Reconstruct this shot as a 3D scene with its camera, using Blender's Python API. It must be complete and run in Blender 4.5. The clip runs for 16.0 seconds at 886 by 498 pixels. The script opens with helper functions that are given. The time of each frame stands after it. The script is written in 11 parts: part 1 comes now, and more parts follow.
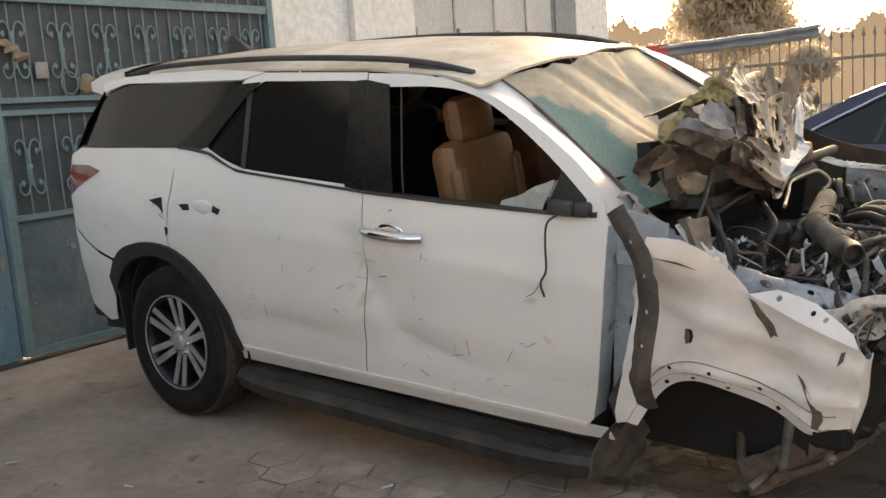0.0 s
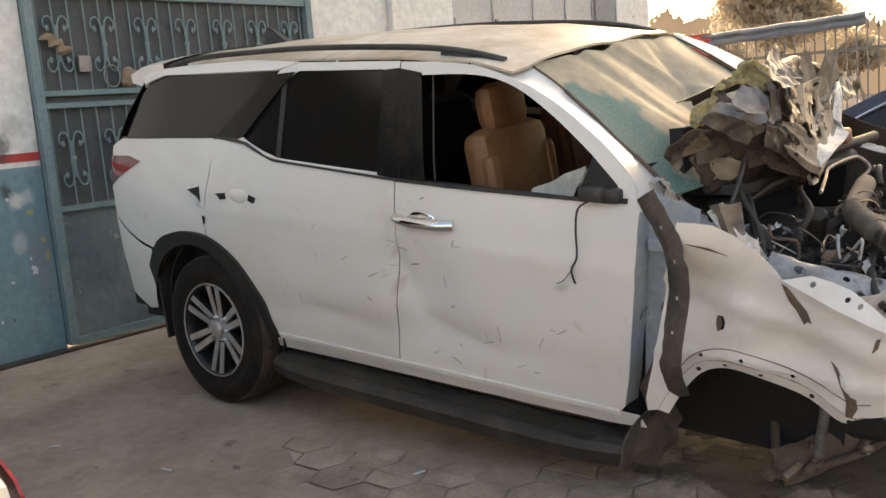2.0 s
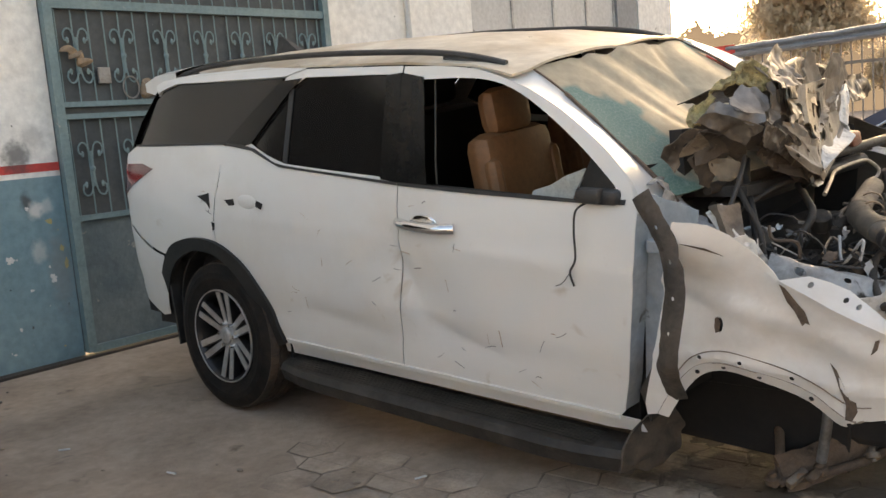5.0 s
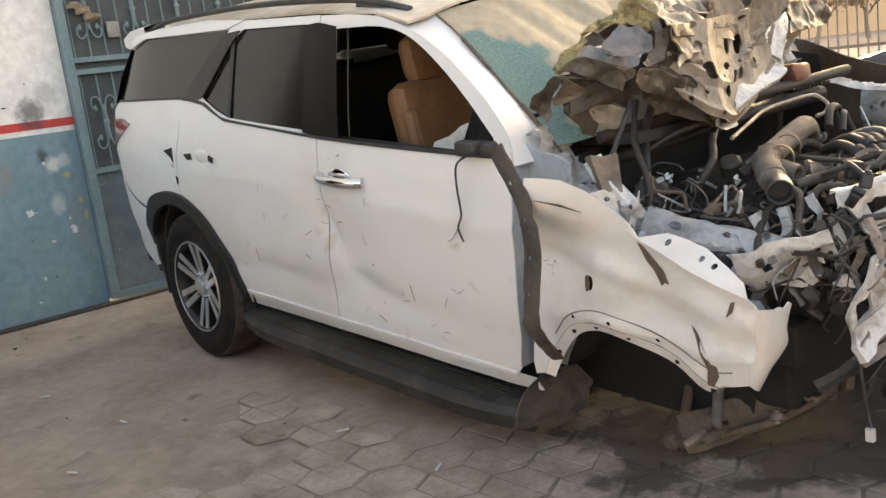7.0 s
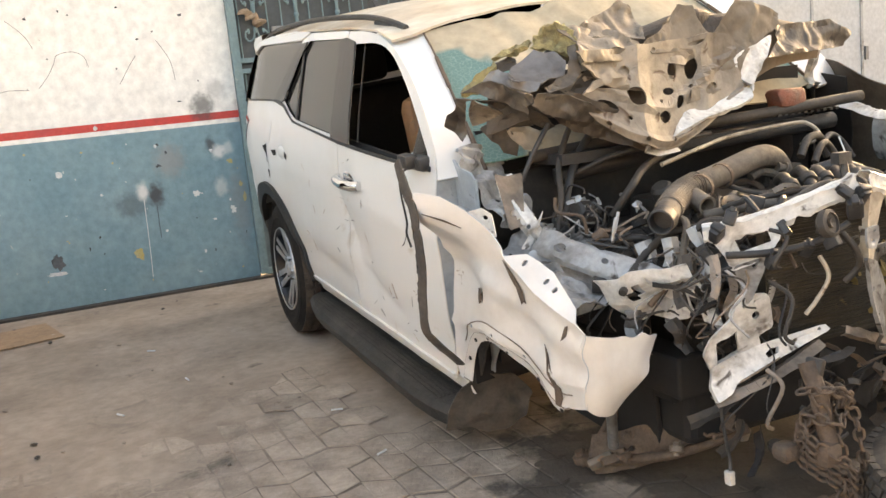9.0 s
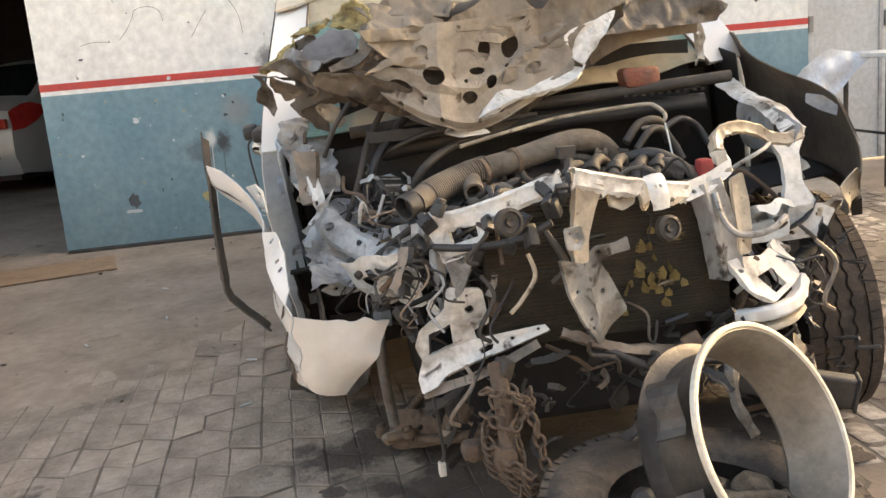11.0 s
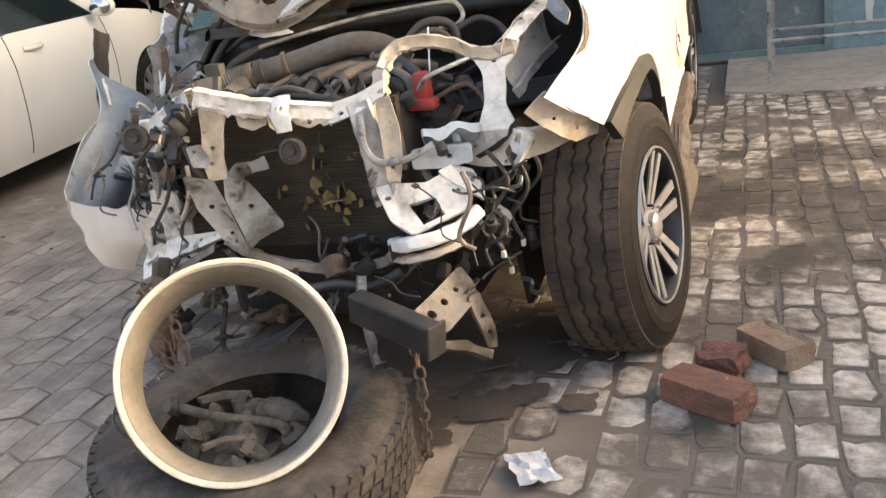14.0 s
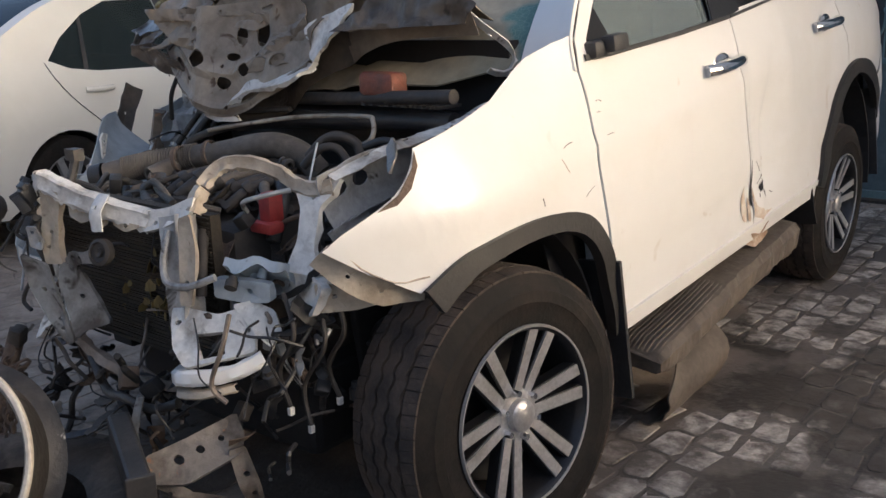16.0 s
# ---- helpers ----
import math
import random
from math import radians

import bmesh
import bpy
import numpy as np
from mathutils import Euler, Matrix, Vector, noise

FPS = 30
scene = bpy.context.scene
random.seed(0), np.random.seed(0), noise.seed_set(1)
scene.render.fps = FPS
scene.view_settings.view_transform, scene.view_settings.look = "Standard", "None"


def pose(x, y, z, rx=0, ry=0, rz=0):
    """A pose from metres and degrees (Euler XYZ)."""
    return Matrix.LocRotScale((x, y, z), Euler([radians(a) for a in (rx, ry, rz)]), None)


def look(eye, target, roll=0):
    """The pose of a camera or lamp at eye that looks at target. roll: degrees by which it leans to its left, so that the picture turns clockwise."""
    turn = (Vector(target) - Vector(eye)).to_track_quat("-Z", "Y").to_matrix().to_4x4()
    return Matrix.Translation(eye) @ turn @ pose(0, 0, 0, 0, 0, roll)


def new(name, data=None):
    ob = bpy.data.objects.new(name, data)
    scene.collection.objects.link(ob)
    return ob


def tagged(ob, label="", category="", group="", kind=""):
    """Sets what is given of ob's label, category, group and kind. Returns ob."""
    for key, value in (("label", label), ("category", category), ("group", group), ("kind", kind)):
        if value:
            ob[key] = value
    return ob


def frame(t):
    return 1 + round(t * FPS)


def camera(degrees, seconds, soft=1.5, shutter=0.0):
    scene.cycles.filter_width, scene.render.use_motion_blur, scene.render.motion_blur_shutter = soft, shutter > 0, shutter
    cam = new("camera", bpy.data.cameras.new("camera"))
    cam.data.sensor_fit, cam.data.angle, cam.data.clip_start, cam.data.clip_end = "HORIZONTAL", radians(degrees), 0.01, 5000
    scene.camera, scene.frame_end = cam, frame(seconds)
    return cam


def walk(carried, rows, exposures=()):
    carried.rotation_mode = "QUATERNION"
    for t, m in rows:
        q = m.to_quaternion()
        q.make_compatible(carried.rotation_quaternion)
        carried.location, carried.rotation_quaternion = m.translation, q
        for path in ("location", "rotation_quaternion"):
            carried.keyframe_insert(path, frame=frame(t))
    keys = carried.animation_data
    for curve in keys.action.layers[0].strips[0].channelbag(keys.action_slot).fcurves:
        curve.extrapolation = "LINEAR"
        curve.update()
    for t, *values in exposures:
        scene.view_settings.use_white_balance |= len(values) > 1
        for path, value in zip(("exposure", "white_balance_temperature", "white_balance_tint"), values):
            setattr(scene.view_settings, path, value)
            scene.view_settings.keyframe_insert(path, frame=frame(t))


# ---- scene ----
cam = camera(51.7, 16.0)
PATH = [
    (0, (3.813, -3.6, 1.431), (2.603, -2.036, 1.133), -4.2),
    (0.5, (3.812, -3.605, 1.43), (2.597, -2.044, 1.128), -4.2),
    (1, (3.818, -3.606, 1.431), (2.604, -2.047, 1.125), -4.4),
    (1.5, (3.833, -3.603, 1.423), (2.594, -2.063, 1.113), -4.3),
    (2, (3.85, -3.586, 1.406), (2.569, -2.081, 1.101), -4.6),
    (2.5, (3.86, -3.577, 1.4), (2.561, -2.085, 1.111), -5.1),
    (3, (3.87, -3.576, 1.399), (2.586, -2.068, 1.119), -5.2),
    (3.5, (3.886, -3.573, 1.393), (2.597, -2.069, 1.123), -5.1),
    (5.8, (4.04, -3.377, 1.336), (2.666, -1.952, 1.048), -4.4),
    (6, (4.097, -3.298, 1.356), (2.707, -1.896, 1.036), -4.5),
    (6.5, (4.228, -3.099, 1.331), (2.756, -1.791, 0.982), -4.9),
    (7, (4.438, -2.895, 1.345), (2.928, -1.643, 0.957), -7.3),
    (7.5, (4.725, -2.722, 1.316), (3.134, -1.609, 0.836), -5.4),
    (8, (4.915, -2.538, 1.288), (3.287, -1.514, 0.741), -6.0),
    (8.5, (5.053, -2.28, 1.304), (3.367, -1.321, 0.815), -4.4),
    (8.7, (5.12, -2.2, 1.3), (3.369, -1.328, 0.884), -5.3),
    (10.8, (5.598, -0.902, 1.297), (3.657, -0.601, 0.92), -5.0),
    (11, (5.623, -0.783, 1.29), (3.687, -0.495, 0.876), -5.1),
    (11.5, (5.63, -0.447, 1.285), (3.709, -0.269, 0.756), -4.3),
    (12, (5.64, -0.102, 1.285), (3.688, -0.218, 0.867), -5.5),
    (12.5, (5.648, 0.227, 1.303), (3.718, 0.034, 0.817), -5.5),
    (13, (5.592, 0.57, 1.3), (3.705, 0.247, 0.72), -6.1),
    (13.5, (5.567, 0.916, 1.284), (3.69, 0.478, 0.749), -6.6),
    (14, (5.486, 1.237, 1.294), (3.715, 0.585, 0.633), -8.3),
    (14.5, (5.252, 1.498, 1.308), (3.517, 0.755, 0.646), -3.6),
    (15, (5.03, 1.714, 1.329), (3.362, 0.745, 0.801), -6.2),
    (15.5, (4.815, 1.944, 1.359), (3.246, 0.82, 0.834), -2.9),
    (16, (4.606, 2.129, 1.37), (3.104, 0.913, 0.855), -1.6),
]
EXPOSURES = [(0.0, 2.32, 8400, 12), (3.5, 2.32, 8400, 12), (6.0, 2.32, 8400, 12), (6.5, 2.5, 8400, 12), (7.5, 2.95, 8700, 12), (8.5, 3.15, 9000, 13), (11.0, 2.8, 8500, 12), (11.5, 3.28, 8500, 13), (12.0, 3.05, 8300, 12), (12.5, 2.98, 8000, 12), (13.0, 3.08, 7800, 12), (14.0, 2.72, 7400, 11), (14.5, 2.62, 7100, 10), (15.0, 1.92, 6700, 11), (16.0, 1.24, 6000, 12)]
walk(cam, [(t, look(eye, target, roll)) for t, eye, target, roll in PATH], EXPOSURES)

# ---- light ----
world = bpy.data.worlds.new("sky")
scene.world = world
world.use_nodes = True
wn = world.node_tree.nodes
sky = wn.new("ShaderNodeTexSky")
sky.sky_type = "NISHITA"
sky.sun_disc = False
SUN_AZ, SUN_EL = 22.0, 13.0          # azimuth from +y towards -x, elevation (degrees)
sky.sun_elevation = radians(SUN_EL)
sky.sun_rotation = radians(-SUN_AZ)
sky.dust_density = 5.0
sky.air_density = 0.75
sky.ozone_density = 0.4
wn["Background"].inputs[1].default_value = 0.15
world.node_tree.links.new(sky.outputs[0], wn["Background"].inputs[0])
sun = new("sun", bpy.data.lights.new("sun", "SUN"))
sun.data.energy, sun.data.angle, sun.data.color = 0.065, radians(20), (1.0, 0.95, 0.89)
sd = Vector((-math.sin(radians(SUN_AZ)) * math.cos(radians(SUN_EL)), math.cos(radians(SUN_AZ)) * math.cos(radians(SUN_EL)), math.sin(radians(SUN_EL))))
sun.matrix_world = look(sd * 30, (0, 0, 0))


# ---- materials ----
def mat(name, color, rough=0.6, metal=0.0, color2=None, scale=6.0, lo=0.45, hi=0.7, bump=0.0, bscale=60.0, coat=0.0,
        spots=None, spot_scale=20.0, spot_at=0.68, spot_w=0.03, rand=0.0, spec=0.5, fine=1.0):
    """Two-scale procedural surface: broad blotches of color2 over color, sharp-edged spots, fine relief."""
    m = bpy.data.materials.new(name)
    m.use_nodes = True
    nt = m.node_tree
    n, l = nt.nodes, nt.links
    b = n["Principled BSDF"]
    b.inputs["Roughness"].default_value = rough
    b.inputs["Metallic"].default_value = metal
    b.inputs["Coat Weight"].default_value = coat
    b.inputs["Specular IOR Level"].default_value = spec
    b.inputs["Base Color"].default_value = (*color, 1)
    co = n.new("ShaderNodeTexCoord").outputs["Object"]
    last = None

    def mix(fac, a, c):
        x = n.new("ShaderNodeMix")
        x.data_type = "RGBA"
        if fac is not None:
            l.new(fac, x.inputs[0])
        for i, v in ((6, a), (7, c)):
            if isinstance(v, tuple):
                x.inputs[i].default_value = (*v, 1)
            else:
                l.new(v, x.inputs[i])
        return x.outputs[2]

    def ramp(src, a, c):
        r = n.new("ShaderNodeMapRange")
        r.inputs[1].default_value, r.inputs[2].default_value = a, c
        l.new(src, r.inputs[0])
        return r.outputs[0]

    def tex(s, detail=6.0, dist=0.0):
        t = n.new("ShaderNodeTexNoise")
        t.inputs["Scale"].default_value, t.inputs["Detail"].default_value, t.inputs["Distortion"].default_value = s, detail, dist
        t.inputs["Roughness"].default_value = 0.62
        l.new(co, t.inputs["Vector"])
        return t.outputs[0]

    last = color
    if color2:
        last = mix(ramp(tex(scale, 8.0, 0.3), lo, hi), color, color2)
        grain = fine
        fine = tex(scale * 9, 4.0)
        v = n.new("ShaderNodeHueSaturation")
        l.new(ramp(fine, 0.2, 0.8), v.inputs["Value"])
        v.inputs["Value"].default_value = 1.0
        r2 = n.new("ShaderNodeMapRange")
        r2.inputs[1].default_value, r2.inputs[2].default_value, r2.inputs[3].default_value, r2.inputs[4].default_value = 0.25, 0.75, 1 - 0.18 * grain, 1 + 0.16 * grain
        l.new(fine, r2.inputs[0])
        l.new(r2.outputs[0], v.inputs["Value"])
        l.new(last, v.inputs["Color"])
        last = v.outputs[0]
    if spots:
        last = mix(ramp(tex(spot_scale, 3.0, 0.6), spot_at, spot_at + spot_w), last, spots)
    if rand:
        oi = n.new("ShaderNodeObjectInfo")
        v = n.new("ShaderNodeHueSaturation")
        r3 = n.new("ShaderNodeMapRange")
        r3.inputs[3].default_value, r3.inputs[4].default_value = 1 - rand, 1 + rand
        l.new(oi.outputs["Random"], r3.inputs[0])
        l.new(r3.outputs[0], v.inputs["Value"])
        if isinstance(last, tuple):
            v.inputs["Color"].default_value = (*last, 1)
        else:
            l.new(last, v.inputs["Color"])
        last = v.outputs[0]
    if not isinstance(last, tuple):
        l.new(last, b.inputs["Base Color"])
    if bump:
        bp = n.new("ShaderNodeBump")
        bp.inputs["Strength"].default_value = bump
        bp.inputs["Distance"].default_value = 0.02
        l.new(tex(bscale, 5.0), bp.inputs["Height"])
        l.new(bp.outputs[0], b.inputs["Normal"])
    return m


def glass(name, color, rough=0.02, alpha=0.25):
    """Tinted pane: a clear part mixed with a glossy tinted one."""
    m = bpy.data.materials.new(name)
    m.use_nodes = True
    n, l = m.node_tree.nodes, m.node_tree.links
    b = n["Principled BSDF"]
    b.inputs["Base Color"].default_value = (*color, 1)
    b.inputs["Roughness"].default_value = rough
    tr = n.new("ShaderNodeBsdfTransparent")
    tr.inputs[0].default_value = (*[0.5 + c * 0.5 for c in color], 1)
    mx = n.new("ShaderNodeMixShader")
    mx.inputs[0].default_value = alpha
    l.new(tr.outputs[0], mx.inputs[1])
    l.new(b.outputs[0], mx.inputs[2])
    l.new(mx.outputs[0], n["Material Output"].inputs[0])
    return m


M_PAINT = mat("white car paint", (0.735, 0.72, 0.69), 0.34, 0.0, (0.62, 0.58, 0.52), 1.3, 0.5, 0.9, coat=0.3, spots=(0.53, 0.46, 0.375), spot_scale=6, spot_at=0.66, spot_w=0.16, fine=0.06)
M_PAINT_BARE = mat("white paint over bare steel", (0.66, 0.645, 0.61), 0.42, 0.0, (0.235, 0.205, 0.17), 6, 0.51, 0.68, bump=0.15, bscale=30, spots=(0.085, 0.065, 0.05), spot_scale=15, spot_at=0.60, spot_w=0.10)
M_CREAMSTEEL = mat("cream primed steel under dust", (0.46, 0.395, 0.31), 0.5, 0.0, (0.20, 0.16, 0.12), 5, 0.44, 0.68, bump=0.15, bscale=30, spots=(0.10, 0.065, 0.042), spot_scale=17, spot_at=0.62, spot_w=0.08)
M_PRIMER = mat("grey primer inside", (0.40, 0.445, 0.475), 0.4, 0.0, (0.25, 0.27, 0.285), 3, 0.4, 0.75, bump=0.08, spots=(0.12, 0.11, 0.10), spot_scale=14, spot_at=0.66, spot_w=0.08)
M_STEEL = mat("bare grey steel", (0.26, 0.255, 0.25), 0.42, 0.6, (0.14, 0.12, 0.105), 8, 0.45, 0.7, bump=0.25, bscale=40)
M_GREYDIRT = mat("grimy grey steel", (0.27, 0.27, 0.265), 0.45, 0.2, (0.095, 0.082, 0.07), 7, 0.44, 0.62, bump=0.2, bscale=40, spots=(0.05, 0.042, 0.036), spot_scale=14, spot_at=0.58, spot_w=0.10)
M_RUSTY = mat("rusted dusty steel", (0.15, 0.105, 0.075), 0.75, 0.2, (0.08, 0.058, 0.045), 14, 0.4, 0.7, bump=0.4, bscale=60)
M_DUSTY = mat("dusty brown sheet metal", (0.25, 0.20, 0.158), 0.55, 0.2, (0.105, 0.083, 0.065), 6, 0.42, 0.62, bump=0.3, bscale=35, spots=(0.30, 0.17, 0.10), spot_scale=16, spot_at=0.64, spot_w=0.06)
M_GREY = mat("dull grey painted metal", (0.37, 0.37, 0.365), 0.42, 0.2, (0.16, 0.145, 0.13), 6, 0.48, 0.70, bump=0.15, bscale=40, spots=(0.055, 0.046, 0.04), spot_scale=13, spot_at=0.60, spot_w=0.10)
M_BLACK = mat("black plastic", (0.025, 0.025, 0.026), 0.5, 0.0, (0.06, 0.055, 0.05), 9, 0.45, 0.75, bump=0.15, bscale=90)
M_DUSTBLACK = mat("dusty black plastic", (0.036, 0.031, 0.027), 0.65, 0.0, (0.085, 0.068, 0.053), 6, 0.45, 0.8, bump=0.2, bscale=60)
M_SEAL = mat("black rubber under brown dust", (0.085, 0.070, 0.057), 0.7, 0.0, (0.035, 0.031, 0.028), 8, 0.42, 0.65, bump=0.25, bscale=40)
M_STEPDUST_SHADE = mat("brown-black for dusty plastic and the shaded fender inside", (0.135, 0.108, 0.084), 0.8, 0.0, (0.062, 0.05, 0.04), 5, 0.4, 0.7, bump=0.2, bscale=40)
M_TREAD = mat("dusty brown tread rubber", (0.078, 0.057, 0.043), 0.9, 0.0, (0.030, 0.024, 0.020), 9, 0.4, 0.66, bump=0.3, bscale=70)
M_GROOVE = mat("dust packed in the tread grooves", (0.046, 0.036, 0.029), 0.95, 0.0, (0.028, 0.023, 0.019), 10, 0.4, 0.7)
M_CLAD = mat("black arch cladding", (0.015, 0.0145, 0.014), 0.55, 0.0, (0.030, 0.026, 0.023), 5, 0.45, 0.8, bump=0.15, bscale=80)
M_RUBBER = mat("tyre rubber", (0.013, 0.0115, 0.0105), 0.75, 0.0, (0.034, 0.026, 0.020), 7, 0.45, 0.8, bump=0.2, bscale=70, spec=0.2)
M_OLDRUBBER = mat("muddy old rubber", (0.046, 0.039, 0.034), 0.9, 0.0, (0.135, 0.11, 0.086), 7, 0.44, 0.68, bump=0.4, bscale=50)
M_ALLOY = mat("machined alloy", (0.52, 0.51, 0.50), 0.30, 0.6, (0.36, 0.34, 0.32), 12, 0.45, 0.75)
M_ALLOYDARK = mat("dark grey alloy", (0.022, 0.022, 0.024), 0.35, 0.4, (0.04, 0.037, 0.034), 12, 0.45, 0.75)
M_CHROME = mat("chrome", (0.75, 0.75, 0.75), 0.12, 1.0)
M_WALLWHITE = mat("dirty white wall paint", (0.79, 0.77, 0.73), 0.8, 0.0, (0.66, 0.63, 0.58), 1.7, 0.5, 0.8, bump=0.12, bscale=25, spots=(0.22, 0.21, 0.19), spot_scale=7, spot_at=0.72, spot_w=0.04)
M_WALLBLUE = mat("worn blue-grey wall paint", (0.15, 0.262, 0.305), 0.62, 0.0, (0.215, 0.325, 0.355), 1.9, 0.4, 0.75, bump=0.12, bscale=25, spots=(0.42, 0.43, 0.42), spot_scale=6, spot_at=0.71, spot_w=0.05)
M_RED = mat("red painted stripe", (0.58, 0.055, 0.045), 0.6, 0.0, (0.48, 0.07, 0.06), 5, 0.4, 0.7)
M_GATE = mat("blue-green gate paint", (0.13, 0.205, 0.222), 0.5, 0.0, (0.18, 0.255, 0.265), 4, 0.4, 0.75, bump=0.1, spots=(0.34, 0.35, 0.33), spot_scale=10, spot_at=0.72, spot_w=0.03)
M_GATELOW = mat("scuffed dark blue-grey gate paint", (0.085, 0.125, 0.142), 0.55, 0.0, (0.15, 0.19, 0.20), 2.6, 0.40, 0.62, bump=0.25, bscale=30, spots=(0.30, 0.30, 0.28), spot_scale=7, spot_at=0.66, spot_w=0.05)
M_GATEPANEL = mat("dark grey-green gate sheet", (0.055, 0.064, 0.068), 0.6, 0.0, (0.09, 0.10, 0.103), 3, 0.4, 0.75, spots=(0.30, 0.30, 0.28), spot_scale=9, spot_at=0.74, spot_w=0.03)
M_GROUND = mat("dusty grey-brown concrete", (0.36, 0.29, 0.232), 0.9, 0.0, (0.245, 0.195, 0.155), 1.6, 0.4, 0.66, bump=0.3, bscale=45, spots=(0.15, 0.125, 0.105), spot_scale=3.2, spot_at=0.64, spot_w=0.12)
# the far side of the car lies on trodden wet dirt
_n, _l = M_GROUND.node_tree.nodes, M_GROUND.node_tree.links
_b = _n["Principled BSDF"]
_src = _b.inputs["Base Color"].links[0].from_socket
_co = _n.new("ShaderNodeTexCoord")
_sx = _n.new("ShaderNodeSeparateXYZ")
_l.new(_co.outputs["Object"], _sx.inputs[0])
_no = _n.new("ShaderNodeTexNoise")
_no.inputs["Scale"].default_value, _no.inputs["Detail"].default_value = 1.1, 5.0
_l.new(_co.outputs["Object"], _no.inputs["Vector"])
_ad = _n.new("ShaderNodeMath")
_ad.operation = "MULTIPLY_ADD"
_ad.inputs[1].default_value = 1.6
_l.new(_no.outputs[0], _ad.inputs[0])
_l.new(_sx.outputs[1], _ad.inputs[2])
_mr = _n.new("ShaderNodeMapRange")
_mr.inputs[1].default_value, _mr.inputs[2].default_value = 1.25, 1.75
_l.new(_ad.outputs[0], _mr.inputs[0])
_mf = _n.new("ShaderNodeMapRange")
_mf.inputs[1].default_value, _mf.inputs[2].default_value, _mf.inputs[3].default_value, _mf.inputs[4].default_value = 3.0, 3.8, 1.0, 0.0
_l.new(_sx.outputs[1], _mf.inputs[0])
_mu = _n.new("ShaderNodeMath")
_mu.operation = "MULTIPLY"
_l.new(_mr.outputs[0], _mu.inputs[0])
_l.new(_mf.outputs[0], _mu.inputs[1])
_mx = _n.new("ShaderNodeMix")
_mx.data_type = "RGBA"
_l.new(_mu.outputs[0], _mx.inputs[0])
_l.new(_src, _mx.inputs[6])
_mx.inputs[7].default_value = (0.14, 0.118, 0.10, 1)
_l.new(_mx.outputs[2], _b.inputs["Base Color"])
_rr = _n.new("ShaderNodeMapRange")
_rr.inputs[3].default_value, _rr.inputs[4].default_value = 0.9, 0.5
_l.new(_mu.outputs[0], _rr.inputs[0])
_l.new(_rr.outputs[0], _b.inputs["Roughness"])
M_PAVER = mat("worn grey-brown paver", (0.395, 0.322, 0.260), 0.85, 0.0, (0.255, 0.205, 0.163), 5, 0.4, 0.66, bump=0.5, bscale=55, rand=0.13)
M_SETT = mat("pale worn sett", (0.54, 0.485, 0.425), 0.75, 0.0, (0.17, 0.143, 0.12), 9, 0.42, 0.60, bump=0.4, bscale=40, rand=0.16)
# dark stains across the drive side
_n, _l = M_PAVER.node_tree.nodes, M_PAVER.node_tree.links
_b = _n["Principled BSDF"]
_src = _b.inputs["Base Color"].links[0].from_socket
_ge = _n.new("ShaderNodeNewGeometry")
_a = _n.new("ShaderNodeTexNoise")
_a.inputs["Scale"].default_value, _a.inputs["Detail"].default_value, _a.inputs["Roughness"].default_value = 1.8, 8.0, 0.7
_l.new(_ge.outputs["Position"], _a.inputs["Vector"])
_r = _n.new("ShaderNodeMapRange")
_r.inputs[1].default_value, _r.inputs[2].default_value, _r.inputs[4].default_value = 0.48, 0.72, 0.85
_l.new(_a.outputs[0], _r.inputs[0])
_x = _n.new("ShaderNodeMix")
_x.data_type = "RGBA"
_l.new(_r.outputs[0], _x.inputs[0])
_l.new(_src, _x.inputs[6])
_x.inputs[7].default_value = (0.15, 0.124, 0.102, 1)
_l.new(_x.outputs[2], _b.inputs["Base Color"])
# trodden dirt lies over the setts in broad patches
_n, _l = M_SETT.node_tree.nodes, M_SETT.node_tree.links
_b = _n["Principled BSDF"]
_src = _b.inputs["Base Color"].links[0].from_socket
_ge = _n.new("ShaderNodeNewGeometry")
_a = _n.new("ShaderNodeTexNoise")
_a.inputs["Scale"].default_value, _a.inputs["Detail"].default_value, _a.inputs["Roughness"].default_value = 1.5, 7.0, 0.68
_l.new(_ge.outputs["Position"], _a.inputs["Vector"])
_r = _n.new("ShaderNodeMapRange")
_r.inputs[1].default_value, _r.inputs[2].default_value = 0.45, 0.56
_l.new(_a.outputs[0], _r.inputs[0])
_x = _n.new("ShaderNodeMix")
_x.data_type = "RGBA"
_l.new(_r.outputs[0], _x.inputs[0])
_l.new(_src, _x.inputs[6])
_x.inputs[7].default_value = (0.135, 0.113, 0.094, 1)
_l.new(_x.outputs[2], _b.inputs["Base Color"])
M_PILLAR = mat("gloss black pillar film", (0.012, 0.011, 0.010), 0.22, 0.0, (0.022, 0.020, 0.018), 7, 0.45, 0.8, spec=0.35)
M_TAN = mat("tan leather", (0.22, 0.105, 0.047), 0.55, 0.0, (0.185, 0.083, 0.035), 5, 0.4, 0.75, bump=0.12, bscale=120)
M_CREAM = mat("cream car paint", (0.80, 0.775, 0.70), 0.25, 0.0, (0.75, 0.72, 0.64), 1.5, 0.4, 0.8, coat=0.5, fine=0.05)
M_SILVER = mat("dusty silver car paint", (0.46, 0.46, 0.46), 0.45, 0.3, (0.36, 0.355, 0.35), 2, 0.4, 0.8, fine=0.1)
M_NAVY = mat("dark blue car paint", (0.032, 0.034, 0.058), 0.25, 0.2, (0.05, 0.05, 0.07), 2, 0.4, 0.8, coat=0.6)
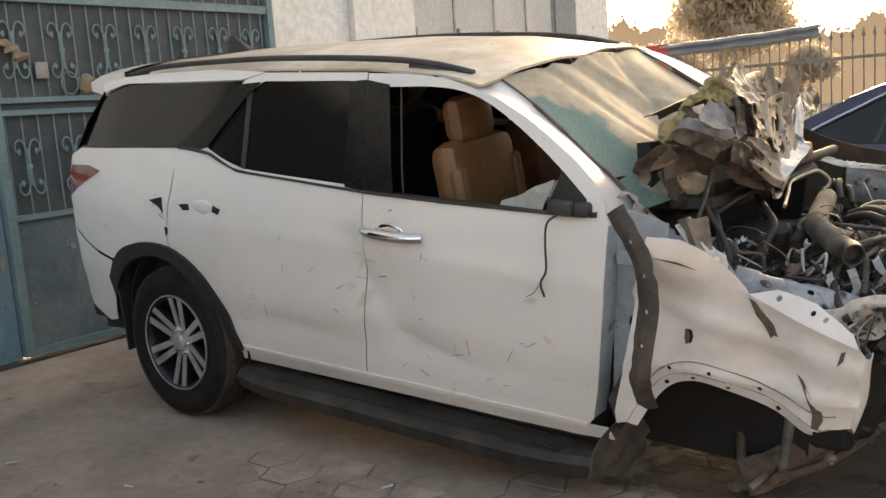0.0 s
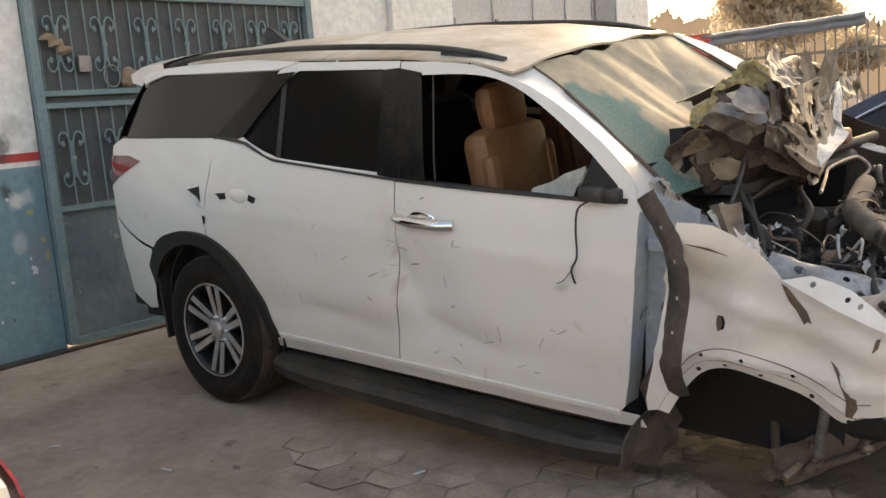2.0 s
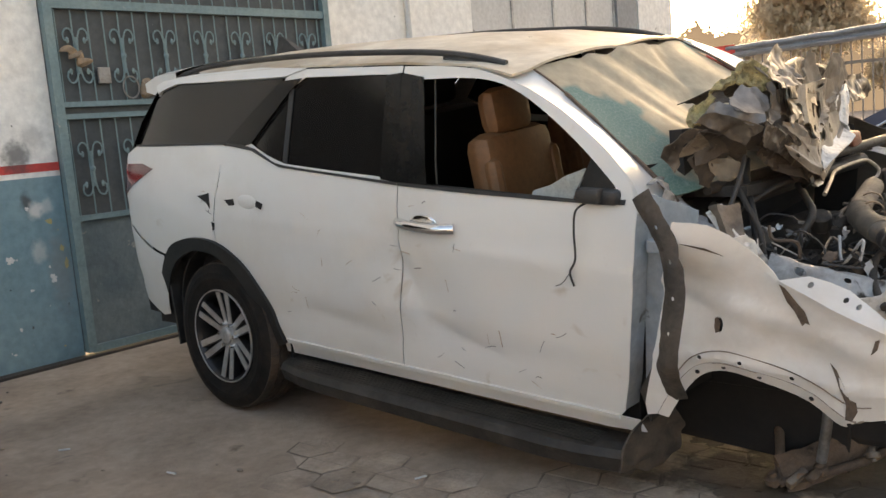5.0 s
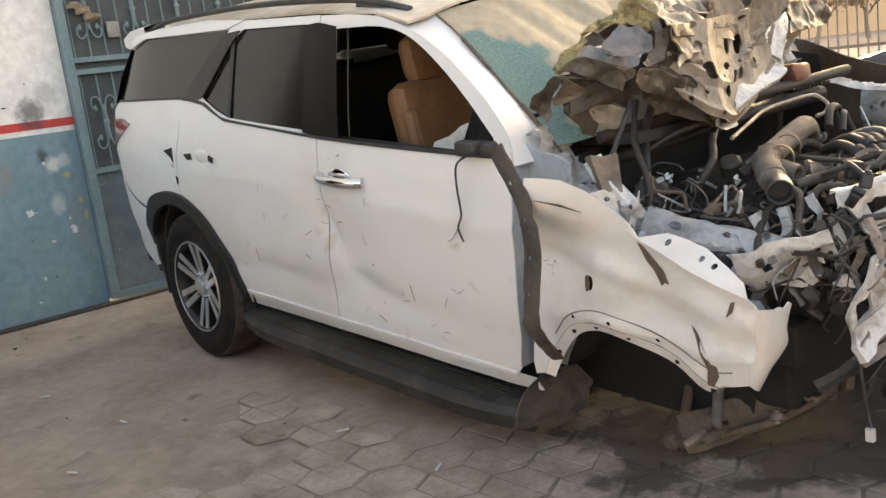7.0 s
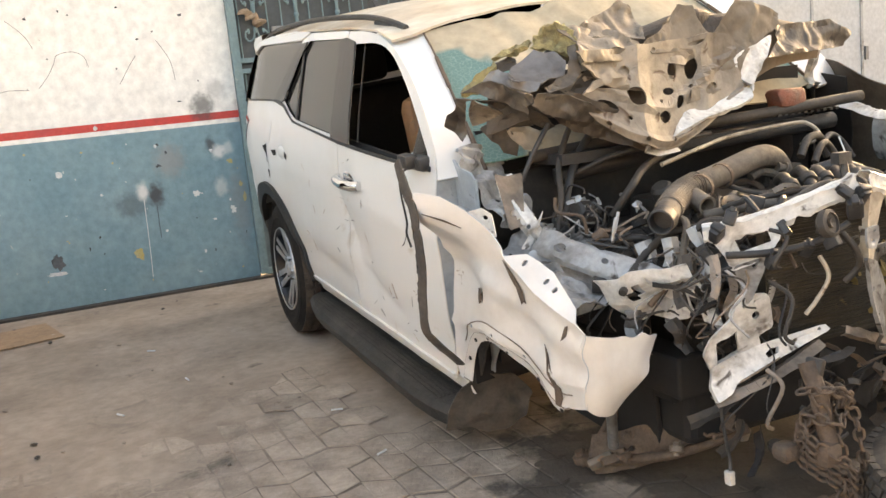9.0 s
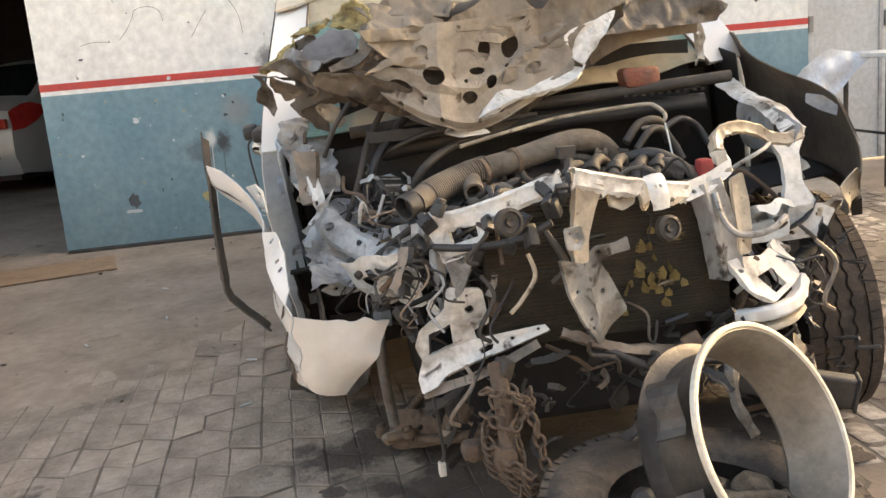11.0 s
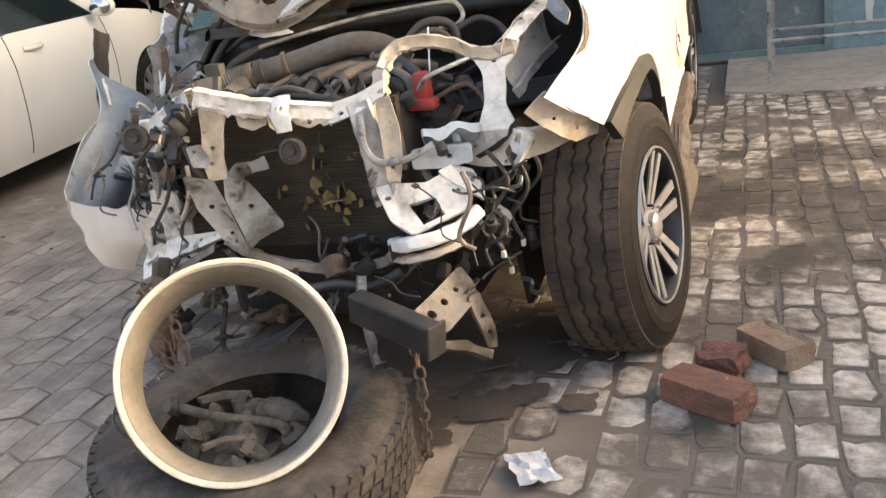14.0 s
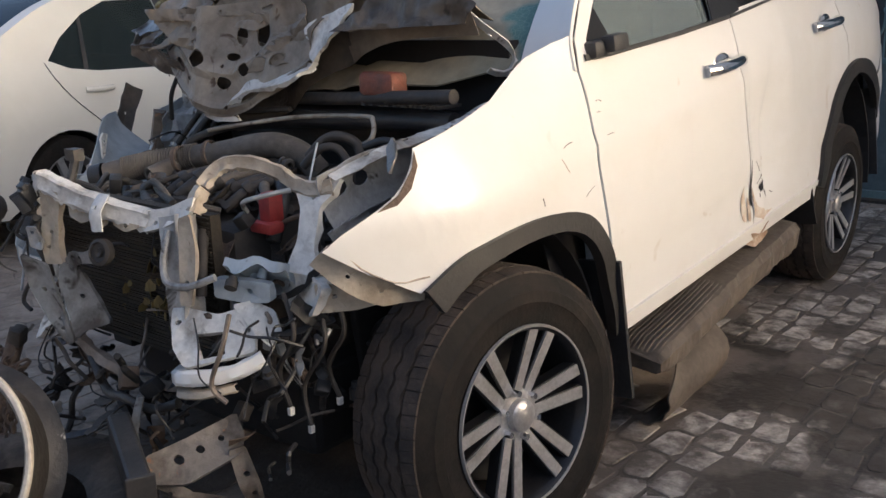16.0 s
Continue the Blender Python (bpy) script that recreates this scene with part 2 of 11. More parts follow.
M_DARK = mat("near-black for dark parts and painted shade", (0.012, 0.011, 0.011), 0.8, 0.0, (0.02, 0.018, 0.017), 4, 0.4, 0.7)
M_TAIL = mat("red tail lamp lens", (0.17, 0.010, 0.012), 0.15, 0.0, (0.09, 0.006, 0.008), 18, 0.45, 0.6, coat=0.6)
M_TINT = glass("dark tinted glass", (0.014, 0.0125, 0.0115), 0.12, 0.95)
M_CLEAR = glass("clear glass", (0.30, 0.36, 0.37), 0.03, 0.35)


# ---- building helpers ----
def part(name, bm, material, parent=None, label="", m=None, smooth=False, kind=""):
    me = bpy.data.meshes.new(name)
    bm.normal_update()
    bm.to_mesh(me)
    bm.free()
    if smooth:
        me.polygons.foreach_set("use_smooth", [True] * len(me.polygons))
        me.set_sharp_from_angle(angle=radians(38))
    for x in (material if isinstance(material, (list, tuple)) else [material]):
        me.materials.append(x)
    ob = new(name, me)
    if parent:
        ob.parent = parent
    if m is not None:
        ob.matrix_local = m
    if label:
        ob["label"] = label
    if kind:
        ob["kind"] = kind
    return ob


def empty(name, m, label, category, group="", kind=""):
    ob = new(name)
    ob.matrix_world = m
    return tagged(ob, label, category, group, kind)


def box(bm, x0, x1, y0, y1, z0, z1, m=None, bevel=0.0):
    r = bmesh.ops.create_cube(bm, size=1.0)
    t = Matrix.Translation(((x0 + x1) / 2, (y0 + y1) / 2, (z0 + z1) / 2)) @ Matrix.Diagonal((x1 - x0, y1 - y0, z1 - z0, 1))
    bmesh.ops.transform(bm, matrix=(m @ t) if m is not None else t, verts=r["verts"])
    if bevel:
        es = list({e for v in r["verts"] for e in v.link_edges})
        bmesh.ops.bevel(bm, geom=es, offset=bevel, segments=2, affect="EDGES", profile=0.5)
    return bm


def boxes(*args, bevel=0.0):
    bm = bmesh.new()
    for a in args:
        box(bm, *a, bevel=bevel)
    return bm


def tube(bm, pts, r, n=8, cap=True, r1=None):
    """A round bar of radius r (tapering to r1) along the points."""
    pts = [Vector(p) for p in pts]
    rings = []
    prev = None
    for i, p in enumerate(pts):
        d = (pts[min(i + 1, len(pts) - 1)] - pts[max(i - 1, 0)]).normalized()
        up = Vector((0, 0, 1)) if abs(d.z) < 0.9 else Vector((1, 0, 0))
        if prev is not None:
            up = prev
        a = d.cross(up).normalized()
        b = a.cross(d).normalized()
        prev = b
        rr = r if r1 is None else r + (r1 - r) * i / (len(pts) - 1)
        rings.append([bm.verts.new(p + (a * math.cos(2 * math.pi * k / n) + b * math.sin(2 * math.pi * k / n)) * rr) for k in range(n)])
    for u, v in zip(rings, rings[1:]):
        for k in range(n):
            bm.faces.new((u[k], u[(k + 1) % n], v[(k + 1) % n], v[k]))
    if cap:
        bm.faces.new(rings[0][::-1])
        bm.faces.new(rings[-1])
    return bm


def curve(pts, n=8, closed=False):
    """Smooth points through the given ones (Catmull-Rom)."""
    P = [Vector(p) for p in pts]
    out = []
    N = len(P)
    for i in range(N if closed else N - 1):
        p0 = P[(i - 1) % N] if closed or i > 0 else P[0]
        p1, p2 = P[i], P[(i + 1) % N]
        p3 = P[(i + 2) % N] if closed or i + 2 < N else P[-1]
        for k in range(n):
            t = k / n
            out.append(0.5 * ((2 * p1) + (p2 - p0) * t + (2 * p0 - 5 * p1 + 4 * p2 - p3) * t * t + (3 * p1 - p0 - 3 * p2 + p3) * t ** 3))
    if not closed:
        out.append(P[-1])
    return out


def fillpoly(pts2, step=0.05, hole=None):
    """A flat triangulated sheet in the xy plane within a closed outline, cut by a square grid so that it can be shaped."""
    bm = bmesh.new()
    es = []
    for loop in [pts2] + (hole or []):
        vs = [bm.verts.new((p[0], p[1], 0)) for p in loop]
        es += [bm.edges.new((vs[i], vs[(i + 1) % len(vs)])) for i in range(len(vs))]
    bmesh.ops.triangle_fill(bm, use_beauty=True, use_dissolve=False, edges=es)
    xs = [p[0] for p in pts2]
    ys = [p[1] for p in pts2]
    for axis, lo, hi in ((0, min(xs), max(xs)), (1, min(ys), max(ys))):
        k = math.ceil(lo / step) * step
        while k < hi - 1e-4:
            co = Vector((k, 0, 0)) if axis == 0 else Vector((0, k, 0))
            no = Vector((1, 0, 0)) if axis == 0 else Vector((0, 1, 0))
            bmesh.ops.bisect_plane(bm, geom=bm.verts[:] + bm.edges[:] + bm.faces[:], plane_co=co, plane_no=no, dist=1e-5)
            k += step
    return bm


def thicken(bm, t):
    """Gives a sheet its thickness."""
    bm.normal_update()
    geom = bmesh.ops.extrude_face_region(bm, geom=bm.faces[:])
    vs = [g for g in geom["geom"] if isinstance(g, bmesh.types.BMVert)]
    for v in vs:
        v.co -= v.normal * 0
    norm = {v: v.normal.copy() for v in vs}
    for v in vs:
        v.co -= norm[v] * t
    bmesh.ops.recalc_face_normals(bm, faces=bm.faces[:])
    return bm


def shape(bm, fn):
    for v in bm.verts:
        v.co = Vector(fn(v.co))
    return bm


def lathe(bm, prof, n=48, axis="y", m=None):
    """Turns a profile of (radius, along) points round the axis; a closed ring when the first point equals the last."""
    rings = []
    for k in range(n):
        a = 2 * math.pi * k / n
        c, s = math.cos(a), math.sin(a)
        row = []
        for r, h in prof:
            p = Vector((r * c, h, r * s)) if axis == "y" else Vector((r * c, r * s, h))
            row.append(bm.verts.new(m @ p if m is not None else p))
        rings.append(row)
    for k in range(n):
        u, v = rings[k], rings[(k + 1) % n]
        for i in range(len(prof) - 1):
            bm.faces.new((u[i], u[i + 1], v[i + 1], v[i]))
    return bm

# ---- ground, walls, gate ----
WX = -2.04
g = bmesh.new()
bmesh.ops.create_grid(g, x_segments=60, y_segments=60, size=1.0)
shape(g, lambda v: (math.copysign(abs(v.x) ** 4, v.x) * 600, math.copysign(abs(v.y) ** 4, v.y) * 600, -0.006 + 0.0025 * noise.noise((v.x * 900, v.y * 900, 0))))
tagged(part("ground", g, M_GROUND), "dusty grey-brown worn concrete and dirt yard", "ground", kind="structure")


def wall(name, y0, y1, z1, label, x0=-2.24, x1=WX, dado=True):
    z = 1.33 if dado else -0.02
    w = tagged(part(name, boxes((x0, x1, y0, y1, z, z1)), M_WALLWHITE), label, "wall", kind="structure")
    if dado:
        part("dado", boxes((x0, x1 + 0.003, y0 - 0.003, y1 + 0.003, -0.02, 1.24)), M_WALLBLUE, w, "worn blue-grey painted lower wall")
        part("white_band", boxes((x0, x1 + 0.002, y0 - 0.002, y1 + 0.002, 1.24, 1.275)), M_WALLWHITE, w)
        part("red_stripe", boxes((x0, x1 + 0.004, y0 - 0.004, y1 + 0.004, 1.275, 1.33)), M_RED, w, "red painted stripe")
    return w


W1 = wall("wall_west", -2.70, -0.66, 3.4, "scuffed white wall with blue lower half and red stripe")
W2 = wall("wall_north", 1.80, 3.78, 3.4, "stained white wall with blue lower half and red stripe")
wall("wall_upper", -8.2, 8.0, 6.0, "plain white upper wall of the workshop", dado=False).location.z = 3.42
wall("wall_pier", 7.12, 8.0, 3.4, "white corner pier of the workshop", dado=False)
wall("wall_south", -12.0, -7.6, 3.4, "white wall beside the garage opening")


def blot(parent, x, y, z, ry, rz, material, name="paint_blot", seed=0, label=""):
    """A splash of paint on a wall that faces +x."""
    bm = bmesh.new()
    n = 18
    vs = []
    for k in range(n):
        a = 2 * math.pi * k / n
        r = 0.7 + 0.5 * noise.noise((math.cos(a) * 1.7 + seed, math.sin(a) * 1.7, seed * 3.3)) + 0.25 * noise.noise((math.cos(a) * 5, math.sin(a) * 5 + seed, 1))
        vs.append(bm.verts.new((x, y + ry * r * math.cos(a), z + rz * r * math.sin(a))))
    bm.faces.new(vs)
    return part(name, bm, material, parent, label)


def sprayed(m, spots):
    """Soft bursts of spray paint on a wall that faces +x: place (y, z), half sizes, strength and colour."""
    n, l = m.node_tree.nodes, m.node_tree.links
    b = n["Principled BSDF"]
    pos = n.new("ShaderNodeNewGeometry").outputs["Position"]
    t = n.new("ShaderNodeTexNoise")
    t.inputs["Scale"].default_value, t.inputs["Detail"].default_value = 24, 4
    l.new(pos, t.inputs["Vector"])
    for y, z, ry, rz, gain, col in spots:
        d, k = n.new("ShaderNodeVectorMath"), n.new("ShaderNodeVectorMath")
        d.operation, k.operation = "SUBTRACT", "MULTIPLY"
        l.new(pos, d.inputs[0])
        d.inputs[1].default_value = (0, y, z)
        l.new(d.outputs[0], k.inputs[0])
        k.inputs[1].default_value = (0, 1 / ry, 1 / rz)
        e = n.new("ShaderNodeVectorMath")
        e.operation = "LENGTH"
        l.new(k.outputs[0], e.inputs[0])
        w = n.new("ShaderNodeMath")
        w.operation, w.inputs[1].default_value = "MULTIPLY_ADD", 0.9
        l.new(t.outputs[0], w.inputs[0])
        l.new(e.outputs["Value"], w.inputs[2])
        r = n.new("ShaderNodeMapRange")
        r.interpolation_type = "SMOOTHSTEP"
        r.inputs[1].default_value, r.inputs[2].default_value, r.inputs[3].default_value, r.inputs[4].default_value = 0.75, 1.6, gain, 0.0
        l.new(w.outputs[0], r.inputs[0])
        x = n.new("ShaderNodeMix")
        x.data_type = "RGBA"
        l.new(r.outputs[0], x.inputs[0])
        l.new(b.inputs["Base Color"].links[0].from_socket, x.inputs[6])
        x.inputs[7].default_value = (*col, 1)
        l.new(x.outputs[2], b.inputs["Base Color"])


BLACKSPRAY, WHITESPRAY, TANSPRAY = (0.05, 0.052, 0.055), (0.62, 0.62, 0.60), (0.27, 0.25, 0.235)
sprayed(M_WALLBLUE, [(-1.545, 0.70, 0.16, 0.12, 0.5, BLACKSPRAY), (-1.365, 0.755, 0.070, 0.115, 0.95, BLACKSPRAY), (-1.462, 0.793, 0.050, 0.085, 1.0, WHITESPRAY), (-1.23, 1.0, 0.14, 0.16, 0.55, TANSPRAY), (-0.912, 1.086, 0.045, 0.08, 0.8, BLACKSPRAY), (-0.856, 1.027, 0.060, 0.065, 0.9, WHITESPRAY), (-0.78, 1.05, 0.05, 0.06, 0.5, WHITESPRAY), (-0.869, 0.756, 0.06, 0.09, 0.45, WHITESPRAY), (-0.74, 0.60, 0.10, 0.35, 0.35, TANSPRAY)])
sprayed(M_WALLWHITE, [(-0.93, 1.39, 0.11, 0.12, 0.75, BLACKSPRAY), (-0.80, 1.50, 0.10, 0.10, 0.3, BLACKSPRAY), (-0.66, 1.25, 0.05, 0.25, 0.4, TANSPRAY)])
sprayed(M_RED, [(-0.93, 1.34, 0.12, 0.10, 0.7, BLACKSPRAY)])
M_SOOT = mat("black spray paint", (0.05, 0.055, 0.06), 0.8, 0, (0.12, 0.14, 0.15), 9, 0.4, 0.7)
M_CHALK = mat("white paint splash", (0.62, 0.63, 0.62), 0.8, 0, (0.45, 0.48, 0.50), 12, 0.4, 0.7)
M_OCHRE = mat("ochre paint splash", (0.45, 0.36, 0.14), 0.8, 0, (0.38, 0.34, 0.22), 12, 0.4, 0.7)
XW = WX + 0.0055
RW = random.Random(3)
for y, z, ry, rz, m in ((-1.32, 0.972, 0.03, 0.018, M_SOOT), (-1.064, 0.724, 0.04, 0.03, M_CHALK), (-0.779, 0.948, 0.03, 0.025, M_OCHRE), (-0.698, 0.659, 0.02, 0.05, M_OCHRE), (-2.02, 0.99, 0.035, 0.03, M_CHALK), (-2.13, 0.36, 0.06, 0.09, M_SOOT), (-2.15, 0.27, 0.09, 0.025, M_CHALK), (-1.72, 1.30, 0.018, 0.03, M_CHALK), (-0.80, 0.57, 0.03, 0.04, M_CHALK), (-0.72, 0.76, 0.02, 0.03, M_OCHRE), (-1.55, 0.33, 0.05, 0.06, M_OCHRE)):
    blot(W1, XW + 0.0005 * RW.random(), y, z, ry, rz, m, seed=RW.uniform(0, 50))
for k in range(46):
    blot(W1, XW, RW.uniform(-2.65, -0.70), RW.uniform(0.08, 1.2), RW.uniform(0.004, 0.018), RW.uniform(0.004, 0.02), RW.choice([M_CHALK, M_CHALK, M_OCHRE, M_SOOT]), seed=RW.uniform(0, 50))
for k in range(16):
    blot(W1, XW, RW.uniform(-2.65, -0.70), RW.uniform(1.40, 2.4), RW.uniform(0.006, 0.03), RW.uniform(0.004, 0.012), M_SOOT, "scuff_mark", seed=RW.uniform(0, 50))
for y, z, ry, rz, m in ((2.15, 0.62, 0.07, 0.09, M_SOOT), (2.75, 0.45, 0.10, 0.10, M_OCHRE), (2.85, 0.50, 0.03, 0.04, M_OCHRE), (2.4, 0.9, 0.12, 0.2, M_CHALK), (1.95, 0.8, 0.06, 0.09, M_CHALK), (3.3, 1.55, 0.06, 0.05, M_SOOT), (3.0, 1.0, 0.08, 0.2, M_SOOT), (2.05, 0.35, 0.05, 0.2, M_CHALK), (2.6, 0.2, 0.2, 0.05, M_CHALK)):
    blot(W2, XW + 0.0005 * RW.random(), y, z, ry, rz, m, seed=RW.uniform(0, 50))
for k in range(30):
    blot(W2, XW, RW.uniform(1.85, 3.7), RW.uniform(0.08, 1.2), RW.uniform(0.006, 0.04), RW.uniform(0.006, 0.06), RW.choice([M_CHALK, M_CHALK, M_SOOT]), seed=RW.uniform(0, 50))

# runs below the spray bursts
for path, r, m in (([(-1.457, 0.733), (-1.462, 0.56), (-1.466, 0.40), (-1.477, 0.135)], 0.0032, M_CHALK), ([(-1.369, 0.68), (-1.372, 0.55), (-1.371, 0.426)], 0.0026, M_SOOT)):
    bm = bmesh.new()
    tube(bm, curve([(XW - 0.002, y, z) for y, z in path], 5), r, 5)
    part("paint_run", bm, m, W1)

# hairline cracks and scribbles on the white wall
M_LINE = mat("dark crack", (0.13, 0.12, 0.11), 0.9)
for path in ([(-2.05, 1.62), (-1.98, 1.70), (-1.93, 1.78), (-1.90, 1.84), (-1.80, 1.86), (-1.72, 1.82), (-1.70, 1.74)], [(-2.35, 1.60), (-2.25, 1.62), (-2.12, 1.61)], [(-1.5, 1.6), (-1.42, 1.72), (-1.36, 1.80)], [(-2.2, 2.1), (-2.1, 2.0), (-2.05, 1.9)], [(-1.2, 1.9), (-1.12, 1.75), (-1.10, 1.6)]):
    bm = bmesh.new()
    tube(bm, curve([(WX + 0.0005, y, z) for y, z in path], 5), 0.0018, 5)
    part("wall_crack", bm, M_LINE, W1)

# gate: sheet, frame, rods and scrolls
gate = empty("metal_gate", pose(0, 0, 0), "blue-green metal gate with scrollwork and rods", "gate")
GX = -2.02
part("gate_sheet", boxes((GX - 0.03, GX, -0.66, 1.80, 0.03, 3.4)), M_GATEPANEL, gate, "dark grey-green backing sheet")
part("gate_lower_sheet", boxes((GX, GX + 0.012, -0.62, 1.76, 0.03, 0.93)), M_GATELOW, gate, "scuffed blue-grey lower sheet")
for z0, z1 in ((0.92, 0.955), (1.60, 1.635), (1.68, 1.715), (2.325, 2.385), (2.98, 3.02), (0.02, 0.07)):
    part("gate_rail", boxes((GX, GX + 0.045, -0.62, 1.76, z0, z1)), M_GATE, gate)
for y0, y1 in ((-0.66, -0.60), (1.74, 1.80)):
    part("gate_post", boxes((GX - 0.01, GX + 0.055, y0, y1, 0.03, 3.4)), M_GATE, gate)
rod_a = bmesh.new()
tube(rod_a, [(0, 0, 0), (0, 0, 0.645)], 0.006, 6)
rod_me = None
for tier, (z0, h) in enumerate(((0.955, 0.645), (1.715, 0.61), (2.385, 0.60))):
    y = -0.575
    while y < 1.74:
        if rod_me is None:
            ob = part("rod", rod_a, M_GATE, gate)
            rod_me = ob.data
        else:
            ob = new("rod", rod_me)
            ob.parent = gate
        ob.location = (GX + 0.02, y, z0)
        ob.scale = (1, 1, h / 0.645)
        y += 0.113
sc = bmesh.new()
for s in (-1, 1):
    arc = [(0, s * 0.006, 0.0), (0, s * 0.010, 0.10), (0, s * 0.03, 0.165), (0, s * 0.062, 0.175), (0, s * 0.085, 0.145), (0, s * 0.080, 0.105), (0, s * 0.06, 0.10)]
    tube(sc, curve(arc, 5), 0.0065, 6)
    arc = [(0, s * 0.006, 0.0), (0, s * 0.010, -0.10), (0, s * 0.03, -0.165), (0, s * 0.062, -0.18), (0, s * 0.085, -0.15), (0, s * 0.080, -0.11), (0, s * 0.06, -0.105)]
    tube(sc, curve(arc, 5), 0.0065, 6)
    for zz in (0.10, -0.105):
        bmesh.ops.create_uvsphere(sc, u_segments=8, v_segments=6, radius=0.018, matrix=Matrix.Translation((0, s * 0.06, zz)) @ Matrix.Diagonal((0.4, 0.7, 1.2, 1)))
bmesh.ops.create_uvsphere(sc, u_segments=10, v_segments=6, radius=0.022, matrix=Matrix.Diagonal((0.6, 1, 1, 1)))
tube(sc, [(0, 0, -0.12), (0, 0, 0.12)], 0.009, 6)
scroll_me = None
for z in (1.265, 2.02, 2.68):
    for k in range(7):
        y = -0.45 + 0.335 * k
        if scroll_me is None:
            ob = part("scroll", sc, M_GATE, gate, smooth=True)
            scroll_me = ob.data
        else:
            ob = new("scroll", scroll_me)
            ob.parent = gate
        ob.location = (GX + 0.03, y, z)
# rag, latch and padlock tied to the gate
bm = bmesh.new()
for k in range(3):
    bmesh.ops.create_icosphere(bm, subdivisions=2, radius=0.05, matrix=Matrix.Translation((GX + 0.055, -0.52 + 0.05 * k, 2.055 - 0.035 * k)) @ Matrix.Diagonal((0.45, 1.2, 0.6, 1)))
for v in bm.verts:
    v.co += Vector((0.012, 0.02, 0.03)) * noise.noise(v.co * 22)
M_RAG = mat("dirty brown rag", (0.30, 0.22, 0.15), 0.95, 0, (0.20, 0.15, 0.11), 25, 0.4, 0.7, bump=0.5, bscale=60)
tagged(part("rag", bm, M_RAG), "dirty brown rag tied to the gate rods", "rag")
bm = bmesh.new()
bmesh.ops.create_icosphere(bm, subdivisions=3, radius=0.07, matrix=Matrix.Translation((GX + 0.05, 0.03, 1.79)) @ Matrix.Diagonal((0.4, 0.8, 1.1, 1)))
for v in bm.verts:
    v.co += Vector((0.015, 0.03, 0.04)) * noise.noise(v.co * 18)
tagged(part("rag", bm, M_RAG), "brown cloth bundle knotted on the gate latch", "rag")
bm = bmesh.new()
box(bm, GX + 0.028, GX + 0.05, -0.33, -0.24, 1.83, 1.94, bevel=0.006)
tagged(part("latch_plate", bm, M_STEEL), "worn steel latch plate on the gate", "latch")
bm = bmesh.new()
tube(bm, [(GX + 0.05 , -0.10 + 0.06 * math.cos(a), 1.80 + 0.075 * math.sin(a)) for a in [k * math.pi / 8 for k in range(17)]], 0.006, 6)
tagged(part("latch_ring", bm, M_STEEL), "steel ring hanging on the gate", "ring")
# threshold strip below the gate and wall
tagged(part("threshold", boxes((-2.02, -1.93, -2.68, 1.80, -0.01, 0.012)), M_DUSTBLACK), "dark steel threshold strip along the wall", "threshold", kind="structure")

# workshop shutters beyond the gate
M_SHUT = mat("grey-white shutter paint", (0.52, 0.52, 0.51), 0.6, 0.0, (0.42, 0.42, 0.41), 2.5, 0.4, 0.8, bump=0.08)
for i, (y0, y1) in enumerate(((3.80, 4.53), (4.54, 5.30), (5.31, 5.98), (5.99, 6.60))):
    d = tagged(part("door_%d" % (i + 1), boxes((-2.16, -2.09, y0, y1, 0.02, 3.4)), M_SHUT), "grey-white folding metal shutter leaf", "shutter", kind="structure")
    part("edge_bar", boxes((-2.095, -2.075, y1 - 0.03, y1, 0.02, 3.4)), M_GREY, d)
    for z in (2.15, 1.2):
        part("hinge", boxes((-2.09, -2.065, y0 + 0.01, y0 + 0.05, z, z + 0.14)), M_STEEL, d)
tagged(part("trim", boxes((-2.20, -2.05, 6.62, 7.10, 0.0, 3.4)), mat("mid grey column paint", (0.24, 0.25, 0.26), 0.7, 0, (0.30, 0.31, 0.31), 2, 0.4, 0.7)), "grey painted column beside the shutters", "column", kind="structure")
bm = bmesh.new()
tube(bm, [(-2.0, 2.80, 0.0), (-2.0, 2.80, 3.6)], 0.028, 10)
tagged(part("drain_pipe", bm, M_SHUT, smooth=True), "grey-white drain pipe on the wall", "pipe")

# garage interior; the room's dimness is put into its near-black colour
M_GARAGE = mat("near-black garage wall, dimness in the colour", (0.03, 0.026, 0.023), 0.9, 0, (0.05, 0.042, 0.036), 1.2, 0.4, 0.7)
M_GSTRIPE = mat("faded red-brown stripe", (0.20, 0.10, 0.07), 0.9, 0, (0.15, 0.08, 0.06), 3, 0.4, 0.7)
wb = tagged(part("wall_garage_back", boxes((-12.6, -12.4, -12.0, -1.4, -0.02, 3.6)), M_GARAGE), "near-black back wall of the garage", "wall", kind="structure")
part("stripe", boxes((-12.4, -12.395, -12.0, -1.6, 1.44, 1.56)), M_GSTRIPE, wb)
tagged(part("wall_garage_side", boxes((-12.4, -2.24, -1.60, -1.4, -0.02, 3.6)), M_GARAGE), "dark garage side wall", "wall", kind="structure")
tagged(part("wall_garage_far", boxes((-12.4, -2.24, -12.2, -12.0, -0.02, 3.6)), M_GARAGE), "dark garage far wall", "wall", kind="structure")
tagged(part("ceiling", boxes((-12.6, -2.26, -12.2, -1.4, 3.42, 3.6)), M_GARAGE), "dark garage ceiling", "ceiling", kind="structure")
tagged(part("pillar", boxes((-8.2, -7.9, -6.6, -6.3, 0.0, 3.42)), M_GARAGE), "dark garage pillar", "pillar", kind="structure")

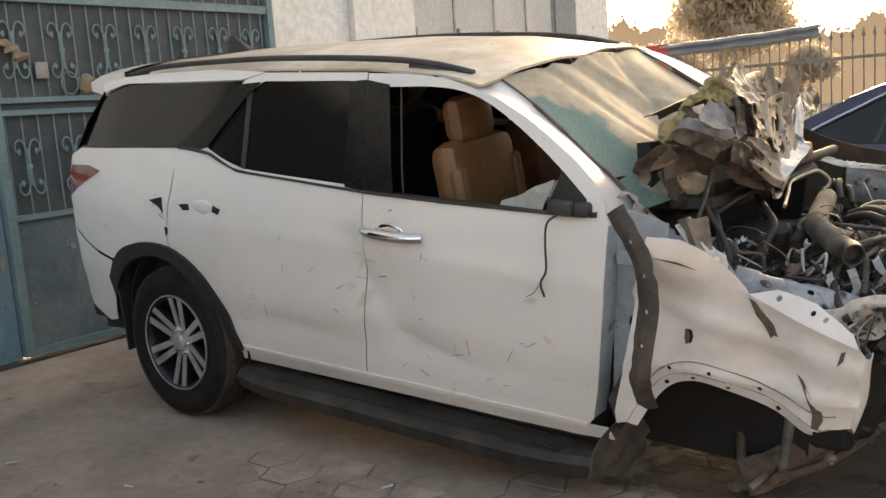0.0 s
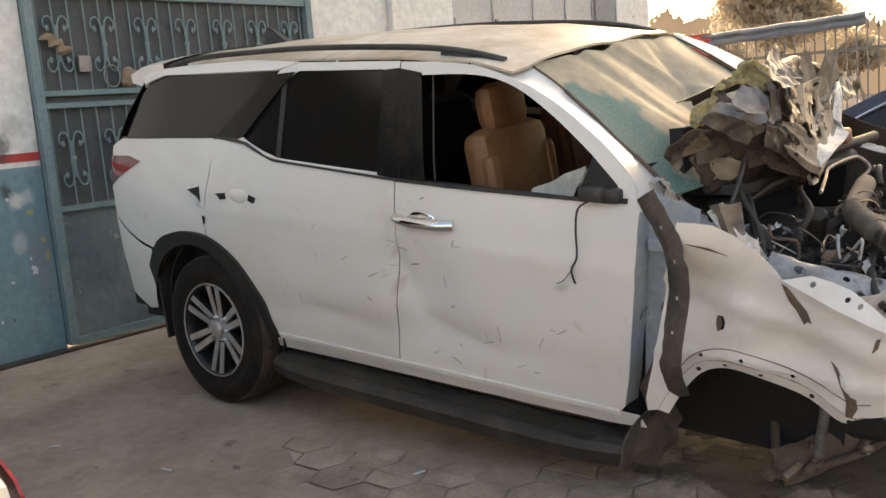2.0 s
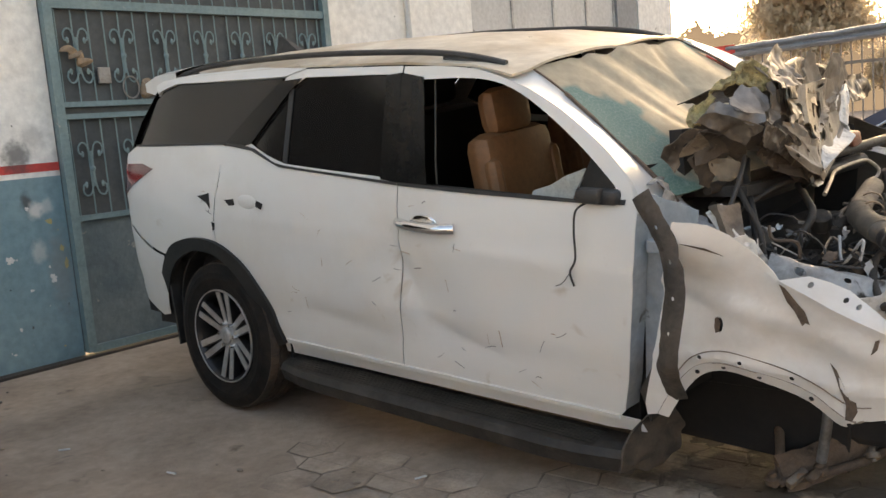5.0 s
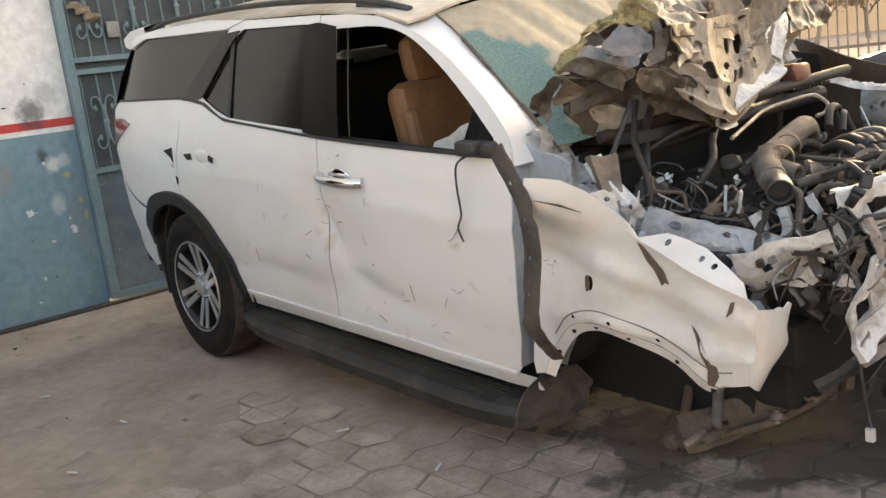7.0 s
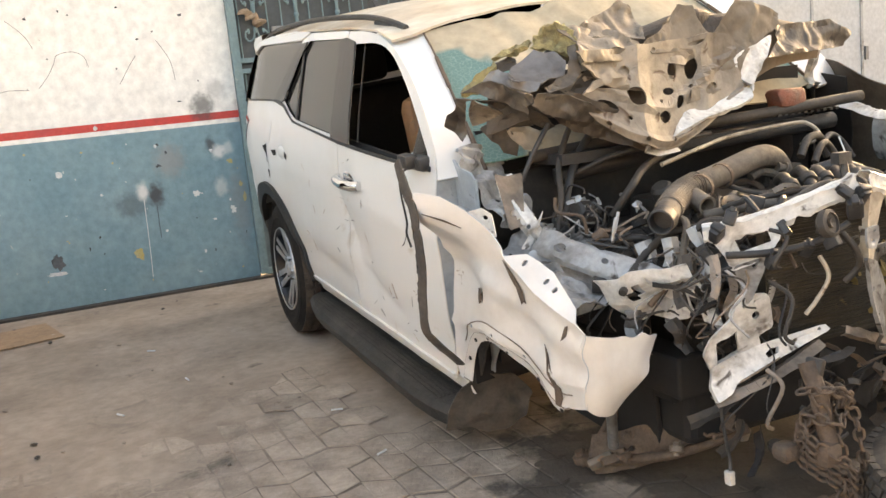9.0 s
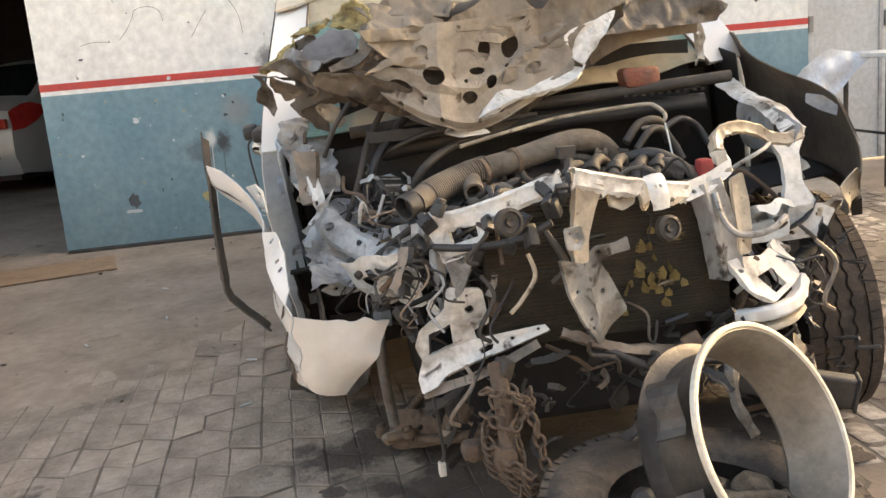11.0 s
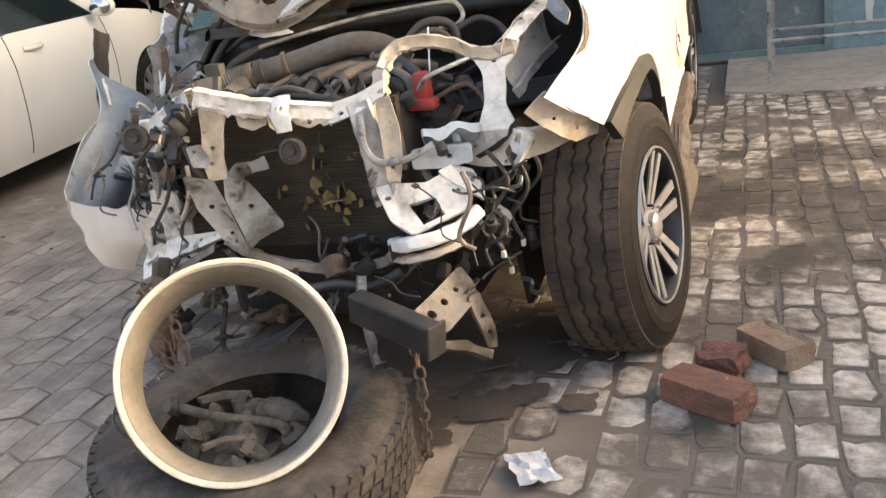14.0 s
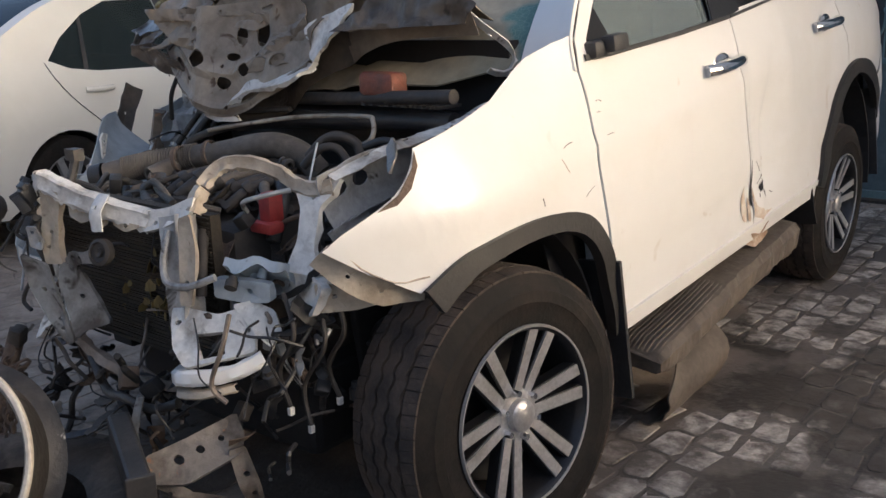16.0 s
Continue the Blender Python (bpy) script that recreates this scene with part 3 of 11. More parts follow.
# ---- the wrecked suv: body shell, in the car's own level frame (u ahead, v to its left, w up) ----
BODY = Matrix.Translation((0, 0, 0.385)) @ pose(0, 0, 0, 5.5, 0, 0) @ pose(0, 0, 0, 0, 3.5, 0) @ Matrix.Translation((0, 0.042, 0.085 - 0.385))
suv = empty("wrecked_suv", BODY, "white wrecked suv with crushed front and crumpled raised bonnet", "car")
INV = BODY.inverted()
VW = [0.30, 0.42, 0.50, 0.70, 0.95, 1.10, 1.22, 1.30, 1.65, 1.72, 1.80]
VV = [0.86, 0.885, 0.895, 0.908, 0.908, 0.895, 0.868, 0.845, 0.715, 0.665, 0.60]
DENT_R = [(1.22, 0.90, 0.10, 0.16, 0.022), (1.46, 0.62, 0.09, 0.16, 0.020), (1.42, 0.80, 0.16, 0.10, 0.020), (1.55, 0.62, 0.30, 0.06, 0.010), (0.60, 0.92, 0.22, 0.07, 0.012), (1.42, 1.08, 0.09, 0.05, 0.012), (0.10, 1.10, 0.10, 0.06, -0.010), (1.95, 0.75, 0.20, 0.15, 0.008), (0.3, 1.08, 0.07, 0.05, 0.012)]
DENT_L = [(0.98, 0.74, 0.17, 0.17, 0.045), (1.16, 0.55, 0.05, 0.14, -0.02), (1.42, 1.05, 0.09, 0.05, 0.012), (0.32, 1.09, 0.07, 0.05, 0.010), (2.55, 0.95, 0.12, 0.05, 0.008), (0.8, 0.95, 0.05, 0.2, -0.010)]


CREASE_R = [(1.22, 1.02, 1.40, 0.64, 0.06, 0.016), (1.40, 0.64, 1.78, 0.55, 0.05, 0.011), (0.50, 0.93, 0.98, 0.88, 0.04, -0.008), (0.62, 0.62, 1.15, 0.56, 0.05, 0.009), (-0.35, 1.12, 0.05, 1.02, 0.05, 0.010), (1.65, 1.0, 2.1, 0.95, 0.05, -0.005)]
CREASE_L = [(1.19, 1.06, 1.17, 0.50, 0.05, 0.020), (0.94, 1.02, 1.06, 0.56, 0.08, 0.018), (0.62, 0.66, 1.10, 0.58, 0.06, 0.012), (1.5, 0.62, 2.0, 0.60, 0.04, -0.004)]


def half(u, w, side):
    """Half width of the body side at u, w, with the dents of that side."""
    v = float(np.interp(w, VW, VV))
    if u < -0.3:
        v -= (-0.3 - u) ** 2 * 0.22
    if u < -0.9:
        v -= min((-0.9 - u) ** 2 * 8, 0.12)
    v += 0.018 * math.exp(-((u - 0.05) / 0.35) ** 2 - ((w - 0.95) / 0.2) ** 2)
    # character line
    v += 0.006 * math.exp(-((w - 1.00 - 0.03 * (0.8 - u)) / 0.03) ** 2) - 0.008 * math.exp(-((w - 0.56) / 0.06) ** 2)
    for du, dw, ru, rw, depth in (DENT_R if side < 0 else DENT_L):
        v -= depth * math.exp(-((u - du) / ru) ** 2 - ((w - dw) / rw) ** 2)
    for u0, w0, u1, w1, wid, depth in (CREASE_R if side < 0 else CREASE_L):
        f = max(0.0, min(1.0, ((u - u0) * (u1 - u0) + (w - w0) * (w1 - w0)) / ((u1 - u0) ** 2 + (w1 - w0) ** 2)))
        d = math.hypot(u - u0 - f * (u1 - u0), w - w0 - f * (w1 - w0))
        v -= depth * max(0.0, 1 - d / wid) * (1 - 0.6 * abs(2 * f - 1))
    if w < 1.2:
        v += 0.0025 * noise.noise((u * 5, w * 5, side * 3.0))
    return v


def strip(bm, A, B, n=1):
    """A sheet between two lines of equal number of points."""
    grid = []
    for j in range(n + 1):
        grid.append([bm.verts.new(Vector(a).lerp(Vector(b), j / n)) for a, b in zip(A, B)])
    for r, q in zip(grid, grid[1:]):
        for k in range(len(r) - 1):
            bm.faces.new((r[k], r[k + 1], q[k + 1], q[k]))
    return bm


def outward(bm, d):
    """Turns a sheet so that its faces look along d."""
    bmesh.ops.recalc_face_normals(bm, faces=bm.faces[:])
    bm.normal_update()
    if sum((f.normal.dot(Vector(d)) * f.calc_area() for f in bm.faces)) < 0:
        bmesh.ops.reverse_faces(bm, faces=bm.faces[:])
    bm.normal_update()


def side_panel(name, outline, side, material=None, holes=None, out=0.0, thick=0.004, step=0.05, label="", parent=None, smooth=True):
    bm = fillpoly(outline, step, holes)
    shape(bm, lambda c: (c.x, side * (half(c.x, c.y, side) + out), c.y))
    outward(bm, (0, side, 0))
    thicken(bm, thick)
    return part(name, bm, material or M_PAINT, parent or suv, label, smooth=smooth)


def pts(*a):
    return [(p.x, p.y) for p in curve([(x, y, 0) for x, y in a], 4)]


ROCK = 0.425
seam = [(1.290, 1.216), (1.287, 1.0), (1.255, 0.70), (1.222, ROCK)]
fd_hole = pts((1.36, 1.612), (1.63, 1.607), (1.81, 1.565), (1.99, 1.468), (2.17, 1.342), (2.285, 1.245)) + [(2.305, 1.20), (2.18, 1.192), (1.69, 1.203), (1.44, 1.214)]
fd_out = [(1.244, 1.665)] + pts((1.42, 1.660), (1.62, 1.641), (1.79, 1.591), (1.98, 1.513), (2.20, 1.379), (2.345, 1.25)) + [(2.372, 1.165), (2.36, 0.93), (2.33, 0.66), (2.295, 0.455), (2.27, ROCK)] + [(u + 0.003, w) for u, w in seam[::-1]]
rd_hole = pts((0.30, 1.366), (0.42, 1.48), (0.53, 1.588), (0.64, 1.645)) + [(1.16, 1.638), (1.20, 1.238), (0.85, 1.257)] + pts((0.57, 1.275), (0.44, 1.31), (0.30, 1.362))[:-1]
rd_arch = pts((0.045, 0.876), (0.14, 0.83), (0.235, 0.765), (0.33, 0.645), (0.39, 0.54), (0.44, ROCK))
rd_out = [(1.236, 1.668)] + [(0.62, 1.680)] + pts((0.52, 1.655), (0.30, 1.50), (0.115, 1.354), (0.09, 1.22), (0.078, 1.10), (0.045, 0.98)) + rd_arch + [(u - 0.003, w) for u, w in seam[::-1]]
q_out = [(0.108, 1.352), (-0.30, 1.342), (-0.77, 1.325), (-0.90, 1.28), (-0.985, 1.15), (-1.0, 1.0)] + pts((-0.97, 0.93), (-0.80, 0.845), (-0.62, 0.79), (-0.47, 0.765)) + pts((-0.42, 0.80), (-0.30, 0.853), (-0.17, 0.877), (-0.04, 0.885), (0.04, 0.877)) + [(0.039, 0.98), (0.071, 1.10), (0.083, 1.22)]

for side in (-1, 1):
    s = "white door, dented and scratched"
    fd = side_panel("front_door", fd_out, side, holes=[fd_hole], label=s, step=0.032)
    rd = side_panel("rear_door", rd_out, side, holes=[rd_hole], label=s, step=0.032)
    side_panel("quarter_panel", q_out, side, label="white rear quarter panel with torn paint")
    # dark pillars and trims
    side_panel("pillar_trim", [(1.157, 1.636), (1.240, 1.642), (1.291, 1.220), (1.195, 1.230)], side, M_PILLAR, out=0.006, parent=rd)
    side_panel("pillar_trim", [(1.242, 1.642), (1.365, 1.622), (1.45, 1.214), (1.292, 1.214)], side, M_PILLAR, out=0.006, parent=fd)
    side_panel("pillar_trim", [(0.098, 1.350), (0.28, 1.492), (0.475, 1.634), (0.62, 1.642), (0.55, 1.590), (0.435, 1.48), (0.315, 1.360), (0.22, 1.342)], side, M_PILLAR, out=0.006, parent=rd)
    side_panel("belt_trim", [(0.115, 1.362), (0.24, 1.357), (0.35, 1.338)] + pts((0.45, 1.30), (0.55, 1.272), (0.85, 1.250)) + [(1.287, 1.222), (1.287, 1.210), (0.85, 1.240), (0.54, 1.260)] + [(0.42, 1.298), (0.33, 1.328), (0.115, 1.352)], side, M_BLACK, out=0.007, parent=rd)
    side_panel("belt_trim", [(1.293, 1.222), (1.69, 1.208), (2.18, 1.197), (2.33, 1.205), (2.33, 1.187), (2.18, 1.184), (1.69, 1.194), (1.293, 1.209)], side, M_BLACK, out=0.007, parent=fd)
    # glass
    side_panel("window_glass", [(0.44, 1.30), (0.30, 1.368), (0.42, 1.482), (0.53, 1.59), (0.64, 1.647), (1.165, 1.642), (1.205, 1.235), (0.85, 1.252), (0.57, 1.27)], side, M_TINT, out=-0.012, parent=rd, label="dark tinted window glass", step=0.2)
    side_panel("window_divider", [(0.535, 1.585), (0.565, 1.600), (0.585, 1.272), (0.555, 1.277)], side, M_BLACK, out=-0.004, parent=rd)
    side_panel("quarter_glass", [(-0.76, 1.335), (-0.70, 1.42), (-0.60, 1.55), (-0.53, 1.61), (-0.38, 1.645), (0.49, 1.650), (0.28, 1.49), (0.10, 1.362)], side, M_TINT, out=-0.006, label="dark tinted rear quarter glass", step=0.2)
    side_panel("chrome_strip", [(-0.77, 1.327), (-0.30, 1.344), (0.10, 1.352), (0.10, 1.361), (-0.30, 1.354), (-0.765, 1.337)], side, M_BLACK, out=0.004)
    side_panel("roof_side", [(-0.56, 1.60), (-0.53, 1.615), (-0.38, 1.648), (0.49, 1.653), (0.63, 1.683), (0.3, 1.70), (-0.2, 1.690), (-0.50, 1.672), (-0.60, 1.64)], side, M_PAINT, out=0.008, thick=0.012)
    # dark channel of the front door window
    side_panel("window_channel", [(1.394, 1.61), (1.402, 1.61), (1.478, 1.216), (1.470, 1.216)], side, M_DUSTBLACK, out=-0.030, parent=fd)
    # turned-in front edge of the front door
    bm = bmesh.new()
    ed = curve([(2.372, 0, 1.165), (2.36, 0, 0.93), (2.33, 0, 0.66), (2.295, 0, 0.455)], 6)
    strip(bm, [(p.x - 0.002, side * (half(p.x, p.z, side) - 0.003), p.z) for p in ed], [(p.x + 0.006, side * (half(p.x, p.z, side) - 0.085), p.z) for p in ed], 3)
    part("door_edge", thicken(bm, 0.004), M_PRIMER, fd, smooth=True)
    # sill below the doors
    side_panel("sill", [(0.40, ROCK - 0.006), (1.3, ROCK - 0.006), (2.34, ROCK - 0.004), (2.36, 0.375), (2.2, 0.362), (1.2, 0.355), (0.40, 0.345)], side, M_PAINT, out=-0.012)
    side_panel("sill_flange", [(0.46, 0.410), (1.3, 0.412), (2.27, 0.416), (2.27, 0.434), (1.3, 0.431), (0.45, 0.430)], side, M_PAINT, out=0.010, thick=0.012)
    # arch cladding
    a_o = pts((-0.535, 0.66), (-0.40, 0.815), (-0.19, 0.885), (0.04, 0.883), (0.223, 0.79), (0.36, 0.62), (0.44, 0.40))
    a_i = pts((-0.53, 0.54), (-0.36, 0.735), (-0.17, 0.818), (0.01, 0.815), (0.155, 0.735), (0.275, 0.575), (0.36, 0.37))
    side_panel("arch_cladding", a_o + a_i[::-1], side, M_CLAD, out=0.018, thick=0.03, label="black plastic wheel arch cladding")
    # tail lamp
    side_panel("tail_lamp", [(-0.53, 1.222), (-0.66, 1.243), (-0.93, 1.225), (-1.03, 1.19), (-1.02, 1.05), (-0.96, 1.035), (-0.80, 1.115)], side, M_TAIL, out=0.006, thick=0.03, label="red wraparound tail lamp")
    # rear bumper corner
    side_panel("bumper_corner", pts((-1.02, 0.985), (-0.97, 0.915), (-0.80, 0.83), (-0.62, 0.775), (-0.50, 0.755)) + [(-0.535, 0.60), (-0.60, 0.40), (-0.70, 0.375), (-0.95, 0.45), (-1.10, 0.56), (-1.08, 0.72)], side, M_PAINT, out=0.004, label="cracked white bumper corner")

# rear face: tailgate, glass and bumper
bm = bmesh.new()
prof = [(-0.99, 1.32), (-1.03, 1.15), (-1.06, 0.98), (-1.10, 0.80), (-1.12, 0.60), (-1.02, 0.42)]
rows = []
for u, w in prof:
    hw = half(-0.98, w, 1) - 0.02
    rows.append([bm.verts.new((u + 0.10 * abs(k / 8) ** 3, hw * k / 8, w)) for k in range(-8, 9)])
for a, b in zip(rows, rows[1:]):
    for k in range(16):
        bm.faces.new((a[k], a[k + 1], b[k + 1], b[k]))
part("tailgate", thicken(bm, 0.02), M_PAINT, suv, smooth=True)
bm = bmesh.new()
rows = []
for u, w, hw in ((-0.78, 1.32, 0.80), (-0.70, 1.45, 0.77), (-0.57, 1.62, 0.71)):
    rows.append([bm.verts.new((u - 0.10 * (1 - abs(k / 6) ** 3), hw * k / 6, w)) for k in range(-6, 7)])
for a, b in zip(rows, rows[1:]):
    for k in range(12):
        bm.faces.new((a[k], a[k + 1], b[k + 1], b[k]))
part("rear_glass", thicken(bm, 0.006), M_TINT, suv, smooth=True)

# roof
M_ROOF = mat("white roof under brown dust", (0.74, 0.68, 0.58), 0.4, 0.0, (0.45, 0.35, 0.24), 1.8, 0.35, 0.62, coat=0.2, spots=(0.12, 0.09, 0.06), spot_scale=16, spot_at=0.72, spot_w=0.02)
bm = bmesh.new()
rows = []
for i in range(27):
    u = -0.66 + i * (1.80 + 0.66) / 26
    edge = float(np.interp(u, [-0.66, -0.3, 0.6, 1.24, 1.62, 1.80], [1.66, 1.668, 1.686, 1.672, 1.648, 1.605]))
    crown = float(np.interp(u, [-0.66, 0.0, 0.6, 1.3, 1.8], [1.712, 1.742, 1.748, 1.728, 1.655]))
    hw = half(u, edge, 0.5)
    row = []
    for k in range(-10, 11):
        f = abs(k) / 10
        w = edge + (crown - edge) * (1 - f ** 6) - 0.02 * f * f
        if abs(k) == 10:
            w = edge
        dip = 0.012 * noise.noise((u * 3, k * 0.4, 5))
        row.append(bm.verts.new((u + (0.05 * (1 - f * f) if i == 26 else 0), hw * (k / 10 if f > 0.95 else k / 10 * (0.965 if f < 0.85 else 0.985)), w + dip * (1 - f))))
    rows.append(row)
for a, b in zip(rows, rows[1:]):
    for k in range(20):
        bm.faces.new((a[k], a[k + 1], b[k + 1], b[k]))
part("roof", thicken(bm, 0.01), M_ROOF, suv, "white roof covered with brown dust", smooth=True)
# rear spoiler
bm = bmesh.new()
rows = []
for u, w0, w1, hw in ((-0.84, 1.660, 1.685, 0.685), (-0.70, 1.635, 1.722, 0.70), (-0.50, 1.648, 1.735, 0.705)):
    rows.append(([bm.verts.new((u + 0.10 * abs(k / 8) ** 4, hw * k / 8, w1 - 0.03 * abs(k / 8) ** 3)) for k in range(-8, 9)], [bm.verts.new((u + 0.10 * abs(k / 8) ** 4, hw * k / 8, w0 - 0.05 * abs(k / 8) ** 3)) for k in range(-8, 9)]))
for (a, a2), (b, b2) in zip(rows, rows[1:]):
    for k in range(16):
        bm.faces.new((a[k], a[k + 1], b[k + 1], b[k]))
        bm.faces.new((a2[k], b2[k], b2[k + 1], a2[k + 1]))
for k in range(16):
    bm.faces.new((rows[0][0][k], rows[0][1][k], rows[0][1][k + 1], rows[0][0][k + 1]))
for a, b in zip(rows, rows[1:]):
    for k in (0, 16):
        bm.faces.new((a[0][k], b[0][k], b[1][k], a[1][k]))
bmesh.ops.recalc_face_normals(bm, faces=bm.faces[:])
part("spoiler", bm, M_PAINT, suv, smooth=True)
# roof rails, fin
for side in (-1, 1):
    bm = bmesh.new()
    P = curve([(-0.46, side * 0.668, 1.668), (-0.30, side * 0.663, 1.703), (-0.05, side * 0.658, 1.725), (0.6, side * 0.65, 1.737), (1.2, side * 0.64, 1.718), (1.5, side * 0.632, 1.690), (1.70, side * 0.625, 1.648)], 5)
    tube(bm, P, 0.013, 8)
    Q = [p - Vector((0, 0, 0.014)) for p in P]
    for a, b, z in ((0, 7, 0), (len(Q) - 8, len(Q) - 1, 0)):
        tube(bm, [p - Vector((0, 0, 0.006)) for p in Q[a:b]], 0.011, 8)
    part("roof_rail", bm, M_BLACK, suv, "black roof rail", smooth=True)
bm = bmesh.new()
box(bm, -0.40, -0.20, -0.025, 0.025, 1.74, 1.83)
for v in bm.verts:
    if v.co.z > 1.8:
        v.co.y *= 0.15
        v.co.x = -0.38 + (v.co.x + 0.40) * 0.15
part("antenna_fin", bm, M_BLACK, suv)

# a-pillars
for side in (-1, 1):
    A = [(u, side * half(u, w, side), w) for u, w in pts((1.60, 1.648), (1.79, 1.597), (1.98, 1.518), (2.20, 1.385), (2.35, 1.255), (2.385, 1.165))]
    B = [(p.x, side * p.y, p.z) for p in curve([(1.80, 0.60, 1.618), (1.93, 0.625, 1.545), (2.07, 0.655, 1.45), (2.23, 0.69, 1.335), (2.36, 0.715, 1.235), (2.44, 0.73, 1.165)], 4)]
    bm = strip(bmesh.new(), A, B, 3)
    for v in bm.verts:
        v.co.z += 0.004 * noise.noise(v.co * 9)
    part("a_pillar", thicken(bm, 0.015), M_PAINT if side > 0 else M_PAINT, suv, "white pillar with chipped paint", smooth=True)
    for k0, k1, r in ((0, 5, 0.004), (5, 9, 0.008), (9, 13, 0.005), (13, len(B), 0.009)):
        bm = bmesh.new()
        tube(bm, [Vector(p) + Vector((0.004 * noise.noise((i * 1.7, side, k0)), 0, 0.006)) for i, p in enumerate(B[k0:k1 + 1])], r, 6)
        part("screen_seal", bm, M_RUSTY, suv, "rusty broken windscreen seal")

# near-black underbody and cabin lining, added to stop light leaking through
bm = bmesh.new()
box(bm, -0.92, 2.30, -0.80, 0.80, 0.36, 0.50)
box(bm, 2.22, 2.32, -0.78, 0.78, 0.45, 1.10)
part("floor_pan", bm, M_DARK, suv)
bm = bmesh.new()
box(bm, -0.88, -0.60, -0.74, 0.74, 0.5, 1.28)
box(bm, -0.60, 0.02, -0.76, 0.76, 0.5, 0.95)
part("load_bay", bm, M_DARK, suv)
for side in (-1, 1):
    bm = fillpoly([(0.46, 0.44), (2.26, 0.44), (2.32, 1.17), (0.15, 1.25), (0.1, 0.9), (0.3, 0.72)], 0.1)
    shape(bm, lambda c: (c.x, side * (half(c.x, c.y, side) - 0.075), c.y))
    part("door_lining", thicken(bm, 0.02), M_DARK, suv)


def cushion(bm, x0, x1, y0, y1, z0, z1, m, bev=0.05):
    box(bm, x0, x1, y0, y1, z0, z1, m=m, bevel=bev)


def car_seat(v, u=1.28, back=True):
    """Tan leather seat at v; a thing's part with cushion, backrest and headrest."""
    bm = bmesh.new()
    cushion(bm, u - 0.02, u + 0.52, v - 0.25, v + 0.25, 0.66, 0.82, pose(0, 0, 0))
    ob = part("seat", bm, M_TAN, suv, "tan leather seat", smooth=True)
    t = Matrix.Translation((u, v, 0.775)) @ pose(0, 0, 0, 0, -8, 0)
    bm = bmesh.new()
    cushion(bm, -0.09, 0.06, -0.23, 0.23, -0.05, 0.60, t, 0.06)
    bk = part("backrest", bm, M_TAN, ob, smooth=True)
    for y0, y1 in ((-0.235, -0.17), (0.17, 0.235)):
        bm = bmesh.new()
        cushion(bm, 0.0, 0.078, y0, y1, -0.03, 0.50, t, 0.035)
        part("bolster", bm, M_TAN, ob, smooth=True)
    bm = bmesh.new()
    cushion(bm, -0.06, 0.05, -0.135, 0.135, 0.575, 0.775, t, 0.054)
    part("headrest", bm, M_TAN, ob, smooth=True)


car_seat(-0.40, 1.60)
car_seat(0.38, 1.46)
# near-black bench shape added to close the view through the cabin
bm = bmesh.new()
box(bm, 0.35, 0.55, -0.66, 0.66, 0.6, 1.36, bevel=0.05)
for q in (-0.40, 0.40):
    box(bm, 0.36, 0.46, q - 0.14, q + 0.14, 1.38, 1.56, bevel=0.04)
part("rear_bench", bm, M_CLAD, suv, "bench-shaped dark blocker added in the cabin, shade in its colour", smooth=True)
bm = bmesh.new()
box(bm, 2.02, 2.36, -0.70, 0.70, 0.86, 1.13, bevel=0.06)
box(bm, 1.95, 2.12, -0.56, -0.20, 1.02, 1.17, bevel=0.04)
part("dashboard", bm, M_BLACK, suv, smooth=True)
bm = bmesh.new()
m = Matrix.Translation((1.98, -0.38, 1.06)) @ pose(0, 0, 0, 0, -65, 0)
lathe(bm, [(0.17 + 0.018 * math.cos(a), 0.018 * math.sin(a)) for a in [k * math.pi / 4 for k in range(9)]], 24, "z", m)
box(bm, -0.07, 0.07, -0.15, 0.15, -0.03, 0.03, m=m)
part("steering_wheel", bm, M_BLACK, suv, smooth=True)
bm = bmesh.new()
for k in range(3):
    bmesh.ops.create_uvsphere(bm, u_segments=14, v_segments=8, radius=0.10, matrix=Matrix.Translation((2.03 + 0.05 * k, -0.44 + 0.1 * k, 1.16 - 0.02 * k)) @ Matrix.Diagonal((1.5, 1.2, 0.5, 1)))
for v in bm.verts:
    v.co += Vector((0, 0, 0.03 * noise.noise(v.co * 9)))
M_CLOTH = mat("white airbag cloth", (0.62, 0.60, 0.56), 0.9, 0.0, (0.5, 0.47, 0.43), 8, 0.4, 0.7, bump=0.3, bscale=25)
part("airbag", bm, M_CLOTH, suv, "burst white airbag", smooth=True)

# windscreen: cracked, dusty, sagging
M_SCREEN = mat("shattered dusty windscreen", (0.27, 0.265, 0.215), 0.6, 0.0, (0.43, 0.365, 0.265), 2.0, 0.30, 0.50, bump=0.04, bscale=70, coat=0.0, spec=0.12)
_n, _l = M_SCREEN.node_tree.nodes, M_SCREEN.node_tree.links
_v = _n.new("ShaderNodeTexVoronoi")
_v.feature, _v.inputs["Scale"].default_value = "DISTANCE_TO_EDGE", 55
_c = _n.new("ShaderNodeTexCoord")
_l.new(_c.outputs["Object"], _v.inputs["Vector"])
_sep = _n.new("ShaderNodeTexNoise")
_sep.inputs["Scale"].default_value, _sep.inputs["Detail"].default_value = 2.4, 3
_l.new(_c.outputs["Object"], _sep.inputs["Vector"])
_r = _n.new("ShaderNodeMapRange")
_r.inputs[1].default_value, _r.inputs[2].default_value = 0.855, 0.90
_xyz, _abs, _add = _n.new("ShaderNodeSeparateXYZ"), _n.new("ShaderNodeMath"), _n.new("ShaderNodeMath")
_l.new(_c.outputs["Object"], _xyz.inputs[0])
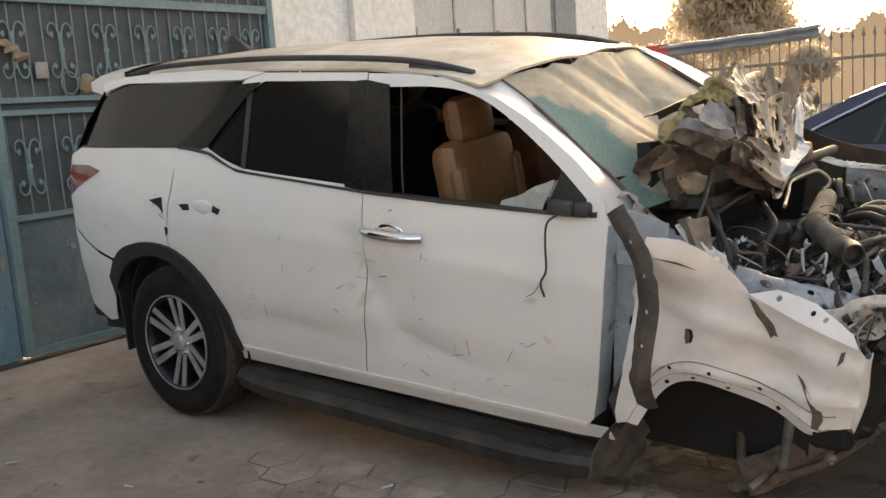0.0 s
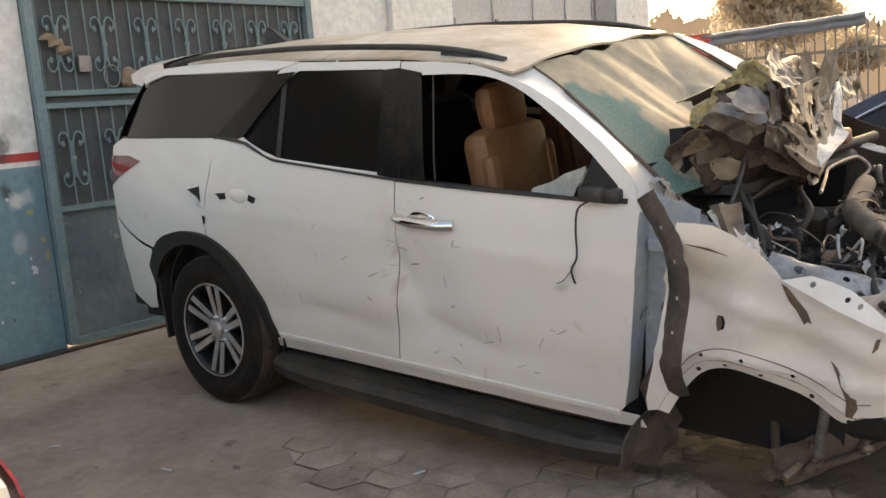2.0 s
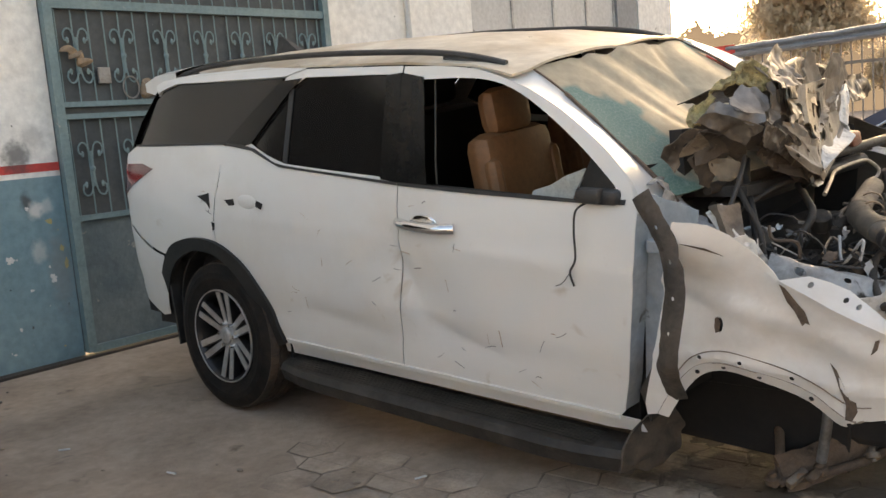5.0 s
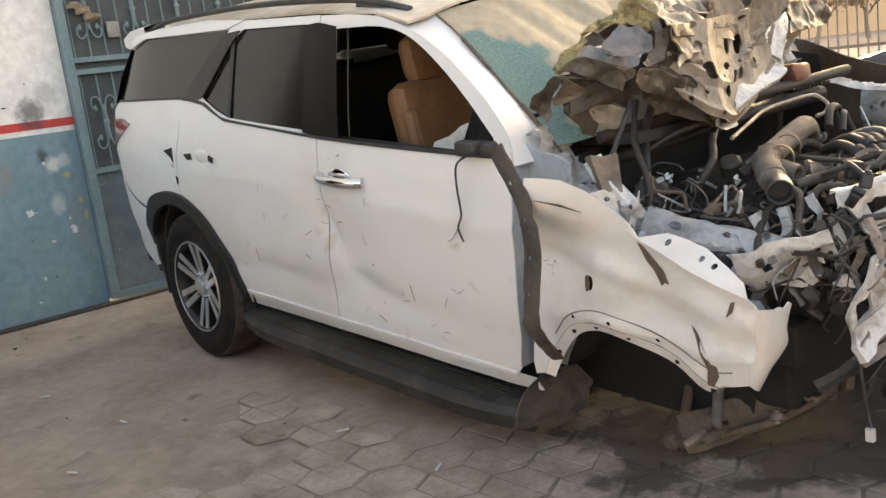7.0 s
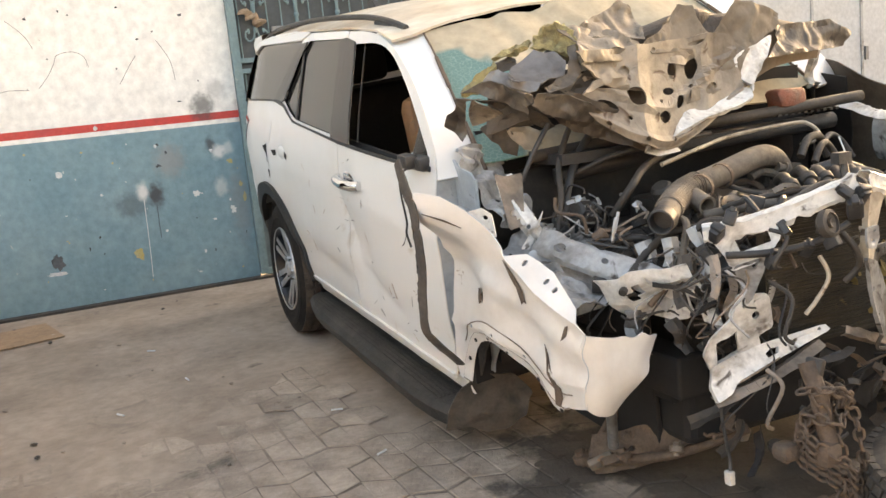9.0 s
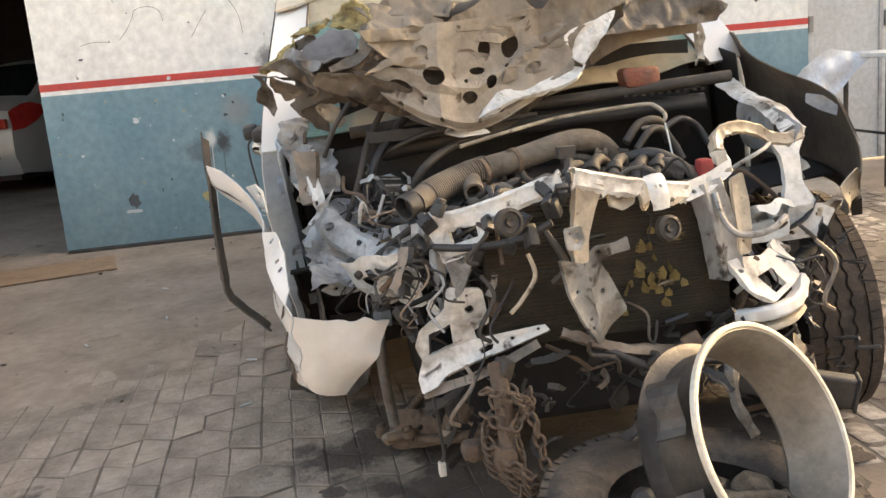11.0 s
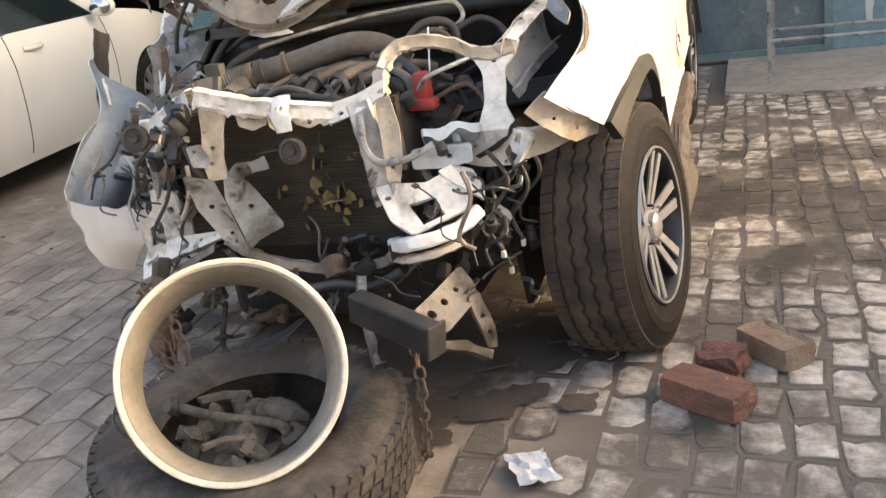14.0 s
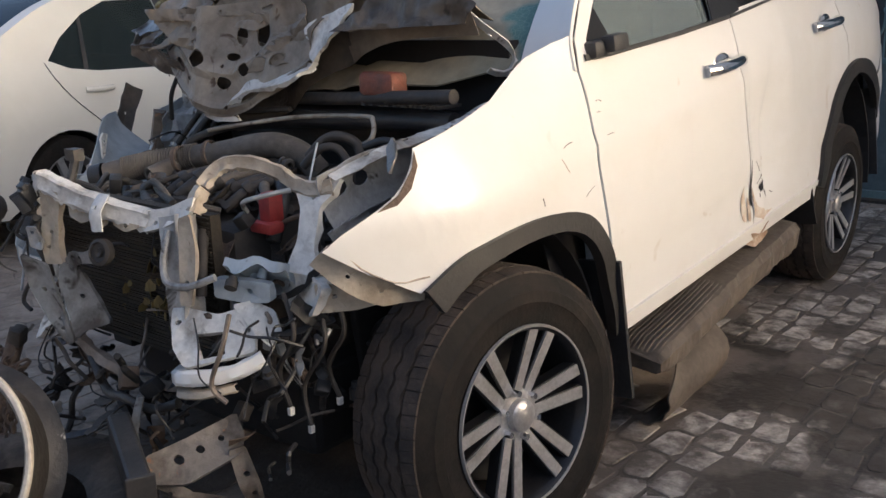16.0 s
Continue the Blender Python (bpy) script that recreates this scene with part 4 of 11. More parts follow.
_abs.operation, _add.operation, _add.inputs[1].default_value = "ABSOLUTE", "MULTIPLY_ADD", 0.62
_l.new(_xyz.outputs["Y"], _abs.inputs[0])
_l.new(_abs.outputs[0], _add.inputs[0])
_l.new(_sep.outputs[0], _add.inputs[2])
_l.new(_add.outputs[0], _r.inputs[0])
_cr = _n.new("ShaderNodeMapRange")
_cr.inputs[1].default_value, _cr.inputs[2].default_value, _cr.inputs[3].default_value, _cr.inputs[4].default_value = 0.0, 0.06, 0.30, 0.0
_l.new(_v.outputs["Distance"], _cr.inputs[0])
_g = _n.new("ShaderNodeMix")
_g.data_type = "RGBA"
_g.inputs[6].default_value, _g.inputs[7].default_value = (0.12, 0.215, 0.195, 1), (0.42, 0.52, 0.48, 1)
_l.new(_cr.outputs[0], _g.inputs[0])
_old = _n["Principled BSDF"].inputs["Base Color"].links[0].from_socket
_m2 = _n.new("ShaderNodeMix")
_m2.data_type = "RGBA"
_l.new(_r.outputs[0], _m2.inputs[0])
_l.new(_old, _m2.inputs[6])
_l.new(_g.outputs[2], _m2.inputs[7])
_l.new(_m2.outputs[2], _n["Principled BSDF"].inputs["Base Color"])
bm = bmesh.new()
rows = []
NW = 44
for i in range(NW + 1):
    f = i / NW
    row = []
    for k in range(-28, 29):
        g = k / 28
        hw = 0.60 + 0.125 * f
        u = 1.80 + 0.62 * f + 0.10 * (1 - g * g) * (0.5 + 0.5 * f)
        w = 1.618 - 0.43 * f + 0.030 * (1 - g * g) * (1 - f)
        sag = -0.085 * math.sin(math.pi * min(1, f * 1.1)) * (1 - g * g) * (0.6 + 0.4 * math.sin(g * 4 + 1))
        fold = 0.006 * noise.noise((u * 5, g * 4, 1)) - 0.022 * max(0, 1 - abs(g - 0.9 * f + 0.25) / 0.22) - 0.016 * max(0, 1 - abs(g + 0.8 * f - 0.5) / 0.18) - 0.012 * max(0, 1 - abs(g - 0.35 * f + 0.55) / 0.09) + 0.010 * max(0, 1 - abs(g - 1.3 * f + 0.1) / 0.08) - 0.010 * max(0, 1 - abs(g + 0.2 * f - 0.35) / 0.07)
        row.append(bm.verts.new((u, hw * g, w + sag + fold)))
    rows.append(row)
for a, b in zip(rows, rows[1:]):
    for k in range(56):
        bm.faces.new((a[k], a[k + 1], b[k + 1], b[k]))
part("windscreen", thicken(bm, 0.006), M_SCREEN, suv, "shattered sagging windscreen covered in dust", smooth=True)
# window glass left, front
side_panel("window_glass", [(1.37, 1.605), (1.63, 1.60), (1.81, 1.56), (1.99, 1.463), (2.17, 1.337), (2.29, 1.24), (2.30, 1.20), (2.18, 1.195), (1.69, 1.205), (1.44, 1.216)], 1, M_CLEAR, out=-0.012, label="dusty clear window glass", step=0.2)

# door handles, mirror stubs
for side in (-1, 1):
    for u0, keep in ((1.30, True), (0.16, side > 0)):
        if keep:
            bm = bmesh.new()
            w0 = 1.06 if u0 > 1 else 1.095
            y = lambda u: side * (half(u, w0, side) + 0.006)
            tube(bm, [(u0 + 0.30 * k / 8, y(u0 + 0.30 * k / 8) + side * (0.004 + 0.040 * math.sin(math.pi * k / 8) ** 0.6), w0 - 0.006 * k / 8 + 0.004) for k in range(9)], 0.021, 10)
            bmesh.ops.create_uvsphere(bm, u_segments=10, v_segments=6, radius=0.028, matrix=Matrix.Translation((u0 + 0.03, y(u0) + side * 0.01, w0)) @ Matrix.Diagonal((1.1, 0.6, 0.8, 1)))
            bmesh.ops.create_uvsphere(bm, u_segments=16, v_segments=8, radius=0.05, matrix=Matrix.Translation((u0 + 0.13, y(u0 + 0.13), w0 + 0.004)) @ Matrix.Diagonal((1.5, 0.16, 0.78, 1)))
            part("door_handle", bm, M_CHROME, suv, "chrome door handle", smooth=True)
    bm = bmesh.new()
    y0 = side * 0.845
    box(bm, 2.19, 2.31, min(y0, y0 + side * 0.06), max(y0, y0 + side * 0.06), 1.185, 1.235, bevel=0.015)
    box(bm, 2.17, 2.26, min(y0 + side * 0.04, y0 + side * 0.09), max(y0 + side * 0.04, y0 + side * 0.09), 1.195, 1.245, bevel=0.012)
    part("mirror_stub", bm, M_BLACK, suv, "broken black mirror mount", smooth=True)
    side_panel("sail_panel", [(2.13, 1.20), (2.31, 1.20), (2.29, 1.25), (2.18, 1.335)], side, M_PILLAR, out=-0.006, step=0.2)
# bare mount of the missing rear handle, between near-black patches for torn holes
bm = bmesh.new()
bmesh.ops.create_uvsphere(bm, u_segments=18, v_segments=8, radius=0.05, matrix=Matrix.Translation((0.30, -half(0.30, 1.09, -1), 1.09)) @ Matrix.Diagonal((1.7, 0.28, 0.72, 1)))
part("handle_mount", bm, M_PAINT, suv, "white mount of a missing door handle", smooth=True)
for pts3 in ([(0.155, 1.10), (0.215, 1.105), (0.222, 1.075), (0.185, 1.072)], [(0.385, 1.105), (0.435, 1.092), (0.42, 1.065), (0.375, 1.075)], [(-0.08, 1.105), (0.02, 1.125), (0.030, 1.05), (0.0, 1.075)], [(0.035, 0.985), (0.06, 0.98), (0.055, 0.95), (0.04, 0.94)]):
    bm = bmesh.new()
    bm.faces.new([bm.verts.new((u, -(half(u, w, -1) + 0.003), w)) for u, w in pts3])
    part("torn_hole", thicken(bm, 0.002), M_DARK, suv, "near-black patch for a torn hole in the door skin")
# mirror cable hanging on the door
bm = bmesh.new()
tube(bm, curve([(2.20, -0.90, 1.195), (2.17, -0.93, 1.17), (2.16, -0.935, 1.10), (2.155, -0.93, 1.0), (2.13, -0.93, 0.95), (2.14, -0.925, 0.90)], 5), 0.004, 6)
tube(bm, curve([(2.13, -0.93, 0.95), (2.10, -0.935, 0.91), (2.07, -0.935, 0.895)], 4), 0.0015, 5)
part("mirror_cable", bm, M_BLACK, suv)

# side steps
M_STEPTOP = mat("black step plastic under thin dust", (0.022, 0.020, 0.018), 0.6, 0.0, (0.060, 0.052, 0.044), 5, 0.42, 0.7, bump=0.2, bscale=60)


def side_step(side, u0, u1, m):
    bm = bmesh.new()
    secs = []
    for i in range(13):
        u = u0 + (u1 - u0) * i / 12
        e = min(i, 12 - i)
        n = 0.045 if e == 0 else (0.012 if e == 1 else 0.0)
        secs.append([bm.verts.new(m @ Vector((u, side * a, w))) for a, w in ((0.80, 0.240), (0.80, 0.318), (0.915 - n, 0.322), (0.965 - n, 0.315), (0.985 - n, 0.290), (0.970 - n, 0.232), (0.925 - n, 0.205))])
    for a, b in zip(secs, secs[1:]):
        for k in range(7):
            bm.faces.new((a[k], a[(k + 1) % 7], b[(k + 1) % 7], b[k]))
    bm.faces.new(secs[0])
    bm.faces.new(secs[-1][::-1])
    bmesh.ops.recalc_face_normals(bm, faces=bm.faces[:])
    ob = part("side_step", bm, M_STEPTOP, suv, "black plastic side step, dusty")
    bm = bmesh.new()
    for k in range(6):
        y = 0.832 + 0.019 * k
        box(bm, u0 + 0.12, u1 - 0.12, min(side * y, side * (y + 0.009)), max(side * y, side * (y + 0.009)), 0.321, 0.325, m=m)
    part("tread_rib", bm, M_STEPTOP, ob)
    return ob


side_step(-1, 0.43, 2.30, Matrix.Identity(4))


M_CURTAIN = mat("limp white airbag cloth", (0.50, 0.50, 0.46), 0.9, 0.0, (0.36, 0.355, 0.32), 9, 0.4, 0.7, bump=0.15, bscale=90)


# ---- wheels ----
def wheel(m, label="six-spoke alloy wheel with dusty tyre", name="wheel"):
    """Tyre, barrel, twin spokes, cap and nuts; the outer face looks along +y."""
    w = new(name)
    w.parent = suv
    w.matrix_local = m
    w["label"] = label
    R = 0.388
    b = bmesh.new()
    lathe(b, [(0.232, -0.115), (0.245, -0.125), (0.30, -0.138), (0.345, -0.130), (0.372, -0.115), (R - 0.011, -0.095), (R - 0.009, 0.0), (R - 0.011, 0.095), (0.372, 0.115), (0.345, 0.130), (0.335, 0.133), (0.330, 0.1375), (0.30, 0.138), (0.296, 0.1345), (0.262, 0.131), (0.245, 0.125), (0.232, 0.115)], 72)
    for f in b.faces:
        c = f.calc_center_median()
        f.material_index = 1 if math.hypot(c.x, c.z) > R - 0.020 else 0
    part("tyre", b, [M_RUBBER, M_GROOVE], w, smooth=True)
    b = bmesh.new()
    # zigzag centre ribs and notched shoulders
    NB = 84
    for j, (y0, y1) in enumerate([(-0.068, -0.026), (-0.020, 0.020), (0.026, 0.068)]):
        rows = []
        for k in range(NB * 2):
            a = math.pi * k / NB
            z0 = 0.004 * (1 if k % 4 < 2 else -1)
            dip = 0.0015 if k % 8 == 1 else 0.0
            row = []
            for y, r in ((y0 + z0, R - 0.014), (y0 + z0 + 0.002, R - dip), (y1 + z0 - 0.002, R - dip), (y1 + z0, R - 0.014)):
                row.append(b.verts.new((r * math.cos(a), y, r * math.sin(a))))
            rows.append(row)
        for k in range(NB * 2):
            u, v = rows[k], rows[(k + 1) % (NB * 2)]
            for q in range(3):
                b.faces.new((u[q], u[q + 1], v[q + 1], v[q]))
    for y0, y1 in ((-0.116, -0.076), (0.076, 0.116)):
        for k in range(NB):
            a0, a1 = 2 * math.pi * k / NB, 2 * math.pi * (k + (0.88 if k % 2 else 0.95)) / NB
            top, bot = [], []
            for a, y in ((a0, y0), (a1, y0), (a1 + 0.012, y1), (a0 + 0.012, y1)):
                r = R - 0.002 - 90 * max(0.0, abs(y) - 0.10) ** 2 * 0.35
                top.append(b.verts.new((r * math.cos(a), y, r * math.sin(a))))
                bot.append(b.verts.new(((R - 0.016) * math.cos(a), y, (R - 0.016) * math.sin(a))))
            b.faces.new(top)
            for q in range(4):
                b.faces.new((top[q], bot[q], bot[(q + 1) % 4], top[(q + 1) % 4]))
    bmesh.ops.recalc_face_normals(b, faces=b.faces[:])
    part("tread", b, M_TREAD, w, kind="stuff")
    b = bmesh.new()
    lathe(b, [(0.237, 0.122), (0.243, 0.130), (0.236, 0.133), (0.228, 0.126), (0.222, 0.10), (0.205, 0.04), (0.20, -0.09), (0.235, -0.12)], 64)
    part("rim", b, M_ALLOYDARK, w, smooth=True)
    b = bmesh.new()
    lathe(b, [(0.2435, 0.128), (0.241, 0.1365), (0.236, 0.1355), (0.2345, 0.128)], 64)
    part("rim_lip", b, M_ALLOY, w, "machined alloy lip", smooth=True)
    b = bmesh.new()
    lathe(b, [(0.20, 0.0), (0.0, -0.005)], 40)
    part("brake_disc", b, M_ALLOYDARK, w)
    for k in range(6):
        b = bmesh.new()
        c = bmesh.new()
        for sgn in (-1, 1):
            a = math.radians(60 * k) + 0
            d0, d1 = 0.040, 0.060 if sgn > 0 else 0.060
            ang = a + sgn * 0.15
            for src, wd, h, rr in ((b, 0.026, 0.0, 0.0), (c, 0.034, -0.005, 0.0)):
                i0 = Vector((0.060 * math.cos(a + sgn * 0.30), 0.094 + h, 0.060 * math.sin(a + sgn * 0.30)))
                i1 = Vector((0.228 * math.cos(ang), 0.124 + h, 0.228 * math.sin(ang)))
                dr = (i1 - i0).normalized()
                sd2 = dr.cross(Vector((0, 1, 0))).normalized()
                q = [i0 - sd2 * wd * 0.55, i0 + sd2 * wd * 0.55, i1 + sd2 * wd * 0.62, i1 - sd2 * wd * 0.62]
                top = [src.verts.new(p) for p in q]
                bot = [src.verts.new(p - Vector((0, 0.022 if src is b else 0.035, 0))) for p in q]
                src.faces.new(top)
                src.faces.new(bot[::-1])
                for z in range(4):
                    src.faces.new((top[z], bot[z], bot[(z + 1) % 4], top[(z + 1) % 4]))
        bmesh.ops.recalc_face_normals(b, faces=b.faces[:])
        bmesh.ops.recalc_face_normals(c, faces=c.faces[:])
        sp = part("spoke", b, M_ALLOY, w, "machined alloy twin spoke")
        part("spoke_side", c, M_ALLOYDARK, sp)
    b = bmesh.new()
    lathe(b, [(0.075, 0.07), (0.068, 0.094), (0.044, 0.098), (0.042, 0.115), (0.034, 0.122), (0.0, 0.124)], 32)
    part("hub_cap", b, M_ALLOY, w, "silver centre cap", smooth=True)
    for k in range(6):
        b = bmesh.new()
        a = math.radians(60 * k + 30)
        bmesh.ops.create_cone(b, cap_ends=True, segments=6, radius1=0.011, radius2=0.009, depth=0.03, matrix=Matrix.Translation((0.062 * math.cos(a), 0.10, 0.062 * math.sin(a))) @ pose(0, 0, 0, -90, 0, 0))
        part("lug_nut", b, M_CHROME, w)
    return w


wheel(INV @ pose(0.0, -0.775, 0.385, 0, 25, 180))
wheel(INV @ pose(0.0, 0.775, 0.385, 0, 10, 0))
wheel(INV @ pose(2.833, 0.843, 0.361, 5.0, 8, -8) @ Matrix.Scale(0.968, 4), "front alloy wheel with worn dusty tyre")
bm = bmesh.new()
tube(bm, [INV @ Vector((0, -0.68, 0.36)), INV @ Vector((0, 0.68, 0.36))], 0.06, 12)
bmesh.ops.create_uvsphere(bm, u_segments=16, v_segments=10, radius=0.14, matrix=INV @ Matrix.Translation((0, 0, 0.36)))
part("rear_axle", bm, M_RUSTY, suv, smooth=True)
# mud flap, inner arches
for side in (-1, 1):
    bm = bmesh.new()
    prof = [(0.455 * math.cos(a), 0.385 + 0.455 * math.sin(a)) for a in [math.radians(-25 + 10 * k) for k in range(24)]]
    strip(bm, [(u, side * 0.45, w + 0.03) for u, w in prof], [(u, side * 0.87, w + 0.03) for u, w in prof])
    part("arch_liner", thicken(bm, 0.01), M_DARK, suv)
    bm = bmesh.new()
    box(bm, -0.50, -0.485, min(side * 0.62, side * 0.90), max(side * 0.62, side * 0.90), 0.25, 0.70)
    part("mud_flap", bm, M_BLACK, suv)

# ---- the suv's crushed front, laid out in metres of the yard and hung on the car ----
def wp(name, bm, material, label="", parent=None, smooth=False):
    bmesh.ops.transform(bm, matrix=INV, verts=bm.verts[:])
    return part(name, bm, material, parent or suv, label, smooth=smooth)


def sstep(x):
    x = max(0.0, min(1.0, x))
    return x * x * (3 - 2 * x)


def ring2(cx, cy, rx, ry=None, n=10):
    ry = ry or rx
    return [(cx + rx * math.cos(2 * math.pi * k / n), cy + ry * math.sin(2 * math.pi * k / n)) for k in range(n)]


def tri(x):
    """Triangle wave, -1 to 1."""
    return 4 * abs(x - math.floor(x + 0.5)) - 1


FOLD = [Vector(d).normalized() for d in ((0.3, 1.0, 0.5), (0.2, -0.7, 1.0), (0.9, 0.8, -0.3), (-0.4, 0.5, 0.9), (0.1, 1.0, -0.8))]


def creases(p, seed=0.0):
    """Sharp planar folds of crushed sheet metal, about -1 to 1."""
    w = Vector((noise.noise(p * 3 + Vector((seed, 0, 0))), noise.noise(p * 3 + Vector((0, seed, 4))), noise.noise(p * 3 + Vector((7, 0, seed))))) * 0.16
    q = p + w
    k = 0.0
    for i, (d, f, a) in enumerate(zip(FOLD, (2.3, 3.1, 4.7, 6.3, 9.5), (0.42, 0.36, 0.24, 0.18, 0.09))):
        k += a * tri(q.dot(d) * f + seed * (i + 1) * 0.37)
    return k


def bent_plate(name, path, wdir, width, holes=(), flange=0.012, material=None, label="", wob=0.006, thick=0.003, taper=1.0, crumple=0.006, seed=0.0, n=6, parent=None):
    """A pressed steel strip along the path, width across wdir, with real holes (s share, t share, radius) and turned-back edges."""
    P = curve(path, n)
    cum = [0.0]
    for a, b in zip(P, P[1:]):
        cum.append(cum[-1] + (b - a).length)
    L = cum[-1]
    hw = width / 2
    k = max(6, int(L / 0.03))
    edge = lambda s, sg: (s * L, sg * (hw * (1 + (taper - 1) * s) + 1.5 * wob * noise.noise((s * L * 26, sg * 5, seed + L))))
    out = [edge(i / k, -1) for i in range(k + 1)] + [edge(1 - i / k, 1) for i in range(k + 1)]
    hs = [ring2(a * L, b * hw, r, r * 0.8, 9) for a, b, r in holes]
    bm = fillpoly(out, 0.03, hs)
    W = Vector(wdir).normalized()
    xs = np.array(cum)

    def fn(c):
        i = min(int(np.searchsorted(xs, c.x, side="right")) - 1, len(P) - 2)
        i = max(i, 0)
        f = (c.x - cum[i]) / max(cum[i + 1] - cum[i], 1e-6)
        p = P[i].lerp(P[i + 1], f)
        d = (P[min(i + 2, len(P) - 1)] - P[max(i - 1, 0)]).normalized()
        w = (W - d * W.dot(d)).normalized()
        nn = d.cross(w)
        off = -flange * sstep((abs(c.y) / hw - 0.62) / 0.3) + 0.35 * flange * math.exp(-((c.y / hw + 0.15) / 0.2) ** 2) + crumple * (0.5 * noise.noise((c.x * 9, c.y * 9, seed + 3)) + 0.45 * creases(Vector((c.x, c.y, seed)) * 1.6, seed))
        return p + w * c.y + nn * off
    shape(bm, fn)
    thicken(bm, thick)
    return wp(name, bm, material or M_PAINT_BARE, label, parent, smooth=True)


def pressed(name, outline, holes=(), material=None, label="", lip=0.014, dish=0.0, crumple=0.006, seed=0.0, step=0.02, face=(1, 0, 0.2), soft=1, parent=None, thick=0.0025, rag=0.0, fold=0.0):
    """A pressed steel panel within an outline in space: rounded corners, cut holes (a list of corners, or centre and radius) and a turned-back rim."""
    P = [Vector(p) for p in outline]
    o = sum(P, Vector()) / len(P)
    nn = Vector()
    for a, b in zip(P, P[1:] + P[:1]):
        nn += (a - o).cross(b - o)
    nn.normalize()
    if nn.dot(Vector(face)) < 0:
        nn.negate()
    e1 = (Vector((0, 1, 0)) - nn * nn.y).normalized()
    e2 = nn.cross(e1)
    flat = lambda p: ((Vector(p) - o).dot(e1), (Vector(p) - o).dot(e2))
    base = [(flat(p), (p - o).dot(nn)) for p in P]
    loop = [q for q, h in base]
    for _ in range(soft):
        loop = [(a[0] * (1 - f) + b[0] * f, a[1] * (1 - f) + b[1] * f) for a, b in zip(loop, loop[1:] + loop[:1]) for f in (0.09, 0.91)]
    if rag:
        fine = []
        for a, b in zip(loop, loop[1:] + loop[:1]):
            k = max(1, int(math.hypot(b[0] - a[0], b[1] - a[1]) / 0.010))
            for i in range(k):
                f = i / k
                q = Vector((a[0] * (1 - f) + b[0] * f, a[1] * (1 - f) + b[1] * f, seed))
                fine.append((q.x + rag * (noise.noise(q * 30) + tri(q.x * 19 + q.y * 7)), q.y + rag * (noise.noise(q * 30 + Vector((0, 0, 5))) + tri(q.y * 23))))
        loop = fine
    hs = []
    for h in holes:
        hs.append([flat(p) for p in h] if len(h) > 2 else ring2(*flat(h[0]), h[1], h[1] * 0.85, 10))
    bm = fillpoly(loop, step, hs)

    def fn(c):
        wsum = hsum = 1e-9
        for q, h in base:
            w = 1 / ((c.x - q[0]) ** 2 + (c.y - q[1]) ** 2 + 4e-4)
            wsum += w
            hsum += w * h
        q = Vector((c.x, c.y, seed))
        rim = min(abs((q2[0] - q1[0]) * (q1[1] - c.y) - (q1[0] - c.x) * (q2[1] - q1[1])) / max(math.hypot(q2[0] - q1[0], q2[1] - q1[1]), 1e-4) for (q1, h1), (q2, h2) in zip(base, base[1:] + base[:1]))
        off = hsum / wsum - 0.006 * sstep((rim - 0.008) / 0.008) + dish * math.sin(c.x * 60 + seed) * math.cos(c.y * 45) + crumple * (0.6 * creases(q * 2.0, seed) + 0.5 * noise.noise(q * 11)) + fold * (creases(q * 3.2, seed + 2) + 0.22 * creases(q * 9.0, seed + 7))
        return o + e1 * c.x + e2 * c.y + nn * off
    shape(bm, fn)
    bm.normal_update()
    if sum((f.normal.dot(nn) for f in bm.faces)) < 0:
        bmesh.ops.reverse_faces(bm, faces=bm.faces[:])
    if lip:
        r = bmesh.ops.extrude_edge_only(bm, edges=[e for e in bm.edges if e.is_boundary])
        for v in r["geom"]:
            if isinstance(v, bmesh.types.BMVert):
                v.co -= nn * lip * (0.8 + 0.6 * noise.noise(v.co * 30))
    bmesh.ops.recalc_face_normals(bm, faces=bm.faces[:])
    thicken(bm, thick)
    return wp(name, bm, material or M_PAINT_BARE, label, parent, smooth=True)


def channel(name, path, out, prof, material=None, label="", n=8, wob=0.003, seed=0.0, vary=0.0, thick=0.0025, parent=None):
    """A folded section (out, across) drawn along the path; vary makes its free edges ragged."""
    P = curve(path, n)
    O = Vector(out).normalized()
    bm = bmesh.new()
    rows = []
    for i, p in enumerate(P):
        d = (P[min(i + 1, len(P) - 1)] - P[max(i - 1, 0)]).normalized()
        a = (O - d * O.dot(d)).normalized()
        b = d.cross(a)
        if b.dot(Vector((0.1, 0.2, 1))) < 0:
            b.negate()
        row = []
        for j, (x, y) in enumerate(prof):
            k = 1 + (vary * noise.noise((i * 0.55, j * 3.0, seed)) if j in (0, len(prof) - 1) else 0)
            row.append(bm.verts.new(p + a * x * k + b * y * k + Vector((noise.noise((i * 0.3, j, seed)), noise.noise((i * 0.3, j + 9, seed)), noise.noise((i * 0.3, j + 19, seed)))) * wob))
        rows.append(row)
    for r, q in zip(rows, rows[1:]):
        for k in range(len(prof) - 1):
            bm.faces.new((r[k], r[k + 1], q[k + 1], q[k]))
    outward(bm, O)
    thicken(bm, thick)
    return wp(name, bm, material or M_PAINT_BARE, label, parent, smooth=True)


def two_sided(bm, d, thick, name, outer, inner, label, body=True):
    """A thickened sheet with one material on the side that looks along d and another behind."""
    outward(bm, d)
    thicken(bm, thick)
    for f in bm.faces:
        f.material_index = 1 if f.normal.dot(Vector(d)) < -0.15 else 0
    ob = part(name, bm, [outer, inner], suv, label, smooth=True)
    return ob


